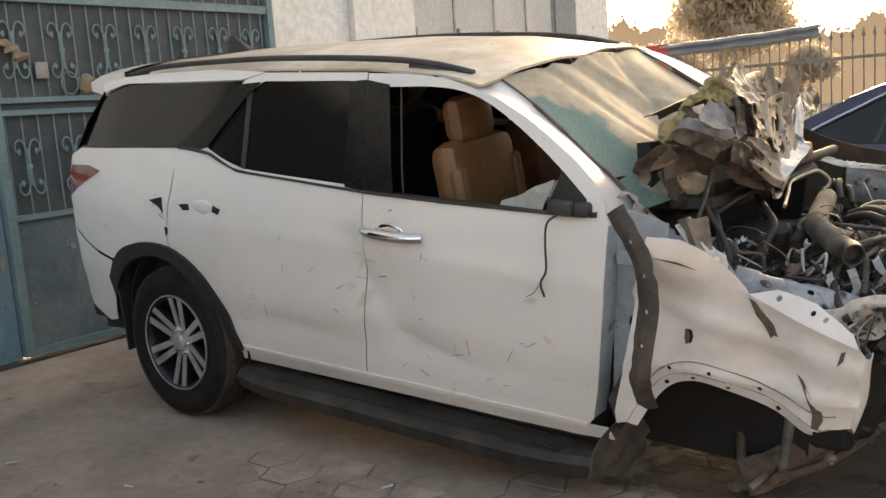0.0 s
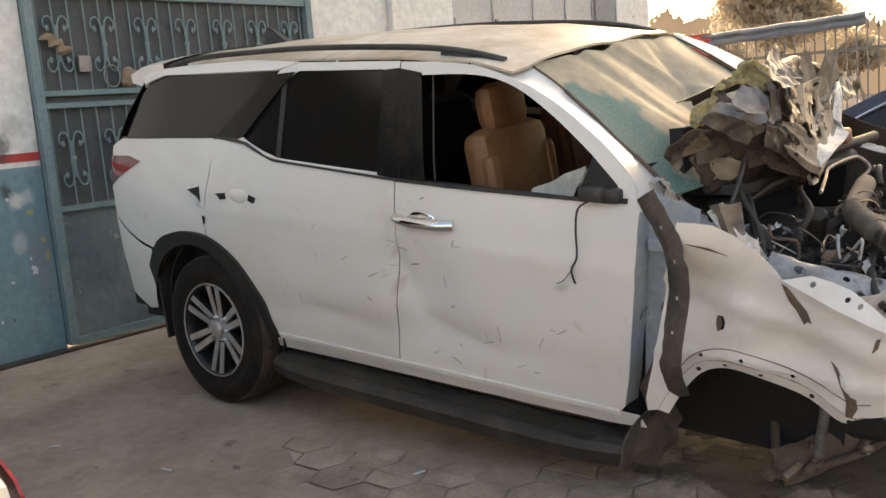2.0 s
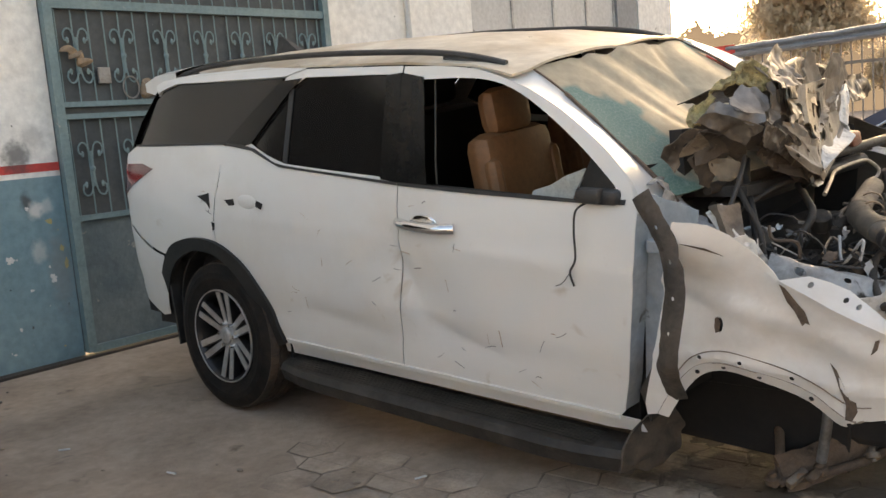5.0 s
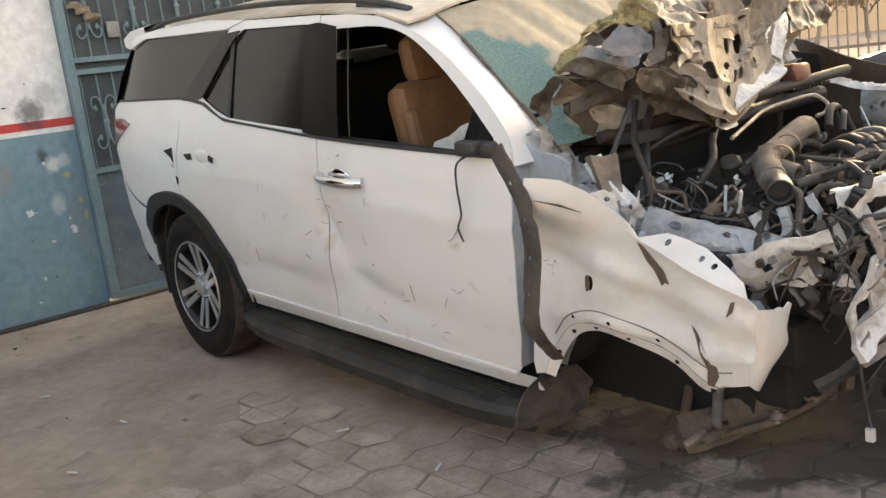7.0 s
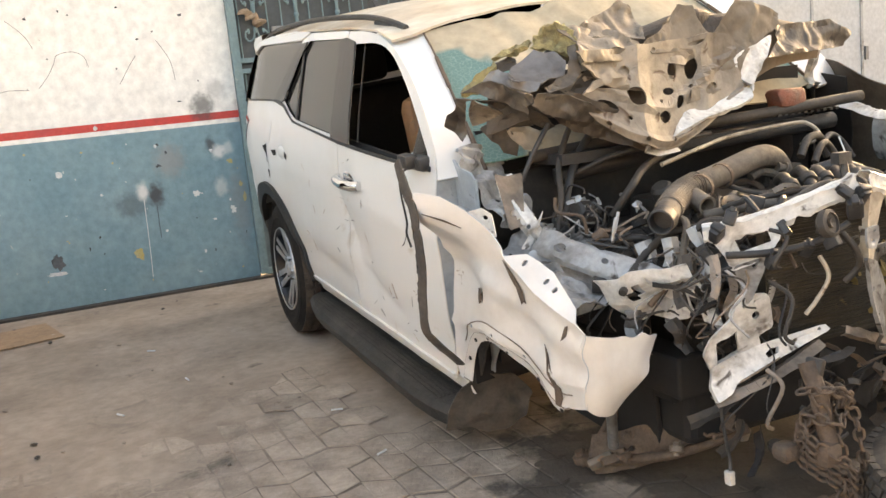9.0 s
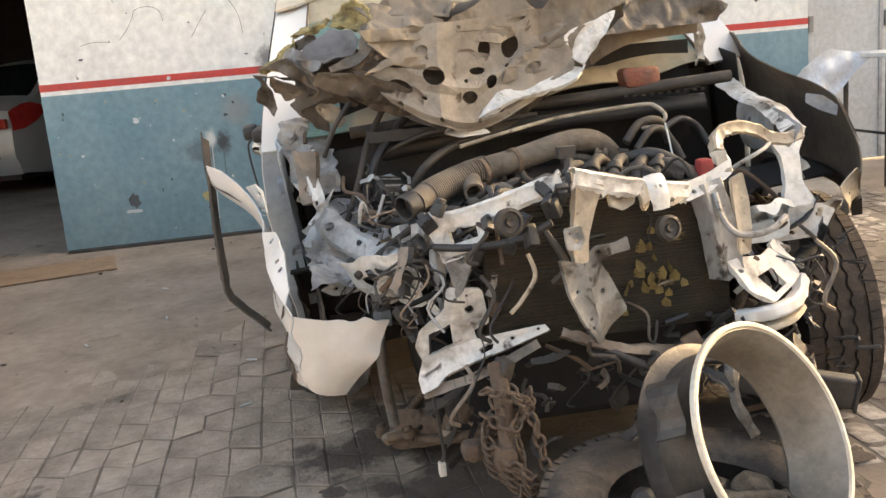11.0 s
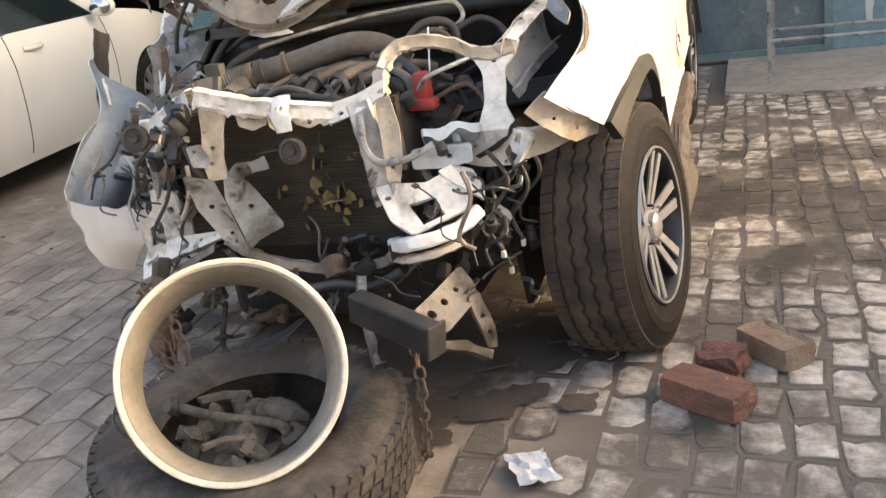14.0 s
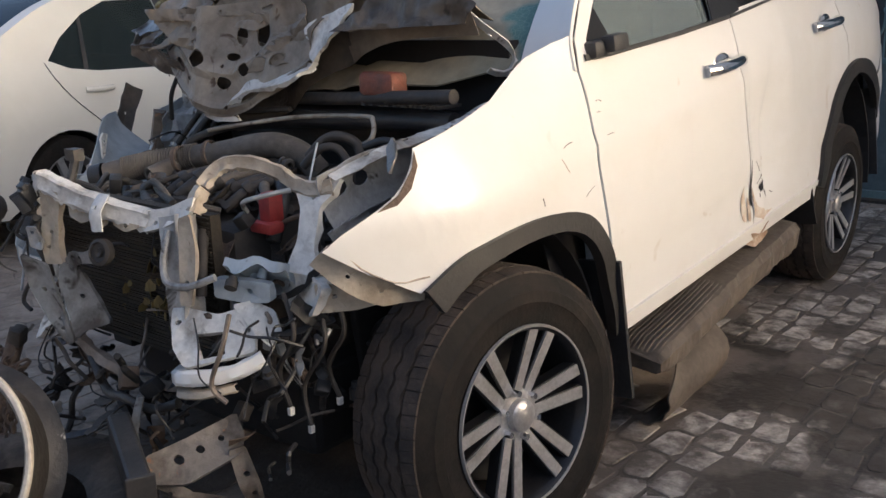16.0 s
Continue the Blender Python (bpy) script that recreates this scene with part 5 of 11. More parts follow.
# right front fender, torn loose and flared
def v_rf(u, w):
    v = 0.905 + 0.15 * sstep((w - 0.92) / 0.22) * sstep((2.85 - u) / 0.3) + 0.02 * sstep((0.95 - w) / 0.2) * sstep((2.9 - u) / 0.2) - 0.25 * max(0, u - 3.0)
    v += 0.020 * math.exp(-((w - 0.93 + 0.28 * (u - 2.6)) / 0.035) ** 2) - 0.030 * math.exp(-((u - 2.92) / 0.13) ** 2 - ((w - 0.80) / 0.08) ** 2)
    v += 0.010 * noise.noise((u * 6, w * 6, 2.0)) - 0.022 * math.exp(-((u - 2.60) / 0.10) ** 2 - ((w - 0.92) / 0.08) ** 2)
    v += 0.012 * math.exp(-((w - 0.73 + 0.12 * abs(u - 2.66)) / 0.02) ** 2)
    # creased ledge along the top edge
    k = w - (0.985 - 0.46 * (u - 2.87))
    if k > -0.03 and u > 2.80:
        v += (0.010 * (1 + k / 0.03) if k < 0 else 0.010 - 0.95 * k) * sstep((u - 2.80) / 0.08)
    return v


rf_out = [(2.584, 1.186), (2.63, 1.182)] + [(2.672, 1.172), (2.721, 1.135), (2.79, 1.062), (2.848, 0.997), (2.872, 1.000)] + [(2.92, 1.006), (2.98, 0.990), (3.03, 0.970), (3.09, 0.926), (3.135, 0.890), (3.150, 0.862), (3.172, 0.826), (3.166, 0.76), (3.160, 0.68), (3.142, 0.600), (3.10, 0.592)] + pts((3.044, 0.588), (2.944, 0.650), (2.784, 0.699), (2.668, 0.714), (2.577, 0.682), (2.50, 0.592)) + [(2.44, 0.49), (2.40, 0.478), (2.395, 0.52), (2.425, 0.65), (2.455, 0.81), (2.480, 0.965), (2.53, 1.07), (2.572, 1.14)]
bm = fillpoly(rf_out, 0.026, [ring2(2.66, 0.832, 0.012, 0.024, 8), ring2(2.60, 0.722, 0.008), ring2(2.73, 0.722, 0.008), ring2(2.88, 0.69, 0.008), ring2(2.93, 0.985, 0.008), ring2(3.026, 0.948, 0.007), ring2(3.06, 0.930, 0.007)])
for h in (0.985, 0.955, 1.0):
    bmesh.ops.bisect_plane(bm, geom=bm.verts[:] + bm.edges[:] + bm.faces[:], plane_co=(2.87, h, 0), plane_no=(0.46, 1, 0), dist=1e-5)
shape(bm, lambda c: (c.x, -v_rf(c.x, c.y), c.y))
M_DUSTPAINT = mat("white paint under tan dust", (0.74, 0.715, 0.68), 0.36, 0.0, (0.50, 0.44, 0.37), 2.2, 0.45, 0.85, coat=0.2, bump=0.05, bscale=20, spots=(0.30, 0.22, 0.15), spot_scale=13, spot_at=0.74, spot_w=0.04, fine=0.25)
RF = two_sided(bm, (0, -1, 0), 0.004, "front_fender", M_DUSTPAINT, M_PRIMER, "torn white front fender bent away from the car")
# its nose, folded round to the front
bm = bmesh.new()
A = [(u, -(v_rf(u, w) + 0.0005), w) for u, w in ((3.138, 0.602), (3.154, 0.66), (3.161, 0.72), (3.164, 0.775), (3.168, 0.824))]
E = [Vector((3.108, -0.768, 0.539)).lerp(Vector((3.136, -0.671, 0.633)), min(1, 2 * k / 4)).lerp(Vector((3.127, -0.595, 0.746)), max(0, k / 2 - 1)) for k in range(5)]
B = [Vector(p).lerp(q, 0.34) + Vector((0.016, -0.010, -0.004)) for p, q in zip(A, E)]
C = [Vector(p).lerp(q, 0.68) + Vector((0.012, -0.004, -0.006)) for p, q in zip(A, E)]
D = [q + Vector((0.004, 0.012, 0.008)) * math.sin(4.1 * k) for k, q in enumerate(E)]
rowsN = [curve([A[k], B[k], C[k], D[k]], 7) for k in range(5)]
colsN = [curve([r[k] for r in rowsN], 5) for k in range(len(rowsN[0]))]
for p, q in zip(colsN, colsN[1:]):
    strip(bm, p, q)
bmesh.ops.remove_doubles(bm, verts=bm.verts[:], dist=0.0005)
for v in bm.verts:
    fr = sstep((-v.co.y - 0.60) / -0.22 + 1.12)
    v.co += fr * (Vector((0.010, 0.004, 0.008)) * noise.noise(v.co * 11) + Vector((0, 0, 0.012)) * noise.noise(v.co * 30) * (1 if v.co.z > 0.72 else 0.3))
outward(bm, (1, -0.6, 0))
thicken(bm, 0.004)
for f in bm.faces:
    f.material_index = 1 if f.normal.dot(Vector((1, -0.6, 0))) < -0.1 else 0
part("fender_nose", bm, [M_DUSTPAINT, M_PRIMER], RF, "folded white fender nose", smooth=True)
# torn paint edges of the fender
for c in ([(2.848, 0.985), (2.866, 0.975), (2.885, 0.945), (2.918, 0.905), (2.932, 0.868), (2.920, 0.872), (2.912, 0.862), (2.888, 0.905), (2.868, 0.93)], [(2.646, 0.853), (2.656, 0.858), (2.664, 0.838), (2.661, 0.812), (2.651, 0.806), (2.645, 0.825)], [(2.985, 0.755), (3.005, 0.738), (3.028, 0.70), (3.045, 0.655), (3.062, 0.648), (3.066, 0.62), (3.052, 0.588), (3.034, 0.592), (3.036, 0.64), (3.022, 0.685), (3.002, 0.725)], [(3.10, 0.80), (3.115, 0.815), (3.12, 0.845), (3.108, 0.84)], [(2.60, 1.12), (2.66, 1.10), (2.70, 1.07), (2.66, 1.092)]):
    bm = bmesh.new()
    bm.faces.new([bm.verts.new((u, -(v_rf(u, w) + 0.003), w)) for u, w in c])
    part("torn_paint", thicken(bm, 0.002), M_RUSTY, RF, "patch of bare torn steel")

# turned-in lip along the fender's arch
bm = bmesh.new()
tube(bm, [(u, -(v_rf(u, w) - 0.004), w) for u, w in pts((3.08, 0.592), (3.044, 0.588), (2.944, 0.650), (2.784, 0.699), (2.668, 0.714), (2.577, 0.682), (2.50, 0.592), (2.44, 0.49))], 0.005, 6)
part("arch_lip", bm, M_DUSTY, RF, "scraped folded arch lip", smooth=True)
bm = bmesh.new()
tube(bm, [(u, -(v_rf(u, w + 0.035) + 0.001), w + 0.035) for u, w in pts((3.10, 0.60), (3.044, 0.60), (2.944, 0.655), (2.784, 0.702), (2.668, 0.716), (2.577, 0.686), (2.51, 0.61))], 0.0022, 5)
part("press_line", bm, M_DUSTY, RF)
# flange that turns in towards the wheel, with near-black dots for bolt holes
ARCH = pts((3.07, 0.590), (3.044, 0.588), (2.944, 0.650), (2.784, 0.699), (2.668, 0.714), (2.577, 0.682), (2.50, 0.592), (2.44, 0.49))
bm = bmesh.new()
mid = Vector((2.78, 0.36))
inner = [Vector(q) + (mid - Vector(q)).normalized() * 0.034 for q in ARCH]
strip(bm, [(u, -(v_rf(u, w) + 0.001), w) for u, w in ARCH], [(q.x, -(v_rf(q.x, q.y) - 0.012), q.y) for q in inner], 2)
outward(bm, (0, -1, 0))
part("arch_flange", thicken(bm, 0.003), M_DUSTPAINT, RF, "tan dusty arch flange", smooth=True)
for k in (3, 8, 12, 16, 20, 24):
    q = (Vector(ARCH[k]) + inner[k]) / 2
    bm = bmesh.new()
    lathe(bm, [(0.0, 0.0), (0.007, 0.0), (0.0085, -0.003)], 10, "y", pose(q.x, -(v_rf(q.x, q.y) - 0.003), q.y, 0, 0, 180))
    part("bolt_hole", bm, M_DARK, RF)
# dark brown sheet added in the arch, hiding the pillar foot
bm = fillpoly([(2.36, 0.42), (2.50, 0.60), (2.66, 0.69), (2.70, 0.74), (2.52, 0.80), (2.40, 0.66), (2.33, 0.52)], 0.04)
shape(bm, lambda c: (c.x, -0.845 + 0.02 * noise.noise((c.x * 9, c.y * 9, 3)), c.y))
part("arch_liner", thicken(bm, 0.006), M_SEAL, suv, "dark brown sheet added inside the arch", smooth=True)
# hinge pillar behind the door edge
bm = fillpoly([(2.33, 0.44), (2.42, 0.46), (2.50, 0.62), (2.54, 0.9), (2.56, 1.17), (2.37, 1.22), (2.35, 0.9)], 0.05, [ring2(2.42, 0.80, 0.022, 0.035)])
shape(bm, lambda c: (c.x, -(0.80 + 0.03 * math.sin(c.x * 60) * 0.3 + 0.02 * sstep((c.y - 0.6) / 0.5)), c.y))
outward(bm, (0, -1, 0))
part("hinge_pillar", thicken(bm, 0.006), M_PRIMER, suv, "grey primed hinge pillar", smooth=True)
# left pillar in near-black: the shade behind the fender is in its colour
bm = fillpoly([(2.33, 0.44), (2.46, 0.46), (2.52, 0.75), (2.54, 1.0), (2.52, 1.20), (2.37, 1.22), (2.35, 0.9)], 0.06)
shape(bm, lambda c: (c.x, 0.79, c.y))
part("hinge_pillar", thicken(bm, 0.006), M_DARK, suv, smooth=True)
for q in ((2.38, 2.46, -0.85, -0.80, 1.02, 1.065), (2.40, 2.47, -0.845, -0.80, 0.62, 0.66)):
    part("door_hinge", boxes(q, bevel=0.006), M_PRIMER, suv)
# long black arch seal hanging from the fender's rear edge
bent_plate("arch_seal", [(2.532, -1.088, 1.095), (2.556, -1.086, 1.05), (2.605, -1.080, 0.95), (2.628, -1.078, 0.81), (2.605, -1.077, 0.67), (2.588, -1.072, 0.575), (2.570, -1.03, 0.515), (2.555, -0.95, 0.425)], (1.0, -0.12, 0.1), 0.074, [(0.15, 0, 0.007), (0.3, 0.1, 0.007), (0.45, 0, 0.007), (0.6, 0, 0.007)], 0.012, M_SEAL, "long black plastic arch seal hanging loose", 0.005, 0.005)
M_RUSTPAINT = mat("rust bleeding through paint", (0.30, 0.19, 0.12), 0.7, 0.0, (0.60, 0.50, 0.40), 16, 0.4, 0.7, bump=0.2)
# left front fender
def v_lf(u, w):
    v = 0.905 - 0.87 * max(0, u - 2.85) ** 2 - 1.7 * max(0, w - 0.95) ** 2
    v += 0.012 * math.exp(-((w - 0.93) / 0.05) ** 2) * sstep((u - 2.4) / 0.3) + 0.006 * noise.noise((u * 5, w * 5, 8.0))
    v -= 0.012 * math.exp(-((u - 2.55) / 0.06) ** 2 - ((w - 0.93) / 0.07) ** 2)
    b = half(2.37, w, 1)
    return b + (v - b) * sstep((u - 2.37) / 0.3)


lf_out = pts((3.283, 0.913), (3.241, 0.943), (3.178, 0.971), (3.119, 1.001), (3.071, 1.046), (3.042, 1.088)) + [(2.90, 1.115), (2.744, 1.144), (2.62, 1.185), (2.53, 1.225), (2.44, 1.25), (2.355, 1.262), (2.382, 1.165), (2.372, 0.93), (2.342, 0.66), (2.31, 0.46)] + pts((2.335, 0.605), (2.423, 0.747), (2.532, 0.807), (2.718, 0.833), (2.928, 0.828), (3.016, 0.812), (3.10, 0.769)) + [(3.13, 0.79), (3.20, 0.84)]
bm = fillpoly(lf_out, 0.04)
shape(bm, lambda c: (c.x, v_lf(c.x, c.y), c.y))
# inner face dark brown: the fender's inside shade is put into the colour
LF = two_sided(bm, (0, 1, 0), 0.004, "front_fender", M_PAINT, M_STEPDUST_SHADE, "white front fender with scraped rusty edge")
bm = bmesh.new()
ao = curve([(3.10, 0.775, 0), (3.016, 0.818, 0), (2.928, 0.836, 0), (2.718, 0.842, 0), (2.532, 0.815, 0), (2.423, 0.755, 0), (2.337, 0.61, 0), (2.30, 0.42, 0)], 4)
ai = curve([(3.07, 0.715, 0), (3.008, 0.76, 0), (2.926, 0.788, 0), (2.727, 0.797, 0), (2.563, 0.770, 0), (2.463, 0.705, 0), (2.397, 0.575, 0), (2.36, 0.40, 0)], 4)
strip(bm, [(p.x, v_lf(p.x, p.y) + 0.020, p.y) for p in ao], [(p.x, v_lf(p.x, p.y) + 0.026, p.y) for p in ai], 2)
outward(bm, (0, 1, 0))
part("arch_cladding", thicken(bm, 0.03), M_CLAD, suv, "black plastic wheel arch cladding", smooth=True)
for c in ([(3.17, 0.972), (3.115, 1.0), (3.068, 1.046), (3.045, 1.082), (3.052, 1.05), (3.085, 1.005), (3.125, 0.978)],):
    bm = bmesh.new()
    bm.faces.new([bm.verts.new((u, v_lf(u, w) + 0.003, w)) for u, w in c])
    part("rust_scrape", thicken(bm, 0.002), M_RUSTY, LF, "rusty scrape")
# hanging inner lip under the fender's tip
bent_plate("fender_lip", [(3.29, 0.72, 0.86), (3.24, 0.77, 0.80), (3.17, 0.81, 0.76), (3.09, 0.85, 0.755)], (0, -0.5, -0.8), 0.075, [(0.3, 0.2, 0.006), (0.6, 0.1, 0.006)], 0.01, M_CREAMSTEEL, "bent rusty fender lip", crumple=0.015)
# left arch liner
bm = bmesh.new()
prof = [(2.83 + 0.44 * math.cos(a), 0.42 + 0.43 * math.sin(a)) for a in [math.radians(72 + 10 * k) for k in range(13)]]
strip(bm, [(u, 0.42, w) for u, w in prof], [(u, 0.86, w) for u, w in prof])
part("arch_liner", thicken(bm, 0.008), M_DARK, suv)
bm = boxes((2.33, 2.345, 0.66, 0.93, 0.20, 0.62))
part("mud_flap", bm, M_BLACK, suv)

# condenser and radiator core
M_CORE = mat("dirty radiator core", (0.030, 0.025, 0.019), 0.7, 0.2, (0.055, 0.044, 0.030), 9, 0.4, 0.7, bump=0.3, bscale=60, spots=(0.24, 0.18, 0.07), spot_scale=11, spot_at=0.69, spot_w=0.05)
bm = bmesh.new()
box(bm, 3.27, 3.30, -0.33, 0.36, 0.50, 0.90, m=pose(0, 0, 0))
core = wp("radiator_core", bm, M_CORE, "dirty brown radiator core with stuck leaves")
for k in range(46):
    bm = bmesh.new()
    z = 0.51 + 0.0084 * k
    box(bm, 3.300, 3.306, -0.325, 0.355, z, z + 0.003, m=pose(0, 0, 0.004 * math.sin(k), 0, 0, 0))
    wp("fin", bm, M_CORE, parent=core)
bm = bmesh.new()
for k in range(26):
    c = Vector((3.312, 0.12 + random.gauss(0, 0.06), 0.66 + random.gauss(0, 0.045)))
    m = Matrix.Translation(c) @ pose(0, 0, 0, random.uniform(-40, 40), random.uniform(60, 120), random.uniform(0, 360))
    r = random.uniform(0.008, 0.018)
    vs = [bm.verts.new(m @ Vector((r * math.cos(a) * (1.4 if i % 2 else 0.8), r * math.sin(a), 0.003 * math.sin(i)))) for i, a in enumerate([k2 * math.pi / 3 for k2 in range(6)])]
    bm.faces.new(vs)
ob = wp("dry_leaves", thicken(bm, 0.001), mat("dry yellow leaves", (0.20, 0.145, 0.05), 0.8, 0, (0.10, 0.07, 0.03), 30, 0.4, 0.7), "dry yellow leaves stuck to the radiator", parent=core)
ob["kind"] = "stuff"

# engine bay: block and firewall are dark boxes that stop see-through
bm = bmesh.new()
box(bm, 2.42, 3.05, -0.34, 0.42, 0.40, 0.80, bevel=0.05)
box(bm, 2.50, 3.02, -0.22, 0.30, 0.78, 0.88, bevel=0.03)
wp("engine_block", bm, M_DUSTBLACK, "dusty black engine block", smooth=True)
bm = bmesh.new()
box(bm, 2.62, 3.22, -0.16, 0.34, 0.55, 0.845, bevel=0.03)
wp("cylinder_head", bm, M_DUSTBLACK, "dusty cylinder head cover", smooth=True)
bm = bmesh.new()
box(bm, 2.30, 2.37, -0.72, 0.74, 0.45, 1.16)
wp("firewall", bm, M_DARK, "dark firewall")


def hose(name, path, r, material, label="", ribs=0, n=10, k=8):
    bm = bmesh.new()
    P = curve(path, k)
    tube(bm, P, r, n)
    ob = wp(name, bm, material, label, smooth=True)
    if ribs:
        a, b = ribs
        for i in range(int(a * len(P)), int(b * len(P))):
            d = (P[min(i + 1, len(P) - 1)] - P[max(i - 1, 0)]).normalized()
            q = d.to_track_quat("Z", "Y").to_matrix().to_4x4()
            for f in (0.0, 0.5):
                p = P[i].lerp(P[min(i + 1, len(P) - 1)], f)
                bm = bmesh.new()
                lathe(bm, [(r * 0.98, -0.004), (r * 1.14, -0.002), (r * 1.14, 0.002), (r * 0.98, 0.004)], 14, "z", Matrix.Translation(p) @ q)
                wp("rib", bm, material, parent=ob, smooth=True)
    return ob


# radiator support: folded upper bar, lamp arch, posts, brackets
BAR = [(-0.040, 0.004), (-0.030, 0.016), (-0.004, 0.012), (0.002, 0.005), (-0.004, -0.006), (-0.002, -0.030), (-0.010, -0.040)]
channel("radiator_support", [(3.235, -0.482, 0.868), (3.30, -0.40, 0.880), (3.37, -0.31, 0.912), (3.425, -0.22, 0.950), (3.455, -0.155, 0.975)], (1, -0.35, 0.25), BAR, M_PAINT_BARE, "white bent radiator support bar", wob=0.006, vary=0.6, seed=1.0)
channel("radiator_support", [(3.466, -0.118, 0.982), (3.452, -0.05, 0.960), (3.437, 0.03, 0.938), (3.412, 0.12, 0.918), (3.375, 0.215, 0.897)], (1, 0.1, 0.25), BAR, M_PAINT_BARE, "white bent radiator support bar", wob=0.006, vary=0.6, seed=5.0)
for k, (y0, y1, z0, z1, x) in enumerate(((-0.03, 0.055, 0.865, 0.925, 3.441), (0.055, 0.10, 0.855, 0.905, 3.432), (0.115, 0.20, 0.855, 0.885, 3.41))):
    pressed("bar_tab", [(x, y0, z1), (x - 0.02, y1, z1 - 0.01), (x - 0.02, y1 - 0.008, z0 + 0.012), (x - 0.006, (y0 + y1) / 2, z0), (x + 0.006, y0 + 0.01, z0 + 0.016)], [((x - 0.01, (y0 + y1) / 2, (z0 + z1) / 2), 0.006)], M_CREAMSTEEL, "cream torn tab below the bar", 0.012, 0.0, 0.008, k * 2.1)
pressed("bar_joint", [(3.372, 0.195, 0.905), (3.350, 0.285, 0.925), (3.338, 0.355, 0.955), (3.348, 0.352, 0.915), (3.372, 0.28, 0.878), (3.385, 0.205, 0.858)], [((3.372, 0.235, 0.882), 0.007)], M_PAINT_BARE, "white joint of the support bar", 0.02)
ARCHSEC = [(-0.030, 0.014), (0.0, 0.016), (0.005, 0.010), (-0.004, -0.004), (-0.004, -0.016), (-0.014, -0.020)]
channel("headlamp_arch", [(3.345, 0.340, 0.918), (3.315, 0.338, 0.965), (3.272, 0.352, 1.008), (3.252, 0.385, 1.026), (3.228, 0.440, 1.026), (3.208, 0.500, 1.010), (3.198, 0.545, 0.985), (3.192, 0.60, 0.975), (3.180, 0.655, 0.988)], (0.85, 0.1, 0.45), ARCHSEC, M_CREAMSTEEL, "bent cream headlamp frame", wob=0.005, vary=0.4, seed=9.0)
pressed("headlamp_post", [(3.190, 0.535, 0.985), (3.180, 0.60, 0.978), (3.165, 0.672, 1.000), (3.178, 0.655, 0.962), (3.200, 0.632, 0.935), (3.222, 0.630, 0.845), (3.245, 0.662, 0.785), (3.245, 0.552, 0.780), (3.225, 0.576, 0.850), (3.206, 0.574, 0.925)], [((3.196, 0.605, 0.955), 0.008)], M_PAINT_BARE, "white steel headlamp post", 0.022, crumple=0.002)
pressed("lamp_foot", [(3.215, 0.500, 0.778), (3.232, 0.560, 0.785), (3.255, 0.665, 0.785), (3.272, 0.700, 0.768), (3.272, 0.660, 0.695), (3.235, 0.56, 0.682), (3.212, 0.495, 0.690)], [((3.262, 0.655, 0.755), 0.008), ((3.240, 0.585, 0.705), 0.008), ((3.252, 0.625, 0.70), 0.006)], M_PAINT_BARE, "white lamp foot plate with bolt holes", 0.03, crumple=0.003, seed=2.0)
pressed("lamp_foot", [(3.262, 0.665, 0.775), (3.200, 0.745, 0.775), (3.125, 0.815, 0.758), (3.115, 0.795, 0.722), (3.190, 0.715, 0.700), (3.255, 0.665, 0.700)], [((3.235, 0.70, 0.735), 0.007), ((3.165, 0.765, 0.735), 0.006)], M_CREAMSTEEL, "cream lip plate under the fender", 0.02, crumple=0.006, seed=6.0, face=(0.6, 0.6, -0.2))
bent_plate("apron_panel", [(2.78, 0.66, 0.985), (2.95, 0.655, 0.975), (3.08, 0.64, 0.955), (3.18, 0.63, 0.925)], (0, -0.12, 1), 0.16, [(0.70, 0.30, 0.024), (0.86, 0.32, 0.024), (0.3, -0.2, 0.01)], 0.02, M_GREY, "grey inner fender apron with holes", crumple=0.006)
bent_plate("apron_ridge", [(2.80, 0.685, 0.935), (2.95, 0.68, 0.925), (3.08, 0.665, 0.905), (3.19, 0.65, 0.87)], (0, 0.3, 1), 0.035, [], 0.016, M_GREY, "grey pressed ridge", crumple=0.004)
bent_plate("apron_edge", [(2.60, 0.70, 1.125), (2.80, 0.685, 1.075), (2.94, 0.675, 1.055), (3.06, 0.655, 1.03), (3.17, 0.63, 0.998)], (0, 1, 0.2), 0.07, [(0.3, 0, 0.009), (0.6, 0.1, 0.009), (0.8, 0, 0.009)], 0.012, M_PAINT_BARE, "white apron edge with bolt holes", crumple=0.012)
pressed("lamp_shelf", [(3.322, 0.425, 0.815), (3.300, 0.50, 0.822), (3.262, 0.568, 0.815), (3.205, 0.560, 0.755), (3.190, 0.48, 0.735), (3.220, 0.405, 0.735)], [((3.26, 0.50, 0.79), 0.010), ((3.25, 0.45, 0.765), 0.008)], M_PRIMER, "bluish crinkled lamp shelf", 0.03, 0.006, 0.022, 3.0, 0.014, face=(0.6, 0, 0.8))
pressed("lamp_shelf", [(3.335, 0.395, 0.76), (3.315, 0.47, 0.765), (3.285, 0.545, 0.762), (3.285, 0.545, 0.715), (3.315, 0.47, 0.705), (3.335, 0.395, 0.712)], [((3.31, 0.49, 0.735), 0.008)], M_PRIMER, "bluish folded shelf front", 0.03, 0.003, 0.012, 4.0)
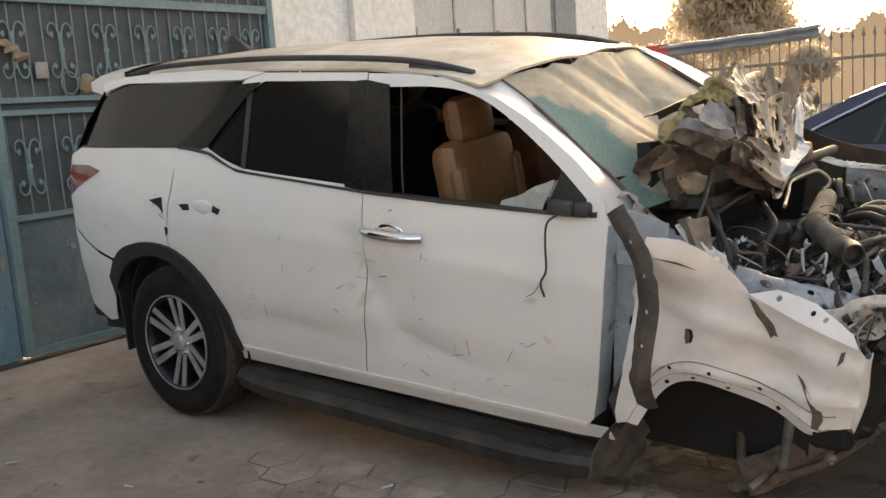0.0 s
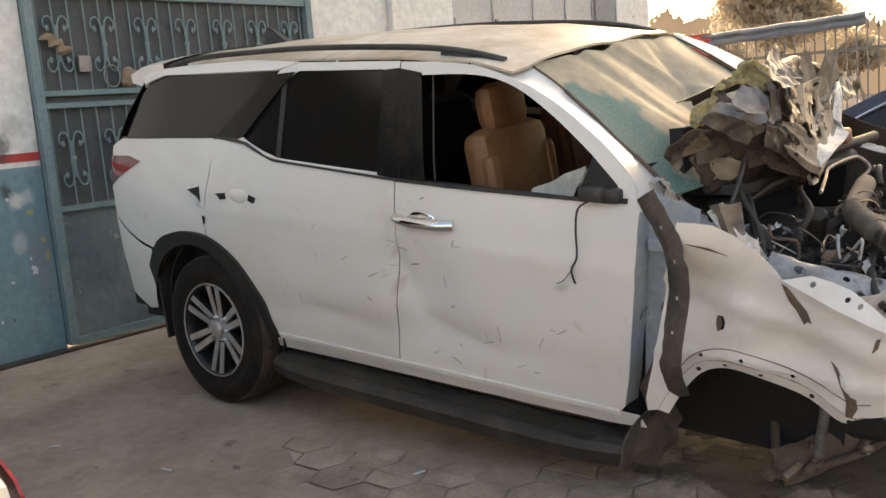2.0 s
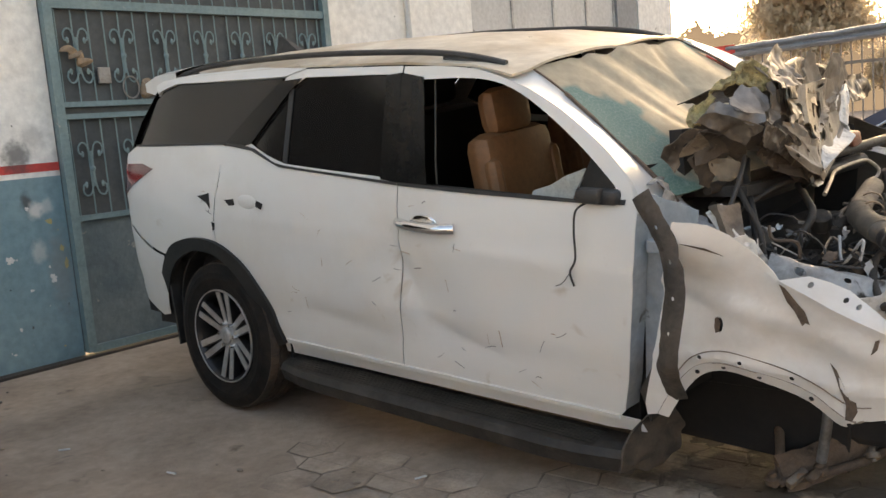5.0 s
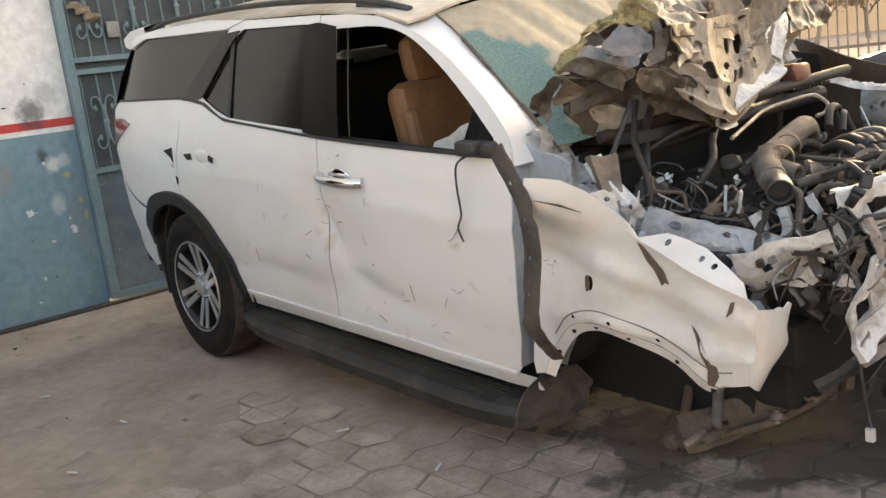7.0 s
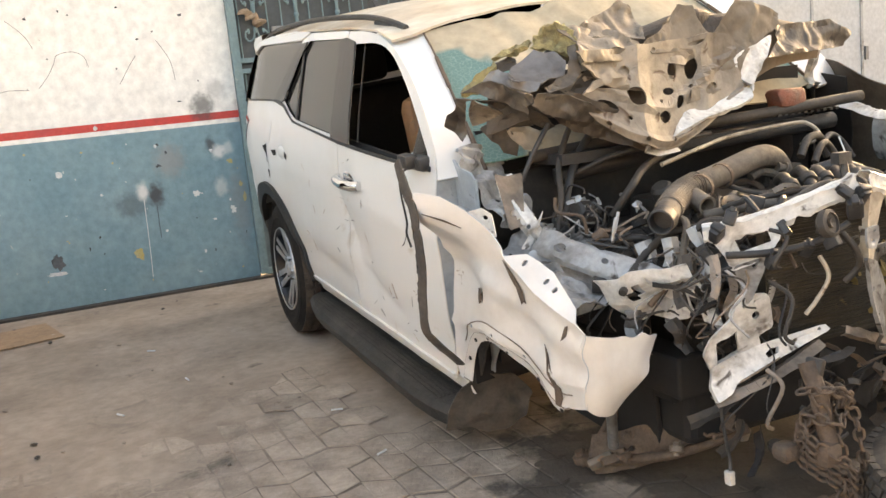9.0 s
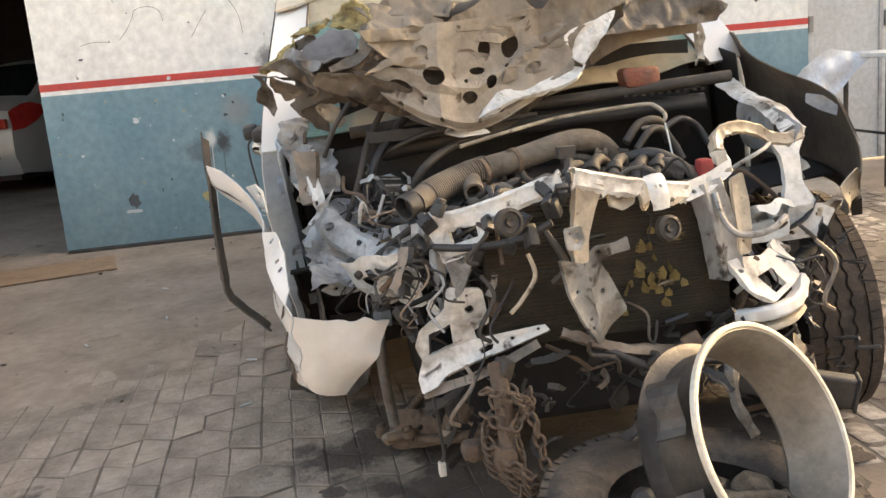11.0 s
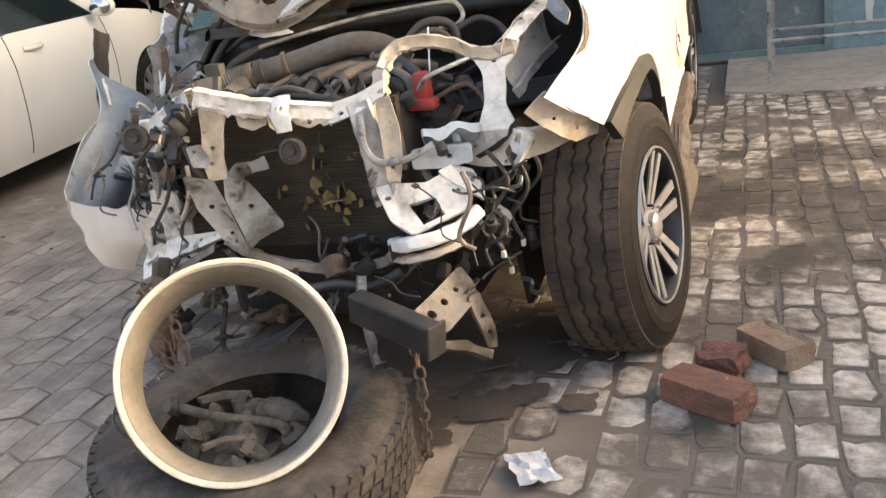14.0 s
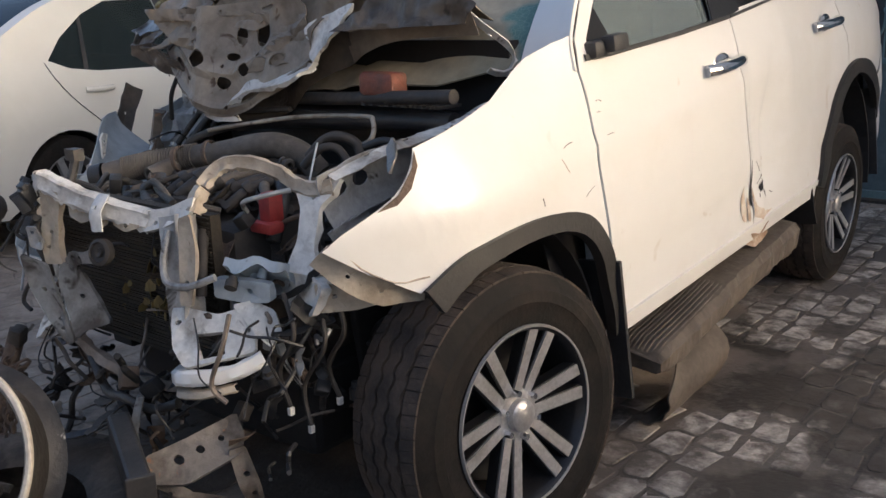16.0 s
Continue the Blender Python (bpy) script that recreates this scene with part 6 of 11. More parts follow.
# support leg: an open channel with one side folded out
LEG = [(-0.075, -0.038), (-0.006, -0.034), (0.0, -0.028), (-0.010, -0.010), (-0.010, 0.012), (0.0, 0.026), (-0.006, 0.032), (-0.060, 0.036)]
channel("support_leg", [(3.368, 0.285, 0.905), (3.380, 0.302, 0.840), (3.388, 0.316, 0.775), (3.395, 0.325, 0.705), (3.40, 0.335, 0.640)], (1, 0.15, 0.1), LEG, M_GREY, "grey folded support leg", seed=2.0)
# cream against the grey leg: skylight on this flange is put into the colour
pressed("leg_flange", [(3.372, 0.335, 0.905), (3.366, 0.372, 0.918), (3.368, 0.388, 0.84), (3.382, 0.390, 0.76), (3.388, 0.378, 0.70), (3.396, 0.345, 0.70), (3.388, 0.342, 0.80)], [((3.384, 0.362, 0.755), 0.006), ((3.382, 0.360, 0.735), 0.005)], M_CREAMSTEEL, "folded leg flange, its lit side in cream", 0.012, crumple=0.004)
pressed("support_plate", [(3.392, 0.305, 0.685), (3.380, 0.355, 0.690), (3.350, 0.43, 0.680), (3.322, 0.475, 0.70), (3.310, 0.515, 0.668), (3.345, 0.546, 0.612), (3.400, 0.495, 0.600), (3.455, 0.415, 0.578), (3.440, 0.355, 0.610)], [[(3.395, 0.392, 0.636), (3.362, 0.452, 0.645), (3.385, 0.484, 0.604), (3.425, 0.437, 0.594)], ((3.40, 0.34, 0.655), 0.009), ((3.335, 0.51, 0.655), 0.007)], M_PAINT_BARE, "white steel plate with square opening", 0.02, crumple=0.006, seed=1.0, face=(0.8, 0.3, 0.5))
RIM = [(3.335, 0.46, 0.705), (3.305, 0.50, 0.72), (3.285, 0.545, 0.70), (3.295, 0.575, 0.655), (3.325, 0.575, 0.62), (3.335, 0.535, 0.65)]
pressed("torn_rim", RIM, [], M_PAINT_BARE, "torn crinkled white sheet", 0.015, 0.008, 0.03, 8.0, 0.012, face=(0.7, 0.6, 0.3))
BAND = [(-0.030, 0.016), (-0.004, 0.018), (0.004, 0.012), (0.006, -0.010), (0.0, -0.018), (-0.02, -0.020)]
channel("lower_band", [(3.405, 0.325, 0.530), (3.455, 0.375, 0.545), (3.468, 0.420, 0.556), (3.445, 0.475, 0.562), (3.395, 0.530, 0.574), (3.340, 0.566, 0.600)], (1, 0.5, 0.2), BAND, M_PAINT, "white bent lower band", seed=3.0)
channel("lower_band", [(3.400, 0.330, 0.492), (3.450, 0.380, 0.505), (3.462, 0.425, 0.514), (3.442, 0.478, 0.522), (3.398, 0.528, 0.535)], (1, 0.5, 0.2), [(x, y * 0.6) for x, y in BAND], M_CREAMSTEEL, "brown-stained lower band", seed=4.0)
# centre bracket: post, holed gusset, folded lower channel and small arm
pressed("centre_post", [(3.458, -0.118, 0.955), (3.455, -0.040, 0.940), (3.448, -0.068, 0.875), (3.446, -0.088, 0.800), (3.438, -0.090, 0.745), (3.468, -0.130, 0.745), (3.475, -0.134, 0.805), (3.462, -0.124, 0.875)], [((3.458, -0.105, 0.83), 0.007), ((3.462, -0.115, 0.79), 0.006)], M_CREAMSTEEL, "tan bent centre post", 0.026, crumple=0.004)
pressed("gusset", [(3.492, -0.162, 0.846), (3.488, -0.118, 0.850), (3.480, -0.104, 0.812), (3.478, -0.118, 0.785), (3.492, -0.155, 0.792)], [((3.487, -0.145, 0.83), 0.005), ((3.485, -0.128, 0.835), 0.005), ((3.483, -0.125, 0.808), 0.006)], M_GREY, "grey gusset with bolt holes", 0.008)
pressed("centre_bracket", [(3.508, -0.182, 0.775), (3.476, -0.112, 0.750), (3.470, -0.095, 0.69), (3.462, -0.078, 0.612), (3.452, -0.060, 0.540), (3.462, -0.080, 0.530), (3.485, -0.120, 0.595), (3.503, -0.160, 0.678)], [((3.482, -0.13, 0.68), 0.008), ((3.468, -0.095, 0.60), 0.006), ((3.465, -0.09, 0.575), 0.006)], M_GREYDIRT, "grey centre bracket bent aside", 0.012, crumple=0.004)
pressed("bracket_face", [(3.444, -0.100, 0.752), (3.420, -0.050, 0.735), (3.410, -0.018, 0.682), (3.395, 0.028, 0.592), (3.430, -0.035, 0.568), (3.450, -0.060, 0.545), (3.452, -0.078, 0.61), (3.456, -0.102, 0.69)], [((3.428, -0.045, 0.66), 0.008)], M_GREYDIRT, "grey bracket face", 0.018, crumple=0.004)
pressed("bracket_arm", [(3.434, -0.098, 0.750), (3.434, -0.066, 0.780), (3.430, -0.010, 0.784), (3.428, 0.022, 0.796), (3.424, 0.030, 0.760), (3.427, -0.012, 0.754), (3.428, -0.046, 0.745), (3.425, -0.058, 0.722)], [((3.431, -0.058, 0.765), 0.008), ((3.429, -0.03, 0.768), 0.005)], M_GREYDIRT, "small grey steel arm", 0.008, crumple=0.003)
# right end: open frame, tow plate and lower crossbar
pressed("end_frame", [(3.245, -0.480, 0.868), (3.352, -0.338, 0.892), (3.370, -0.335, 0.838), (3.354, -0.362, 0.792), (3.328, -0.400, 0.768), (3.296, -0.440, 0.752), (3.284, -0.452, 0.793), (3.255, -0.474, 0.842)], [[(3.287, -0.424, 0.846), (3.345, -0.356, 0.856), (3.356, -0.354, 0.828), (3.305, -0.415, 0.802)]], M_PAINT_BARE, "white open end frame of the support", 0.02, crumple=0.004)
pressed("frame_leg", [(3.298, -0.438, 0.765), (3.352, -0.362, 0.792), (3.345, -0.376, 0.745), (3.328, -0.402, 0.675), (3.322, -0.418, 0.66), (3.318, -0.425, 0.70)], [((3.332, -0.395, 0.765), 0.006)], M_GREYDIRT, "grey torn frame leg", 0.014, crumple=0.008)
pressed("tow_plate", [(3.316, -0.440, 0.690), (3.332, -0.350, 0.682), (3.328, -0.334, 0.585), (3.318, -0.378, 0.566), (3.314, -0.366, 0.530), (3.284, -0.515, 0.484), (3.282, -0.535, 0.53), (3.289, -0.520, 0.575), (3.306, -0.452, 0.628)], [[(3.292, -0.497, 0.561), (3.306, -0.438, 0.587), (3.302, -0.433, 0.529), (3.287, -0.498, 0.504)], ((3.320, -0.385, 0.625), 0.013), ((3.316, -0.42, 0.655), 0.006), ((3.322, -0.39, 0.665), 0.004)], M_PAINT_BARE, "white steel tow plate with square opening", 0.014, crumple=0.004, seed=5.0)
pressed("lower_bar", [(3.288, -0.516, 0.500), (3.322, -0.368, 0.545), (3.372, -0.196, 0.576), (3.382, -0.184, 0.560), (3.364, -0.282, 0.524), (3.340, -0.40, 0.480), (3.330, -0.466, 0.455), (3.336, -0.490, 0.430), (3.330, -0.532, 0.412), (3.306, -0.536, 0.450)], [[(3.338, -0.372, 0.520), (3.340, -0.350, 0.534), (3.348, -0.333, 0.536), (3.350, -0.338, 0.520), (3.344, -0.366, 0.508)], ((3.362, -0.285, 0.548), 0.006), ((3.372, -0.215, 0.566), 0.005)], M_PAINT_BARE, "white lower crossbar with oval hole", 0.03, crumple=0.003, seed=7.0)
bent_plate("bar_underside", [(3.30, -0.525, 0.415), (3.335, -0.43, 0.445), (3.365, -0.32, 0.490), (3.375, -0.22, 0.535)], (-1, 0.3, 0.3), 0.05, [], 0.012, M_DUSTY, "dirty folded underside of the crossbar", crumple=0.008)
channel("lower_tie", [(3.41, -0.16, 0.560), (3.43, -0.08, 0.528), (3.425, 0.03, 0.490), (3.415, 0.16, 0.470), (3.405, 0.30, 0.486), (3.395, 0.36, 0.53)], (1, 0, 0.3), [(-0.02, 0.014), (0.0, 0.012), (0.002, -0.012), (-0.02, -0.016)], M_DUSTY, "brown bent lower tie", wob=0.010)
# crumpled plates inside the right fender
pressed("inner_bracket", [(2.790, -0.800, 0.745), (2.772, -0.765, 0.800), (2.831, -0.690, 0.790), (2.845, -0.612, 0.778), (2.862, -0.632, 0.725), (2.83, -0.72, 0.732)], [((2.825, -0.69, 0.765), 0.008)], M_PRIMER, "pale blue torn inner bracket", 0.02, crumple=0.014, seed=1.0)
pressed("inner_bracket", [(2.870, -0.765, 0.618), (2.872, -0.700, 0.650), (2.890, -0.600, 0.705), (2.906, -0.510, 0.745), (2.945, -0.495, 0.690), (2.930, -0.600, 0.625), (2.890, -0.725, 0.600)], [((2.885, -0.72, 0.625), 0.008), ((2.895, -0.66, 0.655), 0.006), ((2.91, -0.57, 0.69), 0.007)], M_PAINT_BARE, "white torn prong with bolt holes", 0.02, crumple=0.012, seed=2.0)
pressed("metal_sliver", [(2.745, -0.780, 0.805), (2.735, -0.72, 0.865), (2.726, -0.680, 0.912), (2.742, -0.715, 0.845), (2.752, -0.755, 0.80)], [], M_PAINT_BARE, "bright torn metal sliver", 0.004, crumple=0.006)
for k, (x, y, z, L, w, dy, mt) in enumerate(((3.02, -0.52, 0.82, 0.17, 0.055, 0.02, M_GREY), (3.08, -0.47, 0.83, 0.19, 0.05, -0.02, M_GREY), (3.14, -0.44, 0.86, 0.16, 0.035, 0.03, M_PRIMER), (3.20, -0.50, 0.80, 0.14, 0.04, -0.03, M_DUSTBLACK), (2.98, -0.58, 0.74, 0.13, 0.05, 0.03, M_DUSTY), (3.12, -0.53, 0.70, 0.15, 0.04, 0.02, M_STEEL), (3.22, -0.45, 0.78, 0.20, 0.03, 0.01, M_GREY), (3.26, -0.40, 0.74, 0.15, 0.035, -0.02, M_DUSTY), (3.06, -0.60, 0.66, 0.12, 0.06, 0.0, M_STEEL), (3.18, -0.56, 0.62, 0.10, 0.05, 0.03, M_DUSTBLACK))):
    bent_plate("folded_strip", [(x, y, z), (x + 0.02, y + dy * 0.4, z - L * 0.35), (x - 0.005, y + dy, z - L * 0.7), (x + 0.02, y + dy * 1.4, z - L)], (0.2 + 0.1 * math.sin(k), 1, 0.1), w, [(0.3, 0.1, 0.006), (0.75, 0.0, 0.005)] if k % 2 else [(0.5, 0, 0.007)], 0.014, mt, "", 0.006, 0.0025, 0.8, 0.014, k * 2.7)
# black clamps and plugs hanging over the end of the bar
for k, (x, y, z, r) in enumerate(((3.47, -0.16, 0.93, 0.018), (3.475, -0.185, 0.90, 0.02), (3.46, -0.20, 0.945, 0.014), (3.43, -0.25, 0.86, 0.016), (3.44, -0.235, 0.825, 0.02), (3.40, -0.28, 0.80, 0.016), (3.38, -0.33, 0.86, 0.014), (3.36, -0.36, 0.78, 0.018), (3.30, -0.44, 0.90, 0.016), (3.28, -0.47, 0.86, 0.02), (3.26, -0.49, 0.80, 0.018))):
    bm = bmesh.new()
    m = Matrix.Translation((x, y, z)) @ pose(0, 0, 0, 40 * math.sin(k * 2.3), 35 * math.cos(k * 1.7), 50 * k)
    box(bm, -r, r, -r * 0.7, r * 0.7, -r * 1.3, r * 1.3, m=m, bevel=r * 0.25)
    box(bm, -r * 0.5, r * 0.5, -r * 0.9, r * 0.9, r * 0.9, r * 1.8, m=m, bevel=r * 0.2)
    wp("wire_connector", bm, M_BLACK, "black plastic wire connector", smooth=True)
hose("wire", [(3.44, -0.20, 0.84), (3.46, -0.17, 0.79), (3.45, -0.15, 0.74), (3.43, -0.18, 0.70)], 0.009, M_DUSTBLACK, "black loom")
hose("wire", [(3.40, -0.235, 0.775), (3.42, -0.225, 0.72), (3.41, -0.26, 0.66), (3.40, -0.29, 0.625)], 0.006, M_CREAMSTEEL, "pale loose cable")
hose("wire", [(3.30, -0.46, 0.80), (3.36, -0.36, 0.80), (3.42, -0.26, 0.82), (3.45, -0.18, 0.86)], 0.010, M_BLACK, "black loom along the bar")
M_PIPE = mat("dusty grey rubber pipe", (0.085, 0.072, 0.060), 0.8, 0.0, (0.19, 0.16, 0.13), 6, 0.42, 0.70, bump=0.25, bscale=40, fine=0.6)
hose("intake_pipe", [(3.06, -0.47, 0.885), (2.99, -0.39, 0.908), (2.91, -0.27, 0.932), (2.875, -0.12, 0.955), (2.86, 0.02, 0.985), (2.845, 0.10, 0.990), (2.82, 0.17, 0.965), (2.80, 0.22, 0.91)], 0.037, M_PIPE, "big dusty corrugated intake pipe", (0.10, 0.34), 16, 8)
bm = bmesh.new()
m = Matrix.Translation((3.079, -0.498, 0.878)) @ (Vector((0.55, -0.8, -0.2)).to_track_quat("Z", "Y").to_matrix().to_4x4())
lathe(bm, [(0.0, -0.022), (0.030, -0.022), (0.032, 0.010), (0.035, 0.013), (0.039, 0.010), (0.040, -0.03)], 24, "z", m)
wp("pipe_mouth", bm, M_BLACK, "open mouth of the intake pipe", smooth=True)
for s in (0.36, 0.62):
    P = Vector((2.99, -0.39, 0.908)).lerp(Vector((2.86, 0.02, 0.985)), s)
    bm = bmesh.new()
    lathe(bm, [(0.038, -0.008), (0.0415, -0.006), (0.0415, 0.006), (0.038, 0.008)], 20, "z", Matrix.Translation(P) @ Vector((-0.13, 0.41, 0.07)).to_track_quat("Z", "Y").to_matrix().to_4x4())
    wp("hose_clamp", bm, M_RUSTY, "steel hose clamp", smooth=True)
# alternator-like can and neighbours
bm = bmesh.new()
m = Matrix.Translation((2.65, -0.52, 0.865)) @ Vector((0.55, -0.8, 0.15)).to_track_quat("Z", "Y").to_matrix().to_4x4()
lathe(bm, [(0.0, 0.05), (0.045, 0.05), (0.055, 0.04), (0.055, -0.05), (0.045, -0.06), (0.0, -0.06)], 24, "z", m)
alt = wp("alternator", bm, M_BLACK, "black alternator", smooth=True)
for k in range(12):
    a = k * math.pi / 6
    bm = bmesh.new()
    box(bm, 0.05 * math.cos(a) - 0.006, 0.05 * math.cos(a) + 0.006, 0.05 * math.sin(a) - 0.006, 0.05 * math.sin(a) + 0.006, -0.045, 0.035, m=m)
    wp("cooling_fin", bm, M_GREY, parent=alt)
pressed("strut_mount", [(2.645, -0.800, 1.035), (2.668, -0.770, 1.025), (2.690, -0.725, 1.030), (2.705, -0.735, 0.95), (2.715, -0.745, 0.87), (2.700, -0.790, 0.86), (2.675, -0.795, 0.95)], [((2.692, -0.765, 0.91), 0.012)], M_DUSTY, "dusty brown strut bracket", 0.04, crumple=0.008, face=(0.7, -0.6, 0.1))
pressed("fender_tab", [(2.755, -0.955, 0.945), (2.790, -0.925, 0.955), (2.815, -0.905, 0.935), (2.818, -0.895, 0.865), (2.800, -0.915, 0.875), (2.780, -0.935, 0.91)], [((2.795, -0.918, 0.925), 0.009)], M_PAINT_BARE, "white bolt tab behind the fender", 0.008, face=(0.7, -0.6, 0.1))
# broken pipe stubs, brackets and wires strewn over the engine
M_ENGDUST = mat("dust-caked engine metal", (0.17, 0.142, 0.115), 0.85, 0.1, (0.05, 0.041, 0.034), 14, 0.42, 0.62, bump=0.4, bscale=60, fine=0.8)
RE = random.Random(58)
for k in range(46):
    x, y = RE.uniform(2.80, 3.24), RE.uniform(-0.34, 0.30)
    z = 0.885 + 0.05 * sstep((3.05 - x) / 0.2) + RE.uniform(-0.03, 0.025) - 0.03 * sstep((-0.1 - y) / 0.2)
    a, L, r = RE.gauss(1.35, 0.5), RE.uniform(0.04, 0.13), RE.uniform(0.005, 0.014)
    d = Vector((math.cos(a), math.sin(a), RE.uniform(-0.25, 0.25)))
    side = Vector((-d.y, d.x, 0)) * RE.uniform(-0.03, 0.03) + Vector((0, 0, RE.uniform(-0.01, 0.025)))
    c = Vector((x, y, z))
    mt = RE.choice([M_ENGDUST, M_ENGDUST, M_DUSTBLACK, M_PIPE, M_DUSTY])
    if k % 3 == 0:
        bent_plate("engine_bracket", [c - d * L / 2, c + side, c + d * L / 2], (RE.uniform(-0.4, 0.4), 0.2, 1), RE.uniform(0.02, 0.05), [(0.3, 0, 0.005)], 0.008, mt, "", 0.005, 0.002, RE.uniform(0.5, 1), 0.010, k * 1.3, 4)
    elif k % 3 == 1:
        hose("engine_hose", [c - d * L, c - d * L * 0.3 + side, c + d * L * 0.4 + side, c + d * L], r, mt, "", 0, 8, 4)
    else:
        bm = bmesh.new()
        m = Matrix.Translation(c) @ d.to_track_quat("Z", "Y").to_matrix().to_4x4()
        lathe(bm, [(0.0, -L / 3), (r * 1.3, -L / 3), (r * 1.3, -L / 6), (r * 0.9, -L / 6), (r * 0.9, L / 6), (r * 1.5, L / 6), (r * 1.5, L / 3), (r * 0.8, L / 3 + 0.003), (r * 0.7, L / 5)], 12, "z", m)
        wp("pipe_stub", bm, mt, smooth=True)
for k in range(16):
    x, y = RE.uniform(2.66, 3.0), RE.uniform(-0.66, -0.30)
    c = Vector((x, y, 0.80 + RE.uniform(-0.05, 0.07)))
    hose("wire", [c + Vector((RE.uniform(-0.07, 0.07), RE.uniform(-0.07, 0.07), RE.uniform(-0.04, 0.05))) for _ in range(4)], RE.uniform(0.0025, 0.006), RE.choice([M_BLACK, M_DUSTBLACK, M_DUSTY, M_GREY]), "", 0, 6, 5)
# crumpled right apron and battery tray
def crumpled(name, y0, y1, corners, material, label, amp=0.03, freq=9.0, n=16, m2=16, holes=0.0, thick=0.003, seed=0.0):
    """A crumpled sheet between four corners."""
    a, b, c, d = [Vector(p) for p in corners]
    bm = bmesh.new()
    nrm = (b - a).cross(d - a).normalized()
    g = []
    for i in range(n + 1):
        r = []
        for j in range(m2 + 1):
            s, t = i / n, j / m2
            p = a.lerp(b, s).lerp(d.lerp(c, s), t)
            q = p * freq + Vector((seed, seed * 2, 0))
            k = amp * creases(p * freq / 7, seed) + amp * 0.4 * noise.noise(q * 0.45)
            e = 0.02 * noise.noise(q * 1.7) if (i in (0, n) or j in (0, m2)) else 0
            r.append(bm.verts.new(p + nrm * k + (b - a).normalized() * e + (d - a).normalized() * e))
        g.append(r)
    for i in range(n):
        for j in range(m2):
            cc = (g[i][j].co + g[i + 1][j + 1].co) / 2
            if holes and noise.noise(cc * 13 + Vector((seed, 0, 0))) > holes:
                continue
            bm.faces.new((g[i][j], g[i + 1][j], g[i + 1][j + 1], g[i][j + 1]))
    bmesh.ops.delete(bm, geom=[v for v in bm.verts if not v.link_faces], context="VERTS")
    return wp(name, thicken(bm, thick), material, label)


crumpled("apron_wreck", 0, 0, [(2.60, -0.80, 0.78), (3.05, -0.78, 0.66), (3.02, -0.50, 0.70), (2.62, -0.56, 0.86)], M_GREY, "crumpled grey inner apron", 0.045, 15, 30, 24, 0.50, seed=1.0)
crumpled("apron_wreck", 0, 0, [(2.42, -0.84, 1.12), (2.66, -0.80, 0.86), (2.64, -0.66, 0.90), (2.42, -0.66, 1.10)], M_GREY, "crumpled grey cowl side", 0.045, 15, 26, 18, 0.46, seed=4.0)
crumpled("battery_tray", 0, 0, [(2.70, -0.72, 0.72), (3.00, -0.62, 0.68), (2.98, -0.40, 0.72), (2.72, -0.46, 0.78)], M_DUSTBLACK, "crumpled battery tray", 0.03, 14, 22, 18, 0.50, seed=7.0)
crumpled("apron_wreck", 0, 0, [(3.02, -0.70, 0.74), (3.25, -0.55, 0.78), (3.24, -0.44, 0.62), (3.03, -0.58, 0.60)], M_PAINT_BARE, "torn white sheet behind the fender", 0.04, 10, 12, 10, 0.35, seed=9.0)
bent_plate("apron_strip", [(2.78, -0.74, 0.84), (2.90, -0.70, 0.80), (3.00, -0.63, 0.76), (3.10, -0.55, 0.72), (3.16, -0.52, 0.66)], (0.1, 0.6, 0.6), 0.09, [(0.2, 0, 0.02), (0.5, 0.2, 0.012), (0.8, 0, 0.01)], 0.015, M_GREY, "torn grey apron strip", crumple=0.02)
bent_plate("apron_strip", [(2.62, -0.76, 1.02), (2.68, -0.76, 0.94), (2.74, -0.74, 0.86), (2.75, -0.70, 0.80)], (0.6, 0.6, 0.2), 0.06, [(0.3, 0, 0.01), (0.7, 0, 0.008)], 0.012, M_PAINT_BARE, "torn white strip", crumple=0.02)
# cowl, reservoir, rods
hose("cowl_seal", [(2.52, -0.60, 1.06), (2.60, -0.25, 1.09), (2.66, 0.15, 1.11), (2.705, 0.45, 1.128), (2.73, 0.66, 1.14)], 0.020, M_DUSTBLACK, "black rubber cowl seal")
hose("cowl_bar", [(2.50, -0.50, 0.98), (2.58, -0.20, 1.02), (2.62, 0.20, 1.045), (2.65, 0.60, 1.06)], 0.030, M_BLACK, "dark cowl bar")
bm = bmesh.new()
box(bm, 2.40, 2.64, -0.55, 0.62, 1.03, 1.065)
for k in range(10):
    box(bm, 2.60, 2.70, 0.30 + 0.03 * k, 0.315 + 0.03 * k, 1.10, 1.108)
wp("cowl_panel", bm, M_BLACK, "black plastic cowl panel with slots")
# dark panel added where the hollow below the bonnet lies in shade
bm = bmesh.new()
box(bm, 2.40, 2.45, -0.62, 0.64, 1.06, 1.27)
wp("cowl_bulkhead", bm, M_DARK, "dark panel added for the shade under the bonnet")
bm = bmesh.new()
box(bm, 2.64, 2.71, 0.30, 0.43, 1.125, 1.195, bevel=0.012)
for v in bm.verts:
    v.co += Vector((0.01, 0.01, 0.012)) * noise.noise(v.co * 20)
wp("fluid_reservoir", bm, mat("rust-red plastic", (0.21, 0.062, 0.034), 0.6, 0, (0.10, 0.05, 0.036), 18, 0.4, 0.7, bump=0.3), "rust-red broken plastic reservoir", smooth=True)
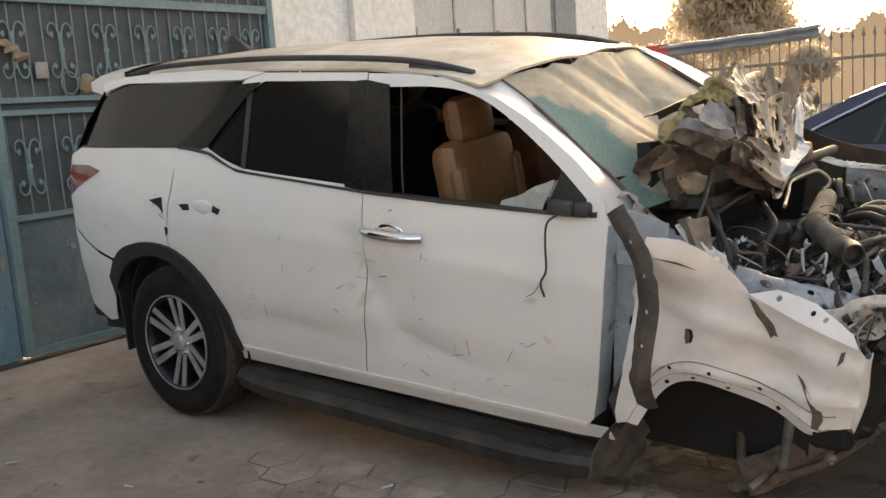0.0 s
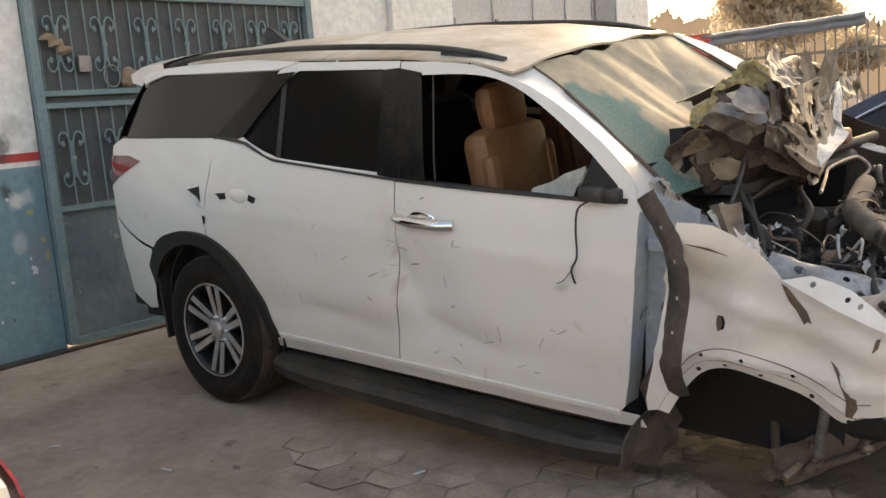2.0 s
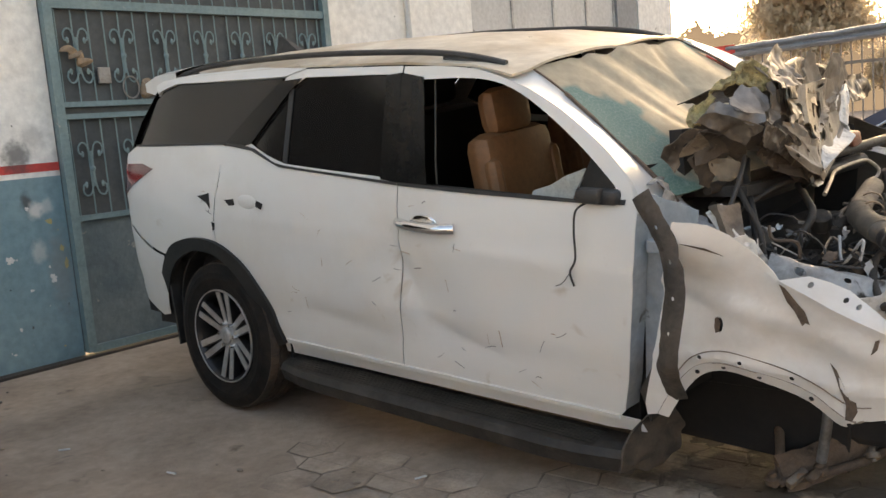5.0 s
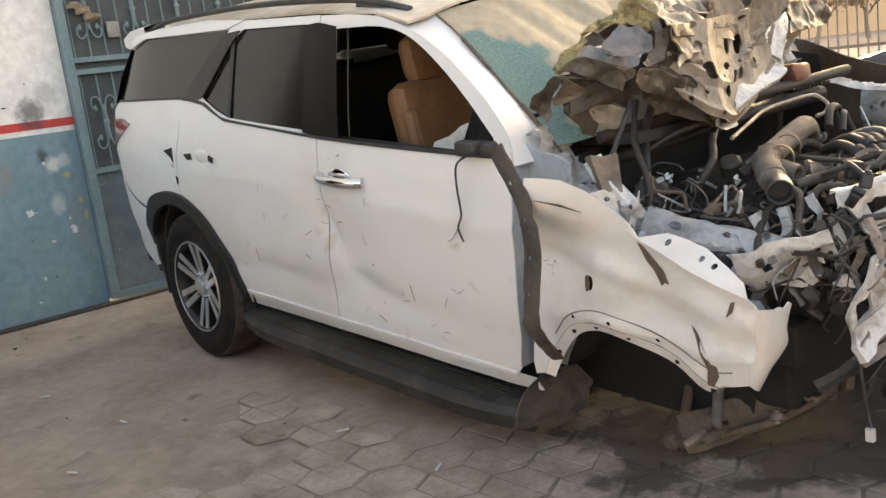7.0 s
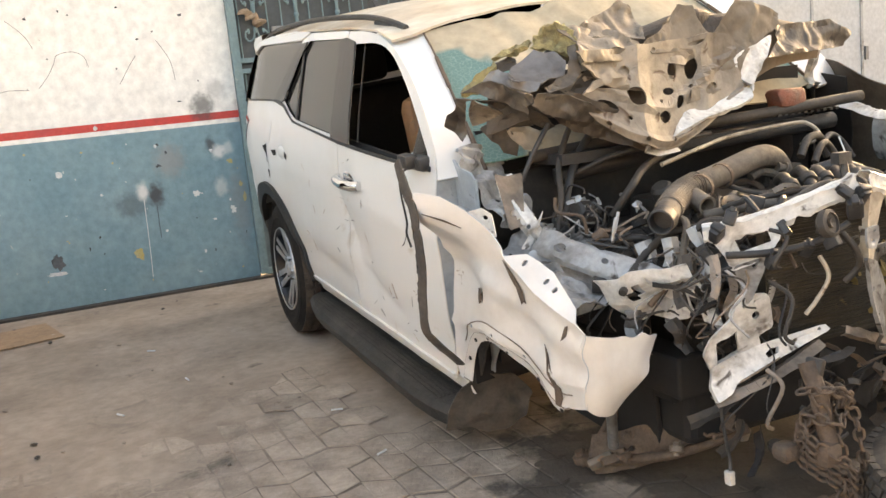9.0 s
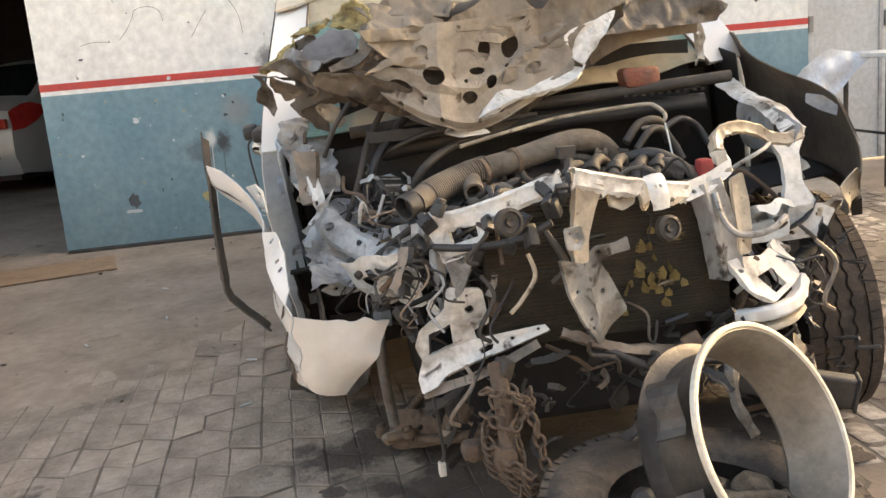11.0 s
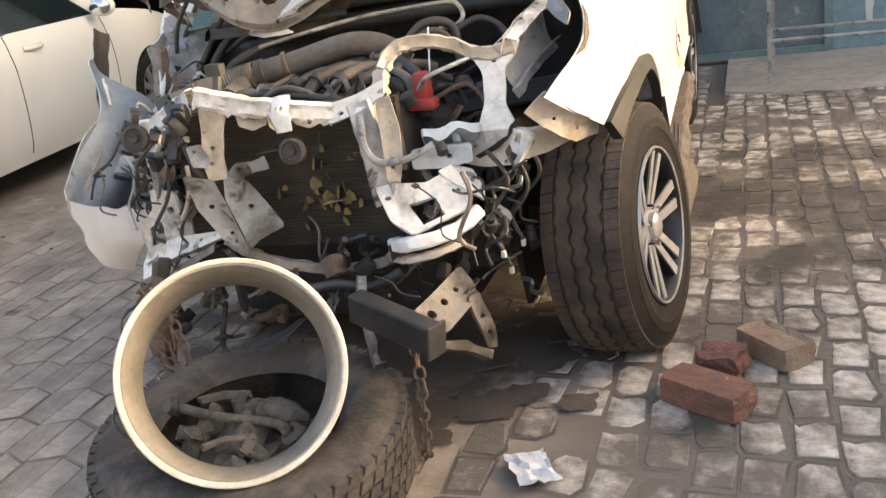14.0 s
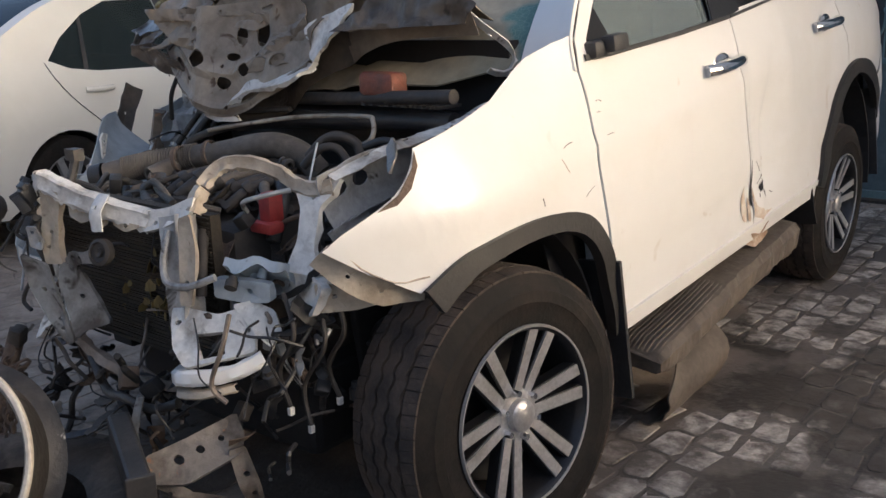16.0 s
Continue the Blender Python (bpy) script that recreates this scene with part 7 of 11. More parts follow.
hose("bonnet_rod", [(2.80, -0.28, 1.005), (2.76, -0.10, 1.035), (2.72, 0.083, 1.059), (2.732, 0.34, 1.074), (2.750, 0.39, 1.064), (2.775, 0.41, 1.03), (2.775, 0.38, 1.005), (2.77, 0.33, 1.00)], 0.007, M_CREAMSTEEL, "thin tan steel bonnet rod")
bm = bmesh.new()
tube(bm, [(2.923, 0.346, 1.025), (2.945, 0.348, 0.975), (2.972, 0.350, 0.905)], 0.0028, 6)
wp("dipstick", bm, M_CHALK, "bright thin dipstick")
bm = bmesh.new()
box(bm, 3.10, 3.15, 0.355, 0.40, 0.85, 0.93, m=pose(0, 0, 0, 0, 0, 0), bevel=0.01)
box(bm, 3.12, 3.17, 0.34, 0.42, 0.83, 0.86, bevel=0.008)
M_REDP = mat("faded red plastic", (0.42, 0.05, 0.045), 0.5, 0, (0.30, 0.05, 0.045), 18, 0.4, 0.7)
wp("battery_cap", bm, M_REDP, "faded red plastic terminal cover", smooth=True)
# hoses and wires across the bay
R = random.Random(5)
HM = [M_BLACK, M_DUSTBLACK, M_DUSTBLACK, M_PIPE, M_RUSTY]
for k in range(34):
    y = R.uniform(-0.45, 0.52)
    x0 = R.uniform(2.75, 3.25)
    z = R.uniform(0.80, 0.90)
    d = Vector((R.uniform(-0.2, 0.2), R.uniform(-0.28, 0.28), R.uniform(-0.06, 0.05)))
    a = Vector((x0, y, z))
    P = [a, a + d * 0.35 + Vector((0, 0, R.uniform(0, 0.05))), a + d * 0.7 + Vector((R.uniform(-0.05, 0.05), 0, R.uniform(-0.01, 0.05))), a + d + Vector((0, 0, -0.06))]
    hose("hose", P, R.choice([0.005, 0.007, 0.009, 0.011, 0.015]), R.choice(HM), n=8, k=5)
for k in range(14):
    p = Vector((R.uniform(2.85, 3.28), R.uniform(-0.30, 0.42), R.uniform(0.80, 0.905)))
    sz = [R.uniform(0.012, 0.034) for _ in range(3)]
    m = Matrix.Translation(p) @ pose(0, 0, 0, R.uniform(-25, 25), R.uniform(-25, 25), R.uniform(0, 180))
    bm = bmesh.new()
    if k % 3:
        box(bm, -sz[0], sz[0], -sz[1], sz[1], -sz[2], sz[2], m=m, bevel=0.006)
    else:
        lathe(bm, [(0.0, sz[2]), (sz[0] * 0.8, sz[2]), (sz[0] * 0.8, sz[2] * 0.4), (sz[0], sz[2] * 0.4), (sz[0], -sz[2]), (0.0, -sz[2])], 12, "z", m)
    wp(R.choice(["engine_bracket", "sensor_housing", "valve_housing"]), bm, R.choice([M_RUSTY, M_DUSTBLACK, M_BLACK, M_DUSTBLACK, M_PIPE]), smooth=True)
for k in range(60):
    a = Vector((R.uniform(2.75, 3.30), R.uniform(-0.62, -0.2), R.uniform(0.55, 0.85)))
    if k > 36:
        a = Vector((R.uniform(3.26, 3.44), R.uniform(-0.52, 0.62), R.uniform(0.45, 0.86)))
    d = Vector((R.uniform(-0.12, 0.15), R.uniform(-0.15, 0.15), R.uniform(-0.25, 0.05)))
    hose("wire", [a, a + d * 0.4 + Vector((0.03, 0.02, 0.02)), a + d * 0.8 + Vector((0.02, -0.03, 0)), a + d], R.choice([0.002, 0.003, 0.004, 0.006]), R.choice([M_BLACK, M_DUSTBLACK, M_BLACK, M_DUSTY]), n=6, k=5)
# engine top: manifold runners, looms and looped hoses between the pipe and the bar
for k, (y, z, r, mt) in enumerate(((-0.02, 0.905, 0.016, M_DUSTBLACK), (0.05, 0.915, 0.018, M_DUSTBLACK), (0.12, 0.910, 0.016, M_PIPE), (0.19, 0.900, 0.018, M_DUSTBLACK), (0.25, 0.905, 0.015, M_DUSTBLACK))):
    hose("manifold_runner", [(2.92, y + 0.10, z + 0.005), (3.00, y + 0.05, z + 0.030), (3.08, y, z + 0.012), (3.15, y - 0.03, z - 0.035)], r, mt, "dusty manifold runner")
    bm = bmesh.new()
    lathe(bm, [(0.0, 0.012), (r * 1.35, 0.012), (r * 1.5, 0.006), (r * 1.5, -0.012), (0.0, -0.012)], 14, "z", Matrix.Translation((3.085, y - 0.002, z + 0.012)) @ Vector((0.7, -0.3, -0.4)).to_track_quat("Z", "Y").to_matrix().to_4x4())
    wp("runner_flange", bm, M_DUSTBLACK, smooth=True)
bm = bmesh.new()
box(bm, 2.96, 3.12, -0.06, 0.20, 0.845, 0.888, bevel=0.014)
for k in range(7):
    box(bm, 2.97, 3.11, -0.045 + 0.034 * k, -0.030 + 0.034 * k, 0.886, 0.900, bevel=0.004)
wp("rocker_cover", bm, M_DUSTBLACK, "dusty ribbed engine cover", smooth=True)
for path, r, mt, lab in (
        ([(2.95, 0.20, 0.93), (3.00, 0.26, 0.945), (3.03, 0.32, 0.92), (3.08, 0.36, 0.87), (3.12, 0.37, 0.80)], 0.020, M_BLACK, "thick black coolant hose"),
        ([(3.00, 0.24, 0.90), (3.06, 0.28, 0.925), (3.10, 0.33, 0.905), (3.14, 0.36, 0.85)], 0.014, M_PIPE, "dusty hose"),
        ([(2.86, 0.24, 0.97), (2.84, 0.29, 1.02), (2.83, 0.345, 1.030), (2.81, 0.385, 1.005), (2.82, 0.40, 0.95)], 0.014, M_DUSTBLACK, "looped black hose"),
        ([(2.90, 0.26, 0.95), (2.88, 0.31, 1.00), (2.86, 0.36, 1.00), (2.86, 0.40, 0.95), (2.88, 0.42, 0.90)], 0.012, M_DUSTBLACK, "looped black hose"),
        ([(2.80, 0.40, 1.00), (2.78, 0.46, 1.02), (2.77, 0.52, 0.99), (2.79, 0.55, 0.93)], 0.011, M_BLACK, "looped black hose"),
        ([(2.76, -0.45, 0.86), (2.80, -0.40, 0.95), (2.74, -0.30, 1.00), (2.66, -0.15, 1.03)], 0.013, M_DUSTBLACK, "dark loom up to the cowl"),
        ([(2.70, -0.60, 0.80), (2.66, -0.55, 0.95), (2.60, -0.46, 1.06), (2.56, -0.36, 1.14)], 0.014, M_BLACK, "dark loom under the bonnet"),
        ([(2.74, -0.66, 0.78), (2.70, -0.60, 0.92), (2.62, -0.55, 1.04), (2.58, -0.47, 1.16)], 0.010, M_DUSTBLACK, "dark loom under the bonnet"),
        ([(2.64, -0.70, 1.00), (2.66, -0.66, 1.09), (2.66, -0.60, 1.17)], 0.008, M_BLACK, "thin dark stay"),
        ([(2.60, -0.52, 0.98), (2.66, -0.38, 1.04), (2.70, -0.22, 1.06), (2.70, 0.0, 1.075)], 0.009, M_DUSTBLACK, "wiper linkage rod"),
        ([(3.02, -0.30, 0.86), (3.10, -0.20, 0.88), (3.18, -0.08, 0.885), (3.26, 0.06, 0.88), (3.30, 0.18, 0.87)], 0.016, M_PIPE, "dusty pipe behind the bar"),
        ([(3.10, -0.16, 0.90), (3.16, -0.06, 0.915), (3.22, 0.05, 0.91), (3.26, 0.16, 0.90)], 0.011, M_DUSTBLACK, "dark loom behind the bar"),
        ([(3.22, 0.40, 0.90), (3.26, 0.44, 0.935), (3.24, 0.50, 0.955), (3.20, 0.54, 0.965)], 0.006, M_GREY, "pale loose cable in the lamp opening"),
        ([(3.30, 0.33, 0.86), (3.34, 0.37, 0.80), (3.36, 0.38, 0.72)], 0.013, M_DUSTBLACK, "black washer hose"),
        ([(3.10, -0.66, 0.70), (3.04, -0.56, 0.76), (3.02, -0.45, 0.82), (3.06, -0.36, 0.84)], 0.012, M_DUSTBLACK, "dark loom by the fender"),
        ([(3.14, -0.60, 0.66), (3.16, -0.50, 0.74), (3.20, -0.44, 0.70), (3.22, -0.40, 0.60)], 0.009, M_RUSTY, "brown hose by the fender"),
        ([(2.90, -0.62, 0.80), (2.98, -0.50, 0.82), (3.02, -0.42, 0.74), (3.05, -0.40, 0.62)], 0.011, M_BLACK, "black hose into the bay")):
    hose("bay_hose", path, r, mt, lab)
# second mouth of the intake beside the first
bm = bmesh.new()
m = Matrix.Translation((2.985, -0.285, 0.900)) @ Vector((0.95, -0.1, -0.25)).to_track_quat("Z", "Y").to_matrix().to_4x4()
lathe(bm, [(0.0, -0.02), (0.020, -0.02), (0.022, 0.040), (0.030, 0.042), (0.031, -0.05)], 20, "z", m)
wp("pipe_branch", bm, M_PIPE, "short open branch of the intake pipe", smooth=True)
bm = bmesh.new()
m = Matrix.Translation((2.775, -0.255, 0.895)) @ Vector((0.2, -0.5, 0.85)).to_track_quat("Z", "Y").to_matrix().to_4x4()
lathe(bm, [(0.0, 0.05), (0.026, 0.05), (0.036, 0.04), (0.036, -0.01), (0.028, -0.02), (0.030, -0.07), (0.0, -0.07)], 20, "z", m)
wp("throttle_body", bm, M_DUSTBLACK, "dark round throttle body", smooth=True)
# bright clips and crumbs of broken castings about the alternator
RA = random.Random(63)
for k in range(26):
    p = Vector((RA.uniform(2.60, 2.92), RA.uniform(-0.62, -0.38), RA.uniform(0.80, 0.93)))
    d = Vector((RA.uniform(-1, 1), RA.uniform(-1, 1), RA.uniform(-0.5, 0.6))).normalized() * RA.uniform(0.02, 0.06)
    if k % 3 == 0:
        bent_plate("broken_clip", [p, p + d * 0.5 + Vector((0.006, 0.004, 0.006)), p + d], (RA.uniform(-1, 1), RA.uniform(-1, 1), 0.4), RA.uniform(0.012, 0.03), [], 0.005, RA.choice([M_GREY, M_STEEL, M_PRIMER]), "", 0.004, 0.002, 0.7, 0.008, k * 1.3, 3)
    else:
        hose("wire", [p, p + d + Vector((0, 0, 0.02)), p + d * 2 + Vector((0.02, 0.01, -0.01)), p + d * 3 + Vector((0, 0, -0.05))], RA.choice([0.003, 0.004, 0.006]), RA.choice([M_BLACK, M_BLACK, M_DUSTBLACK]), n=6, k=4)
# looms and torn strips round the lamp places
RL2 = random.Random(29)
for k in range(40):
    left = k % 2
    p = Vector((RL2.uniform(3.18, 3.36), RL2.uniform(0.40, 0.66), RL2.uniform(0.56, 0.72))) if left else Vector((RL2.uniform(3.02, 3.36), RL2.uniform(-0.56, -0.24), RL2.uniform(0.60, 0.84)))
    d = Vector((RL2.uniform(-0.3, 0.6), RL2.uniform(-0.6, 0.6), RL2.uniform(-1.2, -0.2))).normalized() * RL2.uniform(0.05, 0.12)
    if k % 5 < 2:
        bent_plate("torn_strip", [p, p + d * 0.5 + Vector((0.012, 0.008, 0)), p + d], (RL2.uniform(-0.5, 0.5), 1, RL2.uniform(-0.6, 0.6)), RL2.uniform(0.015, 0.04), [(0.5, 0, 0.005)], 0.008, RL2.choice([M_GREY, M_STEEL, M_DUSTY, M_PAINT_BARE, M_DUSTBLACK]), "", 0.006, 0.002, 0.7, 0.010, k * 2.1, 4)
    else:
        hose("wire", [p, p + d * 0.6 + Vector((0.03, 0.02, 0)), p + d * 1.3 - Vector((0.01, 0.03, 0)), p + d * 2.0], RL2.choice([0.0025, 0.004, 0.006]), RL2.choice([M_BLACK, M_DUSTBLACK, M_BLACK, M_GREY]), n=6, k=4)
# torn tab on the left fender's top edge and the prong at its tip
pressed("fender_tab", [(3.06, 0.735, 1.085), (3.09, 0.775, 1.075), (3.125, 0.80, 1.045), (3.135, 0.79, 1.015), (3.105, 0.755, 1.035), (3.075, 0.725, 1.06)], [], M_STEEL, "dark torn tab on the fender edge", 0.006, crumple=0.008, face=(0.8, 0.2, 0.5))
# horns
for p, r in (((3.449, 0.122, 0.809), 0.034), ((3.495, -0.302, 0.880), 0.036)):
    bm = bmesh.new()
    m = Matrix.Translation(p) @ Vector((1, 0.25, 0.25)).to_track_quat("Z", "Y").to_matrix().to_4x4()
    lathe(bm, [(0.0, 0.012), (r * 0.3, 0.016), (r * 0.35, 0.008), (r * 0.7, 0.010), (r * 0.75, 0.016), (r, 0.012), (r, -0.006), (r * 0.6, -0.02), (0.0, -0.02)], 24, "z", m)
    wp("horn", bm, M_DUSTBLACK, "dusty black disc horn", smooth=True)
bent_plate("latch_bracket", [(3.42, 0.10, 0.95), (3.45, 0.105, 0.91), (3.455, 0.11, 0.86)], (0, 1, 0), 0.05, [(0.4, 0.2, 0.006), (0.4, -0.3, 0.006)], 0.006, M_PAINT_BARE, "latch bracket")
bm = bmesh.new()
tube(bm, curve([(3.37, 0.29, 0.87), (3.40, 0.30, 0.80), (3.42, 0.34, 0.76), (3.42, 0.42, 0.765), (3.39, 0.48, 0.79)], 6), 0.009, 8)
wp("bent_tube", bm, M_GREY, "bent grey metal tube", smooth=True)
bm = bmesh.new()
tube(bm, curve([(3.36, -0.10, 1.03), (3.37, -0.105, 0.98), (3.395, -0.11, 0.92)], 4), 0.012, 8)
box(bm, 3.345, 3.375, -0.13, -0.085, 1.005, 1.035)
wp("bonnet_latch", bm, M_BLACK, "black bonnet latch")
# wires by the left wheel with white plugs
for p0, p1 in (((3.22, 0.63, 0.72), (3.24, 0.60, 0.40)), ((3.20, 0.66, 0.74), (3.16, 0.62, 0.45)), ((3.28, 0.58, 0.74), (3.30, 0.60, 0.47))):
    a, b = Vector(p0), Vector(p1)
    hose("wire", [a, a.lerp(b, 0.3) + Vector((0.02, 0.05, 0)), a.lerp(b, 0.7) + Vector((0, -0.03, 0)), b], 0.006, M_DUSTBLACK, n=6)
    bm = bmesh.new()
    box(bm, b.x - 0.007, b.x + 0.007, b.y - 0.006, b.y + 0.006, b.z - 0.02, b.z, bevel=0.002)
    wp("wire_plug", bm, M_CLOTH, "white wire plug")
hose("wire", [(3.27, -0.49, 0.60), (3.29, -0.50, 0.42), (3.30, -0.49, 0.28), (3.305, -0.485, 0.23), (3.315, -0.495, 0.205)], 0.005, M_BLACK, "loose hanging wire", n=6)
bm = bmesh.new()
box(bm, 3.30, 3.325, -0.505, -0.485, 0.165, 0.205, bevel=0.004)
wp("wire_plug", bm, M_CLOTH, "white wire plug")
# near-black fillers under the car and in the arches, added to keep light out
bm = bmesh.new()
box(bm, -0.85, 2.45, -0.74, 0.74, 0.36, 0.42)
wp("floor_pan", bm, M_DARK, "near-black floor filler that keeps light out")
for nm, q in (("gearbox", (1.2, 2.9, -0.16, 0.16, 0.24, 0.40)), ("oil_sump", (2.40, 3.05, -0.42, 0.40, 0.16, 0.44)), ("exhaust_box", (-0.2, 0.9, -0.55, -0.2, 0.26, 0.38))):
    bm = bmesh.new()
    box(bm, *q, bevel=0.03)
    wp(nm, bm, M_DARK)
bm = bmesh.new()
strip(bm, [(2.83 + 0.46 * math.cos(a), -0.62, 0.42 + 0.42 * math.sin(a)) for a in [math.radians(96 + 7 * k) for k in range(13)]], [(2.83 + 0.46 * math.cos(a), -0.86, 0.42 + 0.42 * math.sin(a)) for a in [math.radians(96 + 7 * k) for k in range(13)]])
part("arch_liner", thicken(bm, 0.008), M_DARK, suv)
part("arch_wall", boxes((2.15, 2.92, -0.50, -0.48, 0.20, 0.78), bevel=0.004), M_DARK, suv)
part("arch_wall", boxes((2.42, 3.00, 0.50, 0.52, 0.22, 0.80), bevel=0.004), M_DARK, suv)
# grimy small parts all through the bay
RQ = random.Random(31)
ZONES = [((2.55, 3.15), (-0.66, -0.15), (0.62, 0.86), 80), ((3.05, 3.28), (-0.54, -0.10), (0.52, 0.84), 50), ((2.75, 3.24), (0.0, 0.56), (0.62, 0.88), 60), ((3.20, 3.50), (-0.45, 0.45), (0.26, 0.52), 60), ((2.95, 3.40), (0.40, 0.66), (0.36, 0.80), 45)]
for (xa, xb), (ya, yb), (za, zb), cnt in ZONES:
    for k in range(cnt):
        p = Vector((RQ.uniform(xa, xb), RQ.uniform(ya, yb), RQ.uniform(za, zb)))
        d = Vector((RQ.uniform(-1, 1), RQ.uniform(-1, 1), RQ.uniform(-0.9, 0.6))).normalized() * RQ.uniform(0.05, 0.17)
        kind = RQ.random()
        mt = RQ.choice([M_DUSTBLACK, M_BLACK, M_BLACK, M_RUSTY, M_DUSTBLACK, M_DARK])
        if kind < 0.52:
            hose("wire", [p, p + d * 0.35 + Vector((0.02, 0.01, 0.015)), p + d * 0.7 - Vector((0.01, 0.02, 0.01)), p + d], RQ.choice([0.003, 0.004, 0.006, 0.009]), mt, n=6, k=4)
        elif kind < 0.88:
            bent_plate("torn_bracket", [p, p + d * 0.5 + Vector((0.012, 0.01, 0)), p + d], (RQ.uniform(-1, 1), RQ.uniform(-1, 1), RQ.uniform(-0.5, 0.5)), RQ.uniform(0.02, 0.055), [(0.5, 0, 0.006)] if k % 2 else [], 0.008, mt, "", 0.008, 0.002, crumple=0.014, seed=k * 1.7, n=3)
        else:
            sz = [RQ.uniform(0.010, 0.028) for _ in range(3)]
            m = Matrix.Translation(p) @ pose(0, 0, 0, RQ.uniform(-40, 40), RQ.uniform(-40, 40), RQ.uniform(0, 180))
            bm = bmesh.new()
            if k % 2:
                box(bm, -sz[0], sz[0], -sz[1], sz[1], -sz[2], sz[2], m=m, bevel=0.007)
            else:
                lathe(bm, [(0.0, sz[2]), (sz[0] * 0.7, sz[2]), (sz[0] * 0.7, sz[2] * 0.4), (sz[0], sz[2] * 0.3), (sz[0], -sz[2]), (0.0, -sz[2])], 12, "z", m)
            wp("engine_housing", bm, mt, smooth=True)
# body wear on the left side: rust tear at the pillar foot, scratches
M_RUSTBLEED = mat("thin rust bloom on white paint", (0.50, 0.38, 0.27), 0.6, 0.0, (0.64, 0.57, 0.49), 14, 0.40, 0.62, bump=0.1)
for mt, name, up, c in (
        (M_RUSTBLEED, "rust_patch", 0.0030, [(1.30, 0.46), (1.335, 0.475), (1.35, 0.52), (1.335, 0.57), (1.315, 0.60), (1.305, 0.56), (1.30, 0.51)]),
        (M_RUSTPAINT, "rust_patch", 0.0042, [(1.262, 0.452), (1.285, 0.465), (1.292, 0.50), (1.284, 0.55), (1.272, 0.53), (1.262, 0.49)]),
        (M_RUSTBLEED, "rust_patch", 0.0030, [(1.02, 0.445), (1.12, 0.46), (1.20, 0.50), (1.235, 0.58), (1.22, 0.46), (1.14, 0.432)]),
        # near-black patches stand for the dark inside the torn holes
        (M_DARK, "torn_hole", 0.0055, [(1.246, 0.68), (1.252, 0.63), (1.258, 0.57), (1.260, 0.525), (1.244, 0.505), (1.240, 0.55), (1.244, 0.61)]),
        (M_DARK, "torn_hole", 0.0055, [(1.085, 0.525), (1.10, 0.565), (1.14, 0.588), (1.175, 0.568), (1.168, 0.545), (1.135, 0.562), (1.11, 0.545), (1.10, 0.515)])):
    c = [(x + 0.004 * noise.noise((x * 70, y * 70, 1)), y + 0.008 * noise.noise((x * 50, y * 50, 4))) for x, y in ((p[0] * (1 - f) + q[0] * f, p[1] * (1 - f) + q[1] * f) for p, q in zip(c, c[1:] + c[:1]) for f in (0, 0.33, 0.66))]
    bm = fillpoly(c, 0.02)
    shape(bm, lambda q: (q.x, half(q.x, q.y, 1) + up, q.y))
    part(name, thicken(bm, 0.001), mt, suv, "near-black patch for a torn hole in the rusted door foot" if mt is M_DARK else "brown rust at the door seam")
RS = random.Random(8)
for side, u0, w0, n, spread in ((1, 2.50, 0.83, 14, 0.07), (1, 1.10, 0.60, 10, 0.10), (1, 2.30, 1.02, 4, 0.05), (-1, 1.45, 0.70, 16, 0.22), (-1, 0.55, 0.75, 12, 0.22), (-1, 2.0, 0.62, 10, 0.18), (-1, 0.10, 1.12, 8, 0.12), (-1, 1.55, 1.10, 6, 0.12)):
    for k in range(n):
        u, w = u0 + RS.gauss(0, spread), w0 + RS.gauss(0, spread * 0.6)
        a, L = RS.uniform(-0.5, 0.5) + (1.2 if k % 4 == 0 else 0), RS.uniform(0.015, 0.06)
        if not (0.47 < w < 1.17 and (0.5 < u < 2.33 or (side > 0 and 2.42 < u < 2.75 and w > 0.84) or (u < 0.05 and w > 0.95))):
            continue
        surf = (lambda x, z: v_lf(x, z)) if (side > 0 and u > 2.38) else (lambda x, z: half(x, z, side))
        P = [(u + L * f * math.cos(a), side * (surf(u + L * f * math.cos(a), w + L * f * math.sin(a)) + 0.0004), w + L * f * math.sin(a) + 0.004 * math.sin(f * 3 + k)) for f in (-0.5, -0.2, 0.2, 0.5)]
        bm = bmesh.new()
        tube(bm, P, RS.choice([0.0010, 0.0014, 0.0022]), 4)
        part("scratch", bm, RS.choice([M_RUSTPAINT, M_STEEL, M_STEEL]), suv)
# chassis: rails, crossbeam, suspension
bm = bmesh.new()
for y in (-0.43, 0.45):
    box(bm, 2.20, 3.10, y - 0.055, y + 0.055, 0.34, 0.47, bevel=0.01)
box(bm, 2.90, 3.02, -0.45, 0.45, 0.30, 0.40, bevel=0.01)
box(bm, 2.45, 2.60, -0.45, 0.45, 0.28, 0.38, bevel=0.01)
wp("chassis_frame", bm, M_DARK, "black ladder chassis")
bm = bmesh.new()
BM = Matrix.Translation((3.605, 0.40, 0.400)) @ pose(0, 0, 0, 0, 9, 66)
box(bm, -0.15, 0.125, -0.026, 0.026, -0.040, 0.040, m=BM, bevel=0.008)
box(bm, 0.121, 0.130, -0.032, 0.032, -0.045, 0.045, m=BM, bevel=0.004)
wp("bumper_beam", bm, M_BLACK, "scraped black bumper beam end")
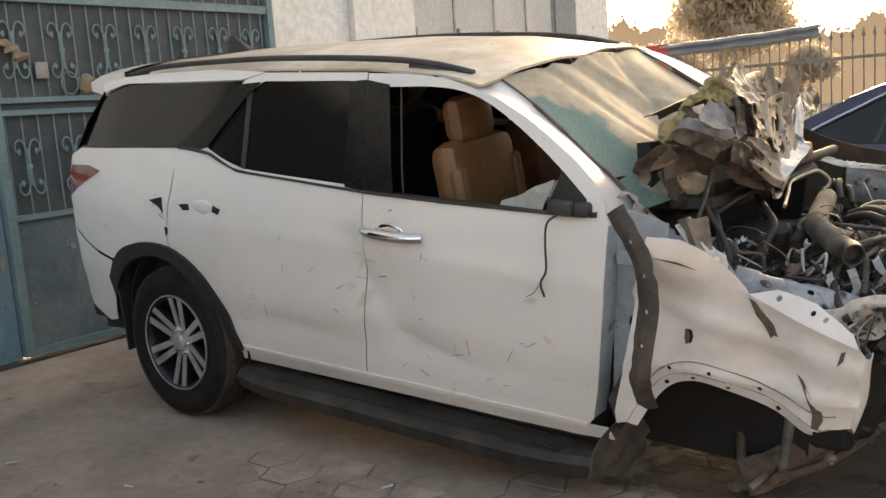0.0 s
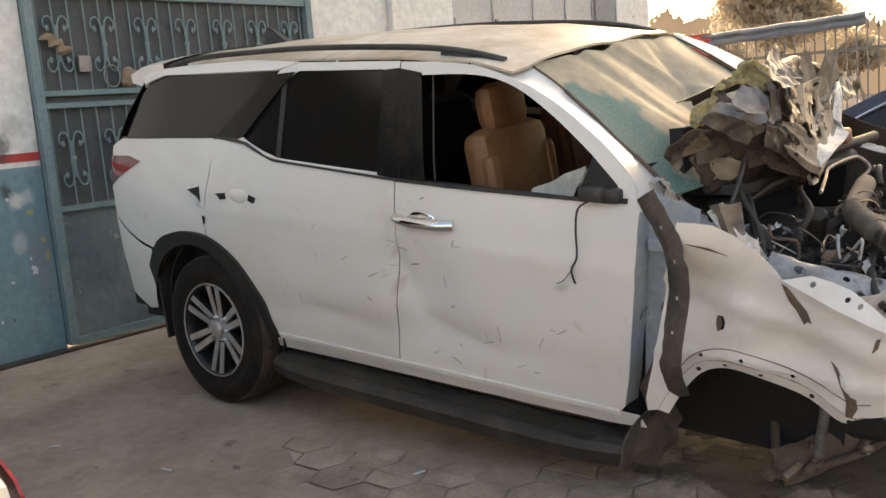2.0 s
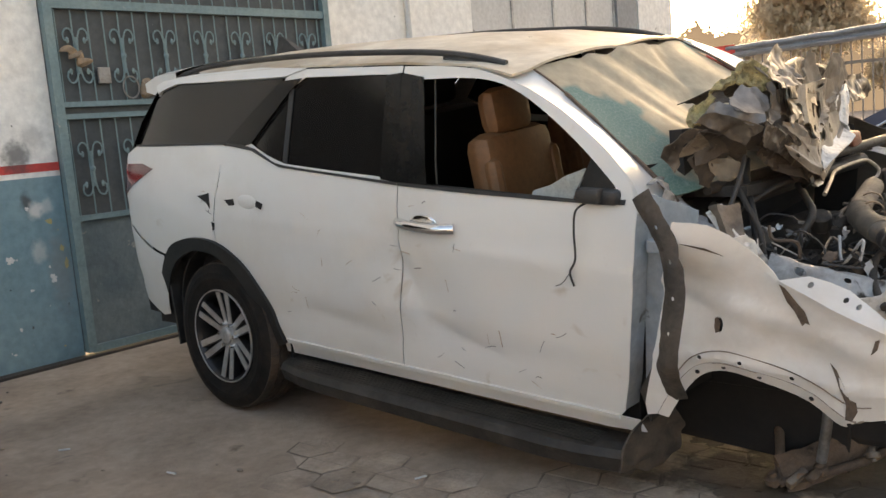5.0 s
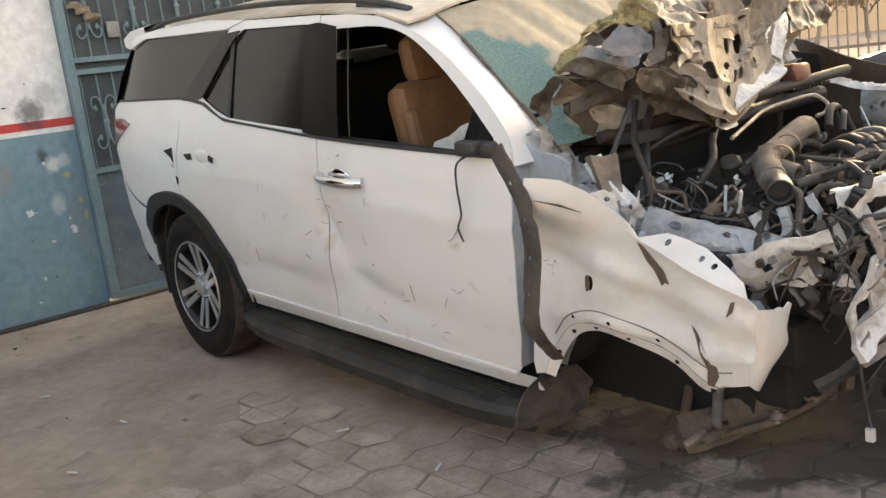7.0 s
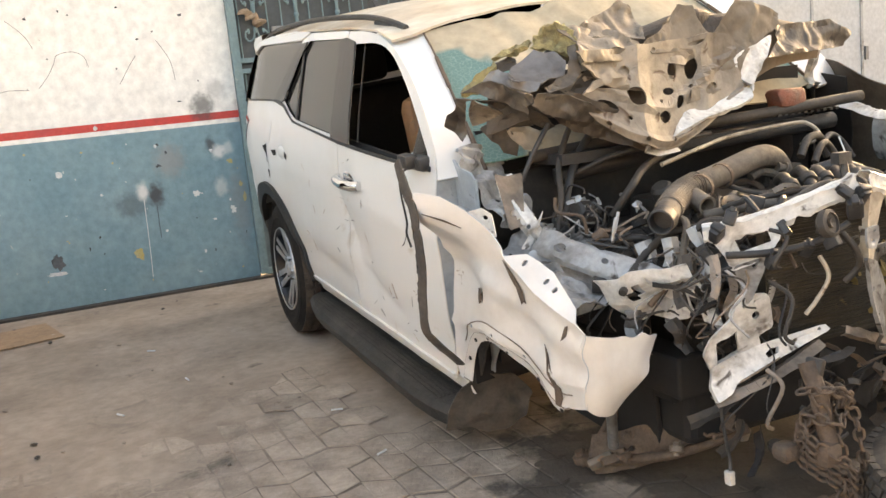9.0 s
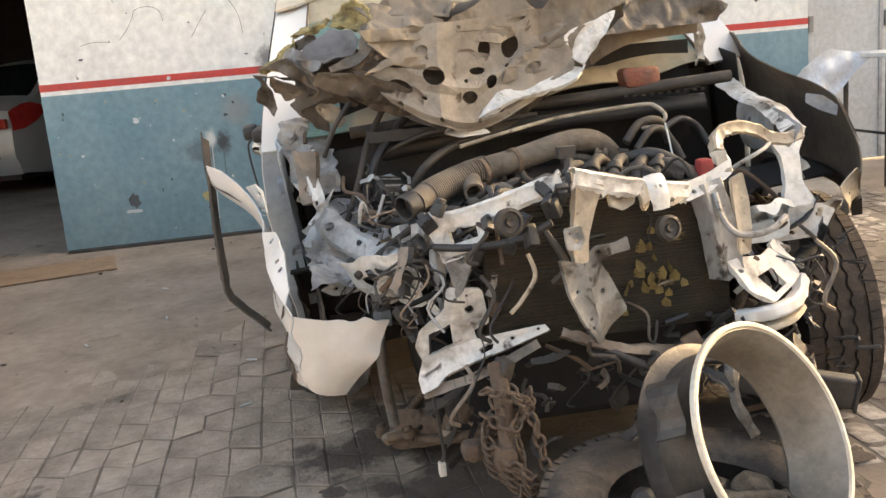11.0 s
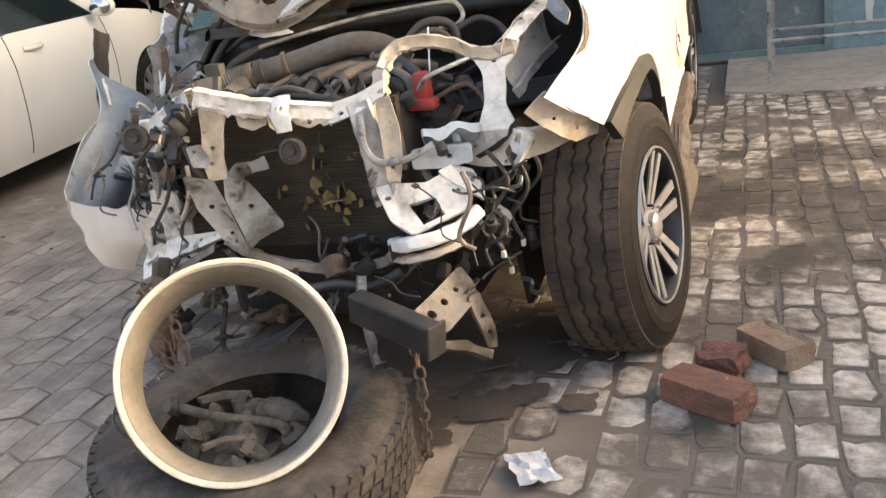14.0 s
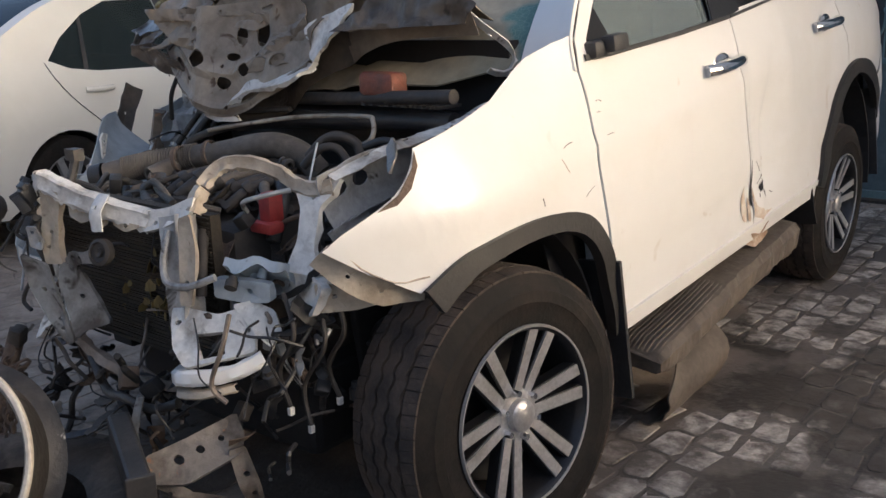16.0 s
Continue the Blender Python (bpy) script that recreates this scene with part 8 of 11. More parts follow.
M_RAILDIRT = mat("rail steel under grey-brown dirt", (0.19, 0.165, 0.14), 0.6, 0.2, (0.06, 0.048, 0.038), 7, 0.42, 0.60, bump=0.3, bscale=40, spots=(0.20, 0.095, 0.05), spot_scale=18, spot_at=0.64, spot_w=0.06)
pressed("rail_end", [(3.580, 0.412, 0.402), (3.483, 0.458, 0.430), (3.382, 0.500, 0.462), (3.390, 0.536, 0.418), (3.413, 0.550, 0.384), (3.533, 0.500, 0.342), (3.592, 0.448, 0.350)], [((3.523, 0.463, 0.389), 0.013), ((3.474, 0.478, 0.398), 0.011), ((3.43, 0.50, 0.415), 0.008)], M_RAILDIRT, "dusty bent rail end with holes", 0.03, crumple=0.006, seed=3.0, face=(0.5, 0.8, 0.3))
pressed("stay_plate", [(3.440, 0.535, 0.395), (3.405, 0.555, 0.40), (3.385, 0.575, 0.30), (3.375, 0.575, 0.225), (3.405, 0.560, 0.235), (3.430, 0.548, 0.31)], [((3.41, 0.558, 0.33), 0.008), ((3.398, 0.565, 0.28), 0.007)], M_RAILDIRT, "torn rust-brown stay plate", 0.014, crumple=0.012, seed=2.0, face=(0.5, 0.8, 0))
bent_plate("stay_strip", [(3.585, 0.43, 0.345), (3.53, 0.47, 0.300), (3.46, 0.52, 0.255), (3.40, 0.56, 0.205)], (0.2, 0.3, 1), 0.035, [(0.2, 0, 0.006)], 0.012, M_RAILDIRT, "bent stay strip under dust", crumple=0.01)
bent_plate("stay_strip", [(3.49, 0.262, 0.480), (3.51, 0.262, 0.41), (3.52, 0.268, 0.33), (3.56, 0.30, 0.26)], (0.2, 1, 0), 0.032, [], 0.010, M_GREYDIRT, "pale grey hanging stay", crumple=0.006)
hose("lower_hose", [(3.42, -0.05, 0.50), (3.46, 0.08, 0.44), (3.48, 0.19, 0.455), (3.46, 0.28, 0.44), (3.44, 0.36, 0.47)], 0.012, M_BLACK, "black hose across the broken front")
hose("lower_arm", [(2.60, -0.28, 0.30), (2.68, -0.45, 0.17), (2.735, -0.60, 0.055)], 0.017, M_RUSTY, "rusty lower control arm")
hose("lower_arm", [(3.10, -0.24, 0.20), (2.95, -0.42, 0.11), (2.735, -0.60, 0.055)], 0.016, M_RUSTY, "rusty lower control arm")
bent_plate("arm_plate", [(2.74, -0.585, 0.085), (2.86, -0.48, 0.12), (2.98, -0.36, 0.155), (3.06, -0.26, 0.20)], (0.6, 0.6, 0.3), 0.13, [(0.3, 0, 0.012)], 0.02, M_RUSTY, "rusty arm plate", thick=0.008)
hose("damper_rod", [(2.90, -0.60, 0.48), (2.905, -0.60, 0.34), (2.87, -0.58, 0.15)], 0.017, M_STEEL, "bent steel damper rod")
hose("left_arm", [(2.82, 0.66, 0.36), (2.90, 0.50, 0.33), (3.0, 0.34, 0.33)], 0.035, M_RUSTY, "rusty lower arm")
hose("drive_shaft", [(2.82, 0.68, 0.40), (2.80, 0.35, 0.42)], 0.028, M_DUSTBLACK, "drive shaft")
RU = random.Random(55)
for k in range(14):
    f = RU.random()
    p = Vector((2.735, -0.60, 0.06)).lerp(Vector((3.06, -0.27, 0.18)), f) + Vector((RU.gauss(0, 0.04), RU.gauss(0, 0.04), abs(RU.gauss(0, 0.02))))
    m = Matrix.Translation(p) @ pose(0, 0, 0, RU.uniform(-60, 60), RU.uniform(-60, 60), RU.uniform(0, 180))
    r = RU.uniform(0.012, 0.032)
    bm = bmesh.new()
    if k % 2:
        lathe(bm, [(0.0, r), (r * 0.5, r), (r * 0.6, r * 0.5), (r, r * 0.4), (r, -r * 0.4), (r * 0.4, -r * 0.6), (r * 0.4, -r), (0.0, -r)], 12, "z", m)
    else:
        box(bm, -r * 1.6, r * 1.6, -r * 0.5, r * 0.5, -r * 0.7, r * 0.7, m=m, bevel=0.006)
    for v in bm.verts:
        v.co.z = max(v.co.z, 0.008)
    wp("suspension_casting", bm, RU.choice([M_RUSTY, M_RUSTY, M_DUSTY]), smooth=True)
# liner scrap under the right sill
pressed("liner_scrap", [(2.313, -0.830, 0.105), (2.300, -0.915, 0.110), (2.312, -0.905, 0.170), (2.340, -0.865, 0.255), (2.374, -0.780, 0.314), (2.392, -0.673, 0.297), (2.392, -0.600, 0.215), (2.372, -0.630, 0.120), (2.345, -0.690, 0.070), (2.326, -0.760, 0.070)], [], M_SEAL, "torn brown wheel arch liner under the sill", 0.01, 0.0, 0.03, 2.0, face=(1, -0.4, 0.2))
# broken left step


def step_half(path, hw, hh, ribs, crush, label):
    """A length of hollow step board with ribbed top and a crushed end."""
    P = curve(path, 8)
    bm = bmesh.new()
    secs = []
    prof = [(-1, -0.6), (-1, 0.7), (-0.85, 1), (0.75, 1), (1, 0.6), (1, -0.45), (0.8, -1), (-0.8, -1)]
    for i, p in enumerate(P):
        f = i / (len(P) - 1)
        e = sstep((f - 0.78) / 0.22) * crush
        row = []
        for a, c in prof:
            q = Vector((p.x, p.y + a * hw * (1 - 0.12 * e), p.z + c * hh * (1 - 0.45 * e) - 0.35 * max(0, a) * hh))
            q += Vector((0.05 * e, 0.015, 0.020 * e + 0.004)) * noise.noise(q * 17)
            row.append(bm.verts.new(q))
        secs.append(row)
    for a, b in zip(secs, secs[1:]):
        for k in range(8):
            bm.faces.new((a[k], a[(k + 1) % 8], b[(k + 1) % 8], b[k]))
    bm.faces.new(secs[0])
    bm.faces.new(secs[-1][::-1])
    bmesh.ops.recalc_face_normals(bm, faces=bm.faces[:])
    ob = wp("step_board", bm, M_STEPDUST_SHADE, label)
    for k in range(ribs):
        y = -0.75 + 1.35 * k / max(1, ribs - 1)
        bm = bmesh.new()
        tube(bm, [Vector((p.x, p.y + y * hw, p.z + hh * (1 - 0.45 * sstep((i / (len(P) - 1) - 0.78) / 0.22) * crush) - 0.35 * max(0, y) * hh - 0.001)) for i, p in enumerate(P[1:-1], 1)], 0.0035, 5)
        wp("tread_rib", bm, M_STEPDUST_SHADE, parent=ob)


step_half([(0.76, 0.875, 0.405), (1.05, 0.878, 0.375), (1.35, 0.880, 0.345), (1.64, 0.884, 0.312)], 0.075, 0.055, 0, 0.0, "dusty black side step tube")
step_half([(1.52, 0.872, 0.335), (1.75, 0.885, 0.310), (1.95, 0.89, 0.285), (2.10, 0.885, 0.262)], 0.095, 0.046, 9, 1.0, "broken ribbed side step board")
# curled liner under the step
bm = bmesh.new()
rows = []
for i in range(19):
    f = i / 18
    ax = Vector((2.06 - 0.44 * f, 0.89 - 0.015 * f, 0.115 + 0.040 * f))
    a1 = radians(20 + 125 * f)
    row = []
    for k in range(15):
        a = radians(-98) + (a1 + radians(98)) * k / 14
        r = 0.088 + 0.030 * f + (0.006 if (k // 2) % 2 else 0.0)
        q = ax + Vector((0, r * math.cos(a), r * math.sin(a)))
        q += Vector((0.02, 0.008, 0.010)) * noise.noise(q * 9) * (0.4 + (k / 14))
        q.z = max(q.z, 0.012)
        row.append(bm.verts.new(q))
    rows.append(row)
for a, b in zip(rows, rows[1:]):
    for k in range(14):
        bm.faces.new((a[k], a[k + 1], b[k + 1], b[k]))
wp("step_cover", thicken(bm, 0.005), M_STEPDUST_SHADE, "curled ribbed plastic liner on the ground", smooth=True)
bent_plate("sill_tear", [(1.00, 0.885, 0.475), (1.08, 0.893, 0.452), (1.16, 0.896, 0.452), (1.24, 0.888, 0.48)], (0, 0.2, 1), 0.055, [], 0.012, M_RUSTPAINT, "torn rusty sill metal", wob=0.010, crumple=0.014)

# ---- the crumpled bonnet ----
M_BROWNPLATE = mat("dark brown sheet with the hollows' shade in it", (0.085, 0.066, 0.05), 0.6, 0.1, (0.038, 0.030, 0.023), 6, 0.4, 0.7, bump=0.2, bscale=40)
M_FRAME = mat("tan-grey pressed frame", (0.32, 0.275, 0.22), 0.5, 0.1, (0.13, 0.103, 0.078), 5, 0.42, 0.68, bump=0.12, bscale=35, spots=(0.085, 0.05, 0.03), spot_scale=11, spot_at=0.62, spot_w=0.07, fine=0.6)
M_TANPLATE = mat("tan dusty bonnet sheet", (0.25, 0.205, 0.155), 0.45, 0.1, (0.10, 0.078, 0.056), 6, 0.45, 0.72, bump=0.12, bscale=30, fine=0.6, spots=(0.05, 0.038, 0.028), spot_scale=9, spot_at=0.64, spot_w=0.08)
LOW = [(2.545, -0.93, 1.19), (2.60, -0.78, 1.17), (2.70, -0.58, 1.20), (2.775, -0.33, 1.06), (2.735, -0.15, 1.05), (2.70, 0.16, 1.21), (2.67, 0.36, 1.29), (2.60, 0.62, 1.30)]
MID = [(2.54, -0.91, 1.25), (2.60, -0.76, 1.29), (2.70, -0.55, 1.31), (2.73, -0.32, 1.28), (2.69, -0.10, 1.27), (2.69, 0.14, 1.32), (2.69, 0.35, 1.37), (2.63, 0.61, 1.37)]
TOP = [(2.52, -0.86, 1.30), (2.56, -0.74, 1.37), (2.65, -0.57, 1.42), (2.67, -0.30, 1.46), (2.67, -0.10, 1.49), (2.65, 0.14, 1.50), (2.66, 0.36, 1.46), (2.63, 0.60, 1.40)]
BACK = [(2.48, -0.80, 1.27), (2.43, -0.68, 1.33), (2.40, -0.55, 1.36), (2.38, -0.28, 1.37), (2.35, -0.08, 1.38), (2.36, 0.18, 1.38), (2.36, 0.38, 1.36), (2.40, 0.52, 1.34)]
rowsC = [curve(r, 9) for r in (LOW, MID, TOP, BACK)]
NC = len(rowsC[0])


def bonnet_pt(i, t):
    c = curve([r[i] for r in rowsC], 12)
    f = t * (len(c) - 1)
    k = min(int(f), len(c) - 2)
    return c[k].lerp(c[k + 1], f - k)


def bonnet_sheet(name, nt, off, material, label, hole, amp=0.035, seed=0.0):
    i0, i1, t0, t1 = 0, NC - 1, 0.0, 1.0
    bm = bmesh.new()
    g = []
    sub = 2
    cols = [(i0 + k / sub) for k in range((i1 - i0) * sub + 1)]
    for c in cols:
        i = min(int(c), NC - 2)
        f = c - i
        r = []
        for j in range(nt + 1):
            t = t0 + (t1 - t0) * j / nt
            p = bonnet_pt(i, t).lerp(bonnet_pt(i + 1, t), f)
            q = p * 6.0 + Vector((seed, 0, 0))
            calm = 1 - 0.8 * sstep((p.y - 0.16) / 0.10)
            k = calm * (1.25 * amp * creases(p, seed) + amp * 0.5 * noise.noise(q * 0.5))
            r.append(bm.verts.new(p + Vector((1, -0.1, 0.35)).normalized() * (off + k) + Vector((0, 0.3, 1)) * 0.5 * calm * amp * creases(p * 0.8, seed + 4)))
        g.append(r)
    for i in range(len(g) - 1):
        for j in range(nt):
            s, t = (cols[i] + 0.5 / sub) / (NC - 1), t0 + (t1 - t0) * (j + 0.5) / nt
            if hole(s, t):
                continue
            f = bm.faces.new((g[i][j], g[i + 1][j], g[i + 1][j + 1], g[i][j + 1]))
            f.material_index = 1 if f.calc_center_median().y > 0.21 else 0
    bmesh.ops.delete(bm, geom=[v for v in bm.verts if not v.link_faces], context="VERTS")
    return wp(name, thicken(bm, 0.003), [material, M_SKIN], label)


M_SKIN = mat("beige bonnet underside", (0.235, 0.198, 0.155), 0.8, 0.0, (0.135, 0.108, 0.082), 6, 0.4, 0.7, bump=0.12, bscale=25, fine=0.6, spec=0.2)
# base sheet coloured dark so that the frame's holes read as shaded
bonnet_sheet("bonnet", 44, -0.045, M_BROWNPLATE, "crumpled raised bonnet caked in brown dust", seed=1.3, hole=lambda s, t: s < 0.14 or (s < 0.32 and t > 0.42))
HOLES = [(0.345, 0.27, 0.03, 0.028), (0.455, 0.12, 0.022, 0.02), (0.56, 0.12, 0.016, 0.02), (0.63, 0.22, 0.014, 0.035), (0.515, 0.27, 0.018, 0.02), (0.38, 0.09, 0.014, 0.016), (0.60, 0.46, 0.02, 0.012), (0.42, 0.47, 0.03, 0.010), (0.30, 0.20, 0.018, 0.045), (0.36, 0.16, 0.02, 0.04), (0.42, 0.24, 0.022, 0.05), (0.47, 0.33, 0.016, 0.06), (0.53, 0.36, 0.014, 0.05), (0.585, 0.36, 0.018, 0.07), (0.61, 0.36, 0.01, 0.07), (0.50, 0.17, 0.02, 0.03), (0.44, 0.42, 0.012, 0.04), (0.40, 0.36, 0.012, 0.035), (0.55, 0.22, 0.012, 0.03), (0.33, 0.34, 0.02, 0.03), (0.25, 0.32, 0.015, 0.03)]
RH = random.Random(4)
CW, TH = 0.025, 0.90
spec = [(a * (NC - 1) * CW, b * TH, ra * (NC - 1) * CW, rb * TH * 0.8) for a, b, ra, rb in HOLES]
for a, b in ((0.30, 0.13), (0.33, 0.15), (0.36, 0.05), (0.40, 0.14), (0.43, 0.05), (0.48, 0.05), (0.53, 0.06), (0.58, 0.07), (0.62, 0.10), (0.65, 0.16), (0.655, 0.30), (0.49, 0.23), (0.58, 0.27), (0.40, 0.22), (0.30, 0.40), (0.55, 0.44), (0.36, 0.43), (0.475, 0.455)):
    spec.append((a * (NC - 1) * CW, b * TH, 0.008, 0.008))
kept = []
for x, y, rx0, ry0 in spec:
    if 19.5 * CW < x - rx0 and x + rx0 < 43 * CW and 0.02 < y - ry0 and y + ry0 < 0.43 and all(abs(x - x2) > rx0 + rx2 + 0.006 or abs(y - y2) > ry0 + ry2 + 0.006 for x2, y2, rx2, ry2 in kept):
        kept.append((x, y, rx0, ry0))
hs = [ring2(x, y, rx0, ry0, 14) for k, (x, y, rx0, ry0) in enumerate(kept) if k % 4 != 1]
edge = [(x * CW, t * TH) for x, t in [(22, 0.03), (26, 0.015), (34, 0.01), (43, 0.01), (44, 0.12), (44, 0.30), (43, 0.46), (36, 0.49), (28, 0.48), (20, 0.47), (18.5, 0.36), (17, 0.24), (19, 0.12)]]
bm = fillpoly([(p.x + 0.006 * RH.uniform(-1, 1), max(p.y, 0.004)) for p in curve([(x, y, 0) for x, y in edge], 4, True)], 0.026, hs)


def frame_pt(q):
    c, t = min(max(q.x / CW, 0), NC - 1.001), min(max(q.y / TH, 0), 1)
    i = int(c)
    p = bonnet_pt(i, t).lerp(bonnet_pt(i + 1, t), c - i)
    rib = 0.012 * (math.exp(-((t - 0.06) / 0.022) ** 2) + math.exp(-((t - 0.30 - 0.1 * math.sin(c * 0.16)) / 0.02) ** 2) + math.exp(-((c - 27) / 1.3) ** 2) + math.exp(-((c - 39) / 1.1) ** 2))
    return p + Vector((1, -0.1, 0.35)).normalized() * (0.022 + rib + 0.009 * creases(p, 3.0))


shape(bm, frame_pt)
wp("bonnet_frame", thicken(bm, 0.004), M_FRAME, "dusty pressed bonnet frame with holes")
M_MIDPLATE = mat("mid-brown dusty bonnet sheet", (0.135, 0.108, 0.082), 0.42, 0.1, (0.045, 0.035, 0.027), 8, 0.42, 0.66, bump=0.15, bscale=30, fine=0.6, spots=(0.03, 0.024, 0.019), spot_scale=9, spot_at=0.60, spot_w=0.08)
M_GREYPLATE = mat("grey bare bonnet sheet", (0.19, 0.18, 0.172), 0.34, 0.3, (0.075, 0.062, 0.052), 6, 0.48, 0.72, bump=0.1, bscale=30, fine=0.6)


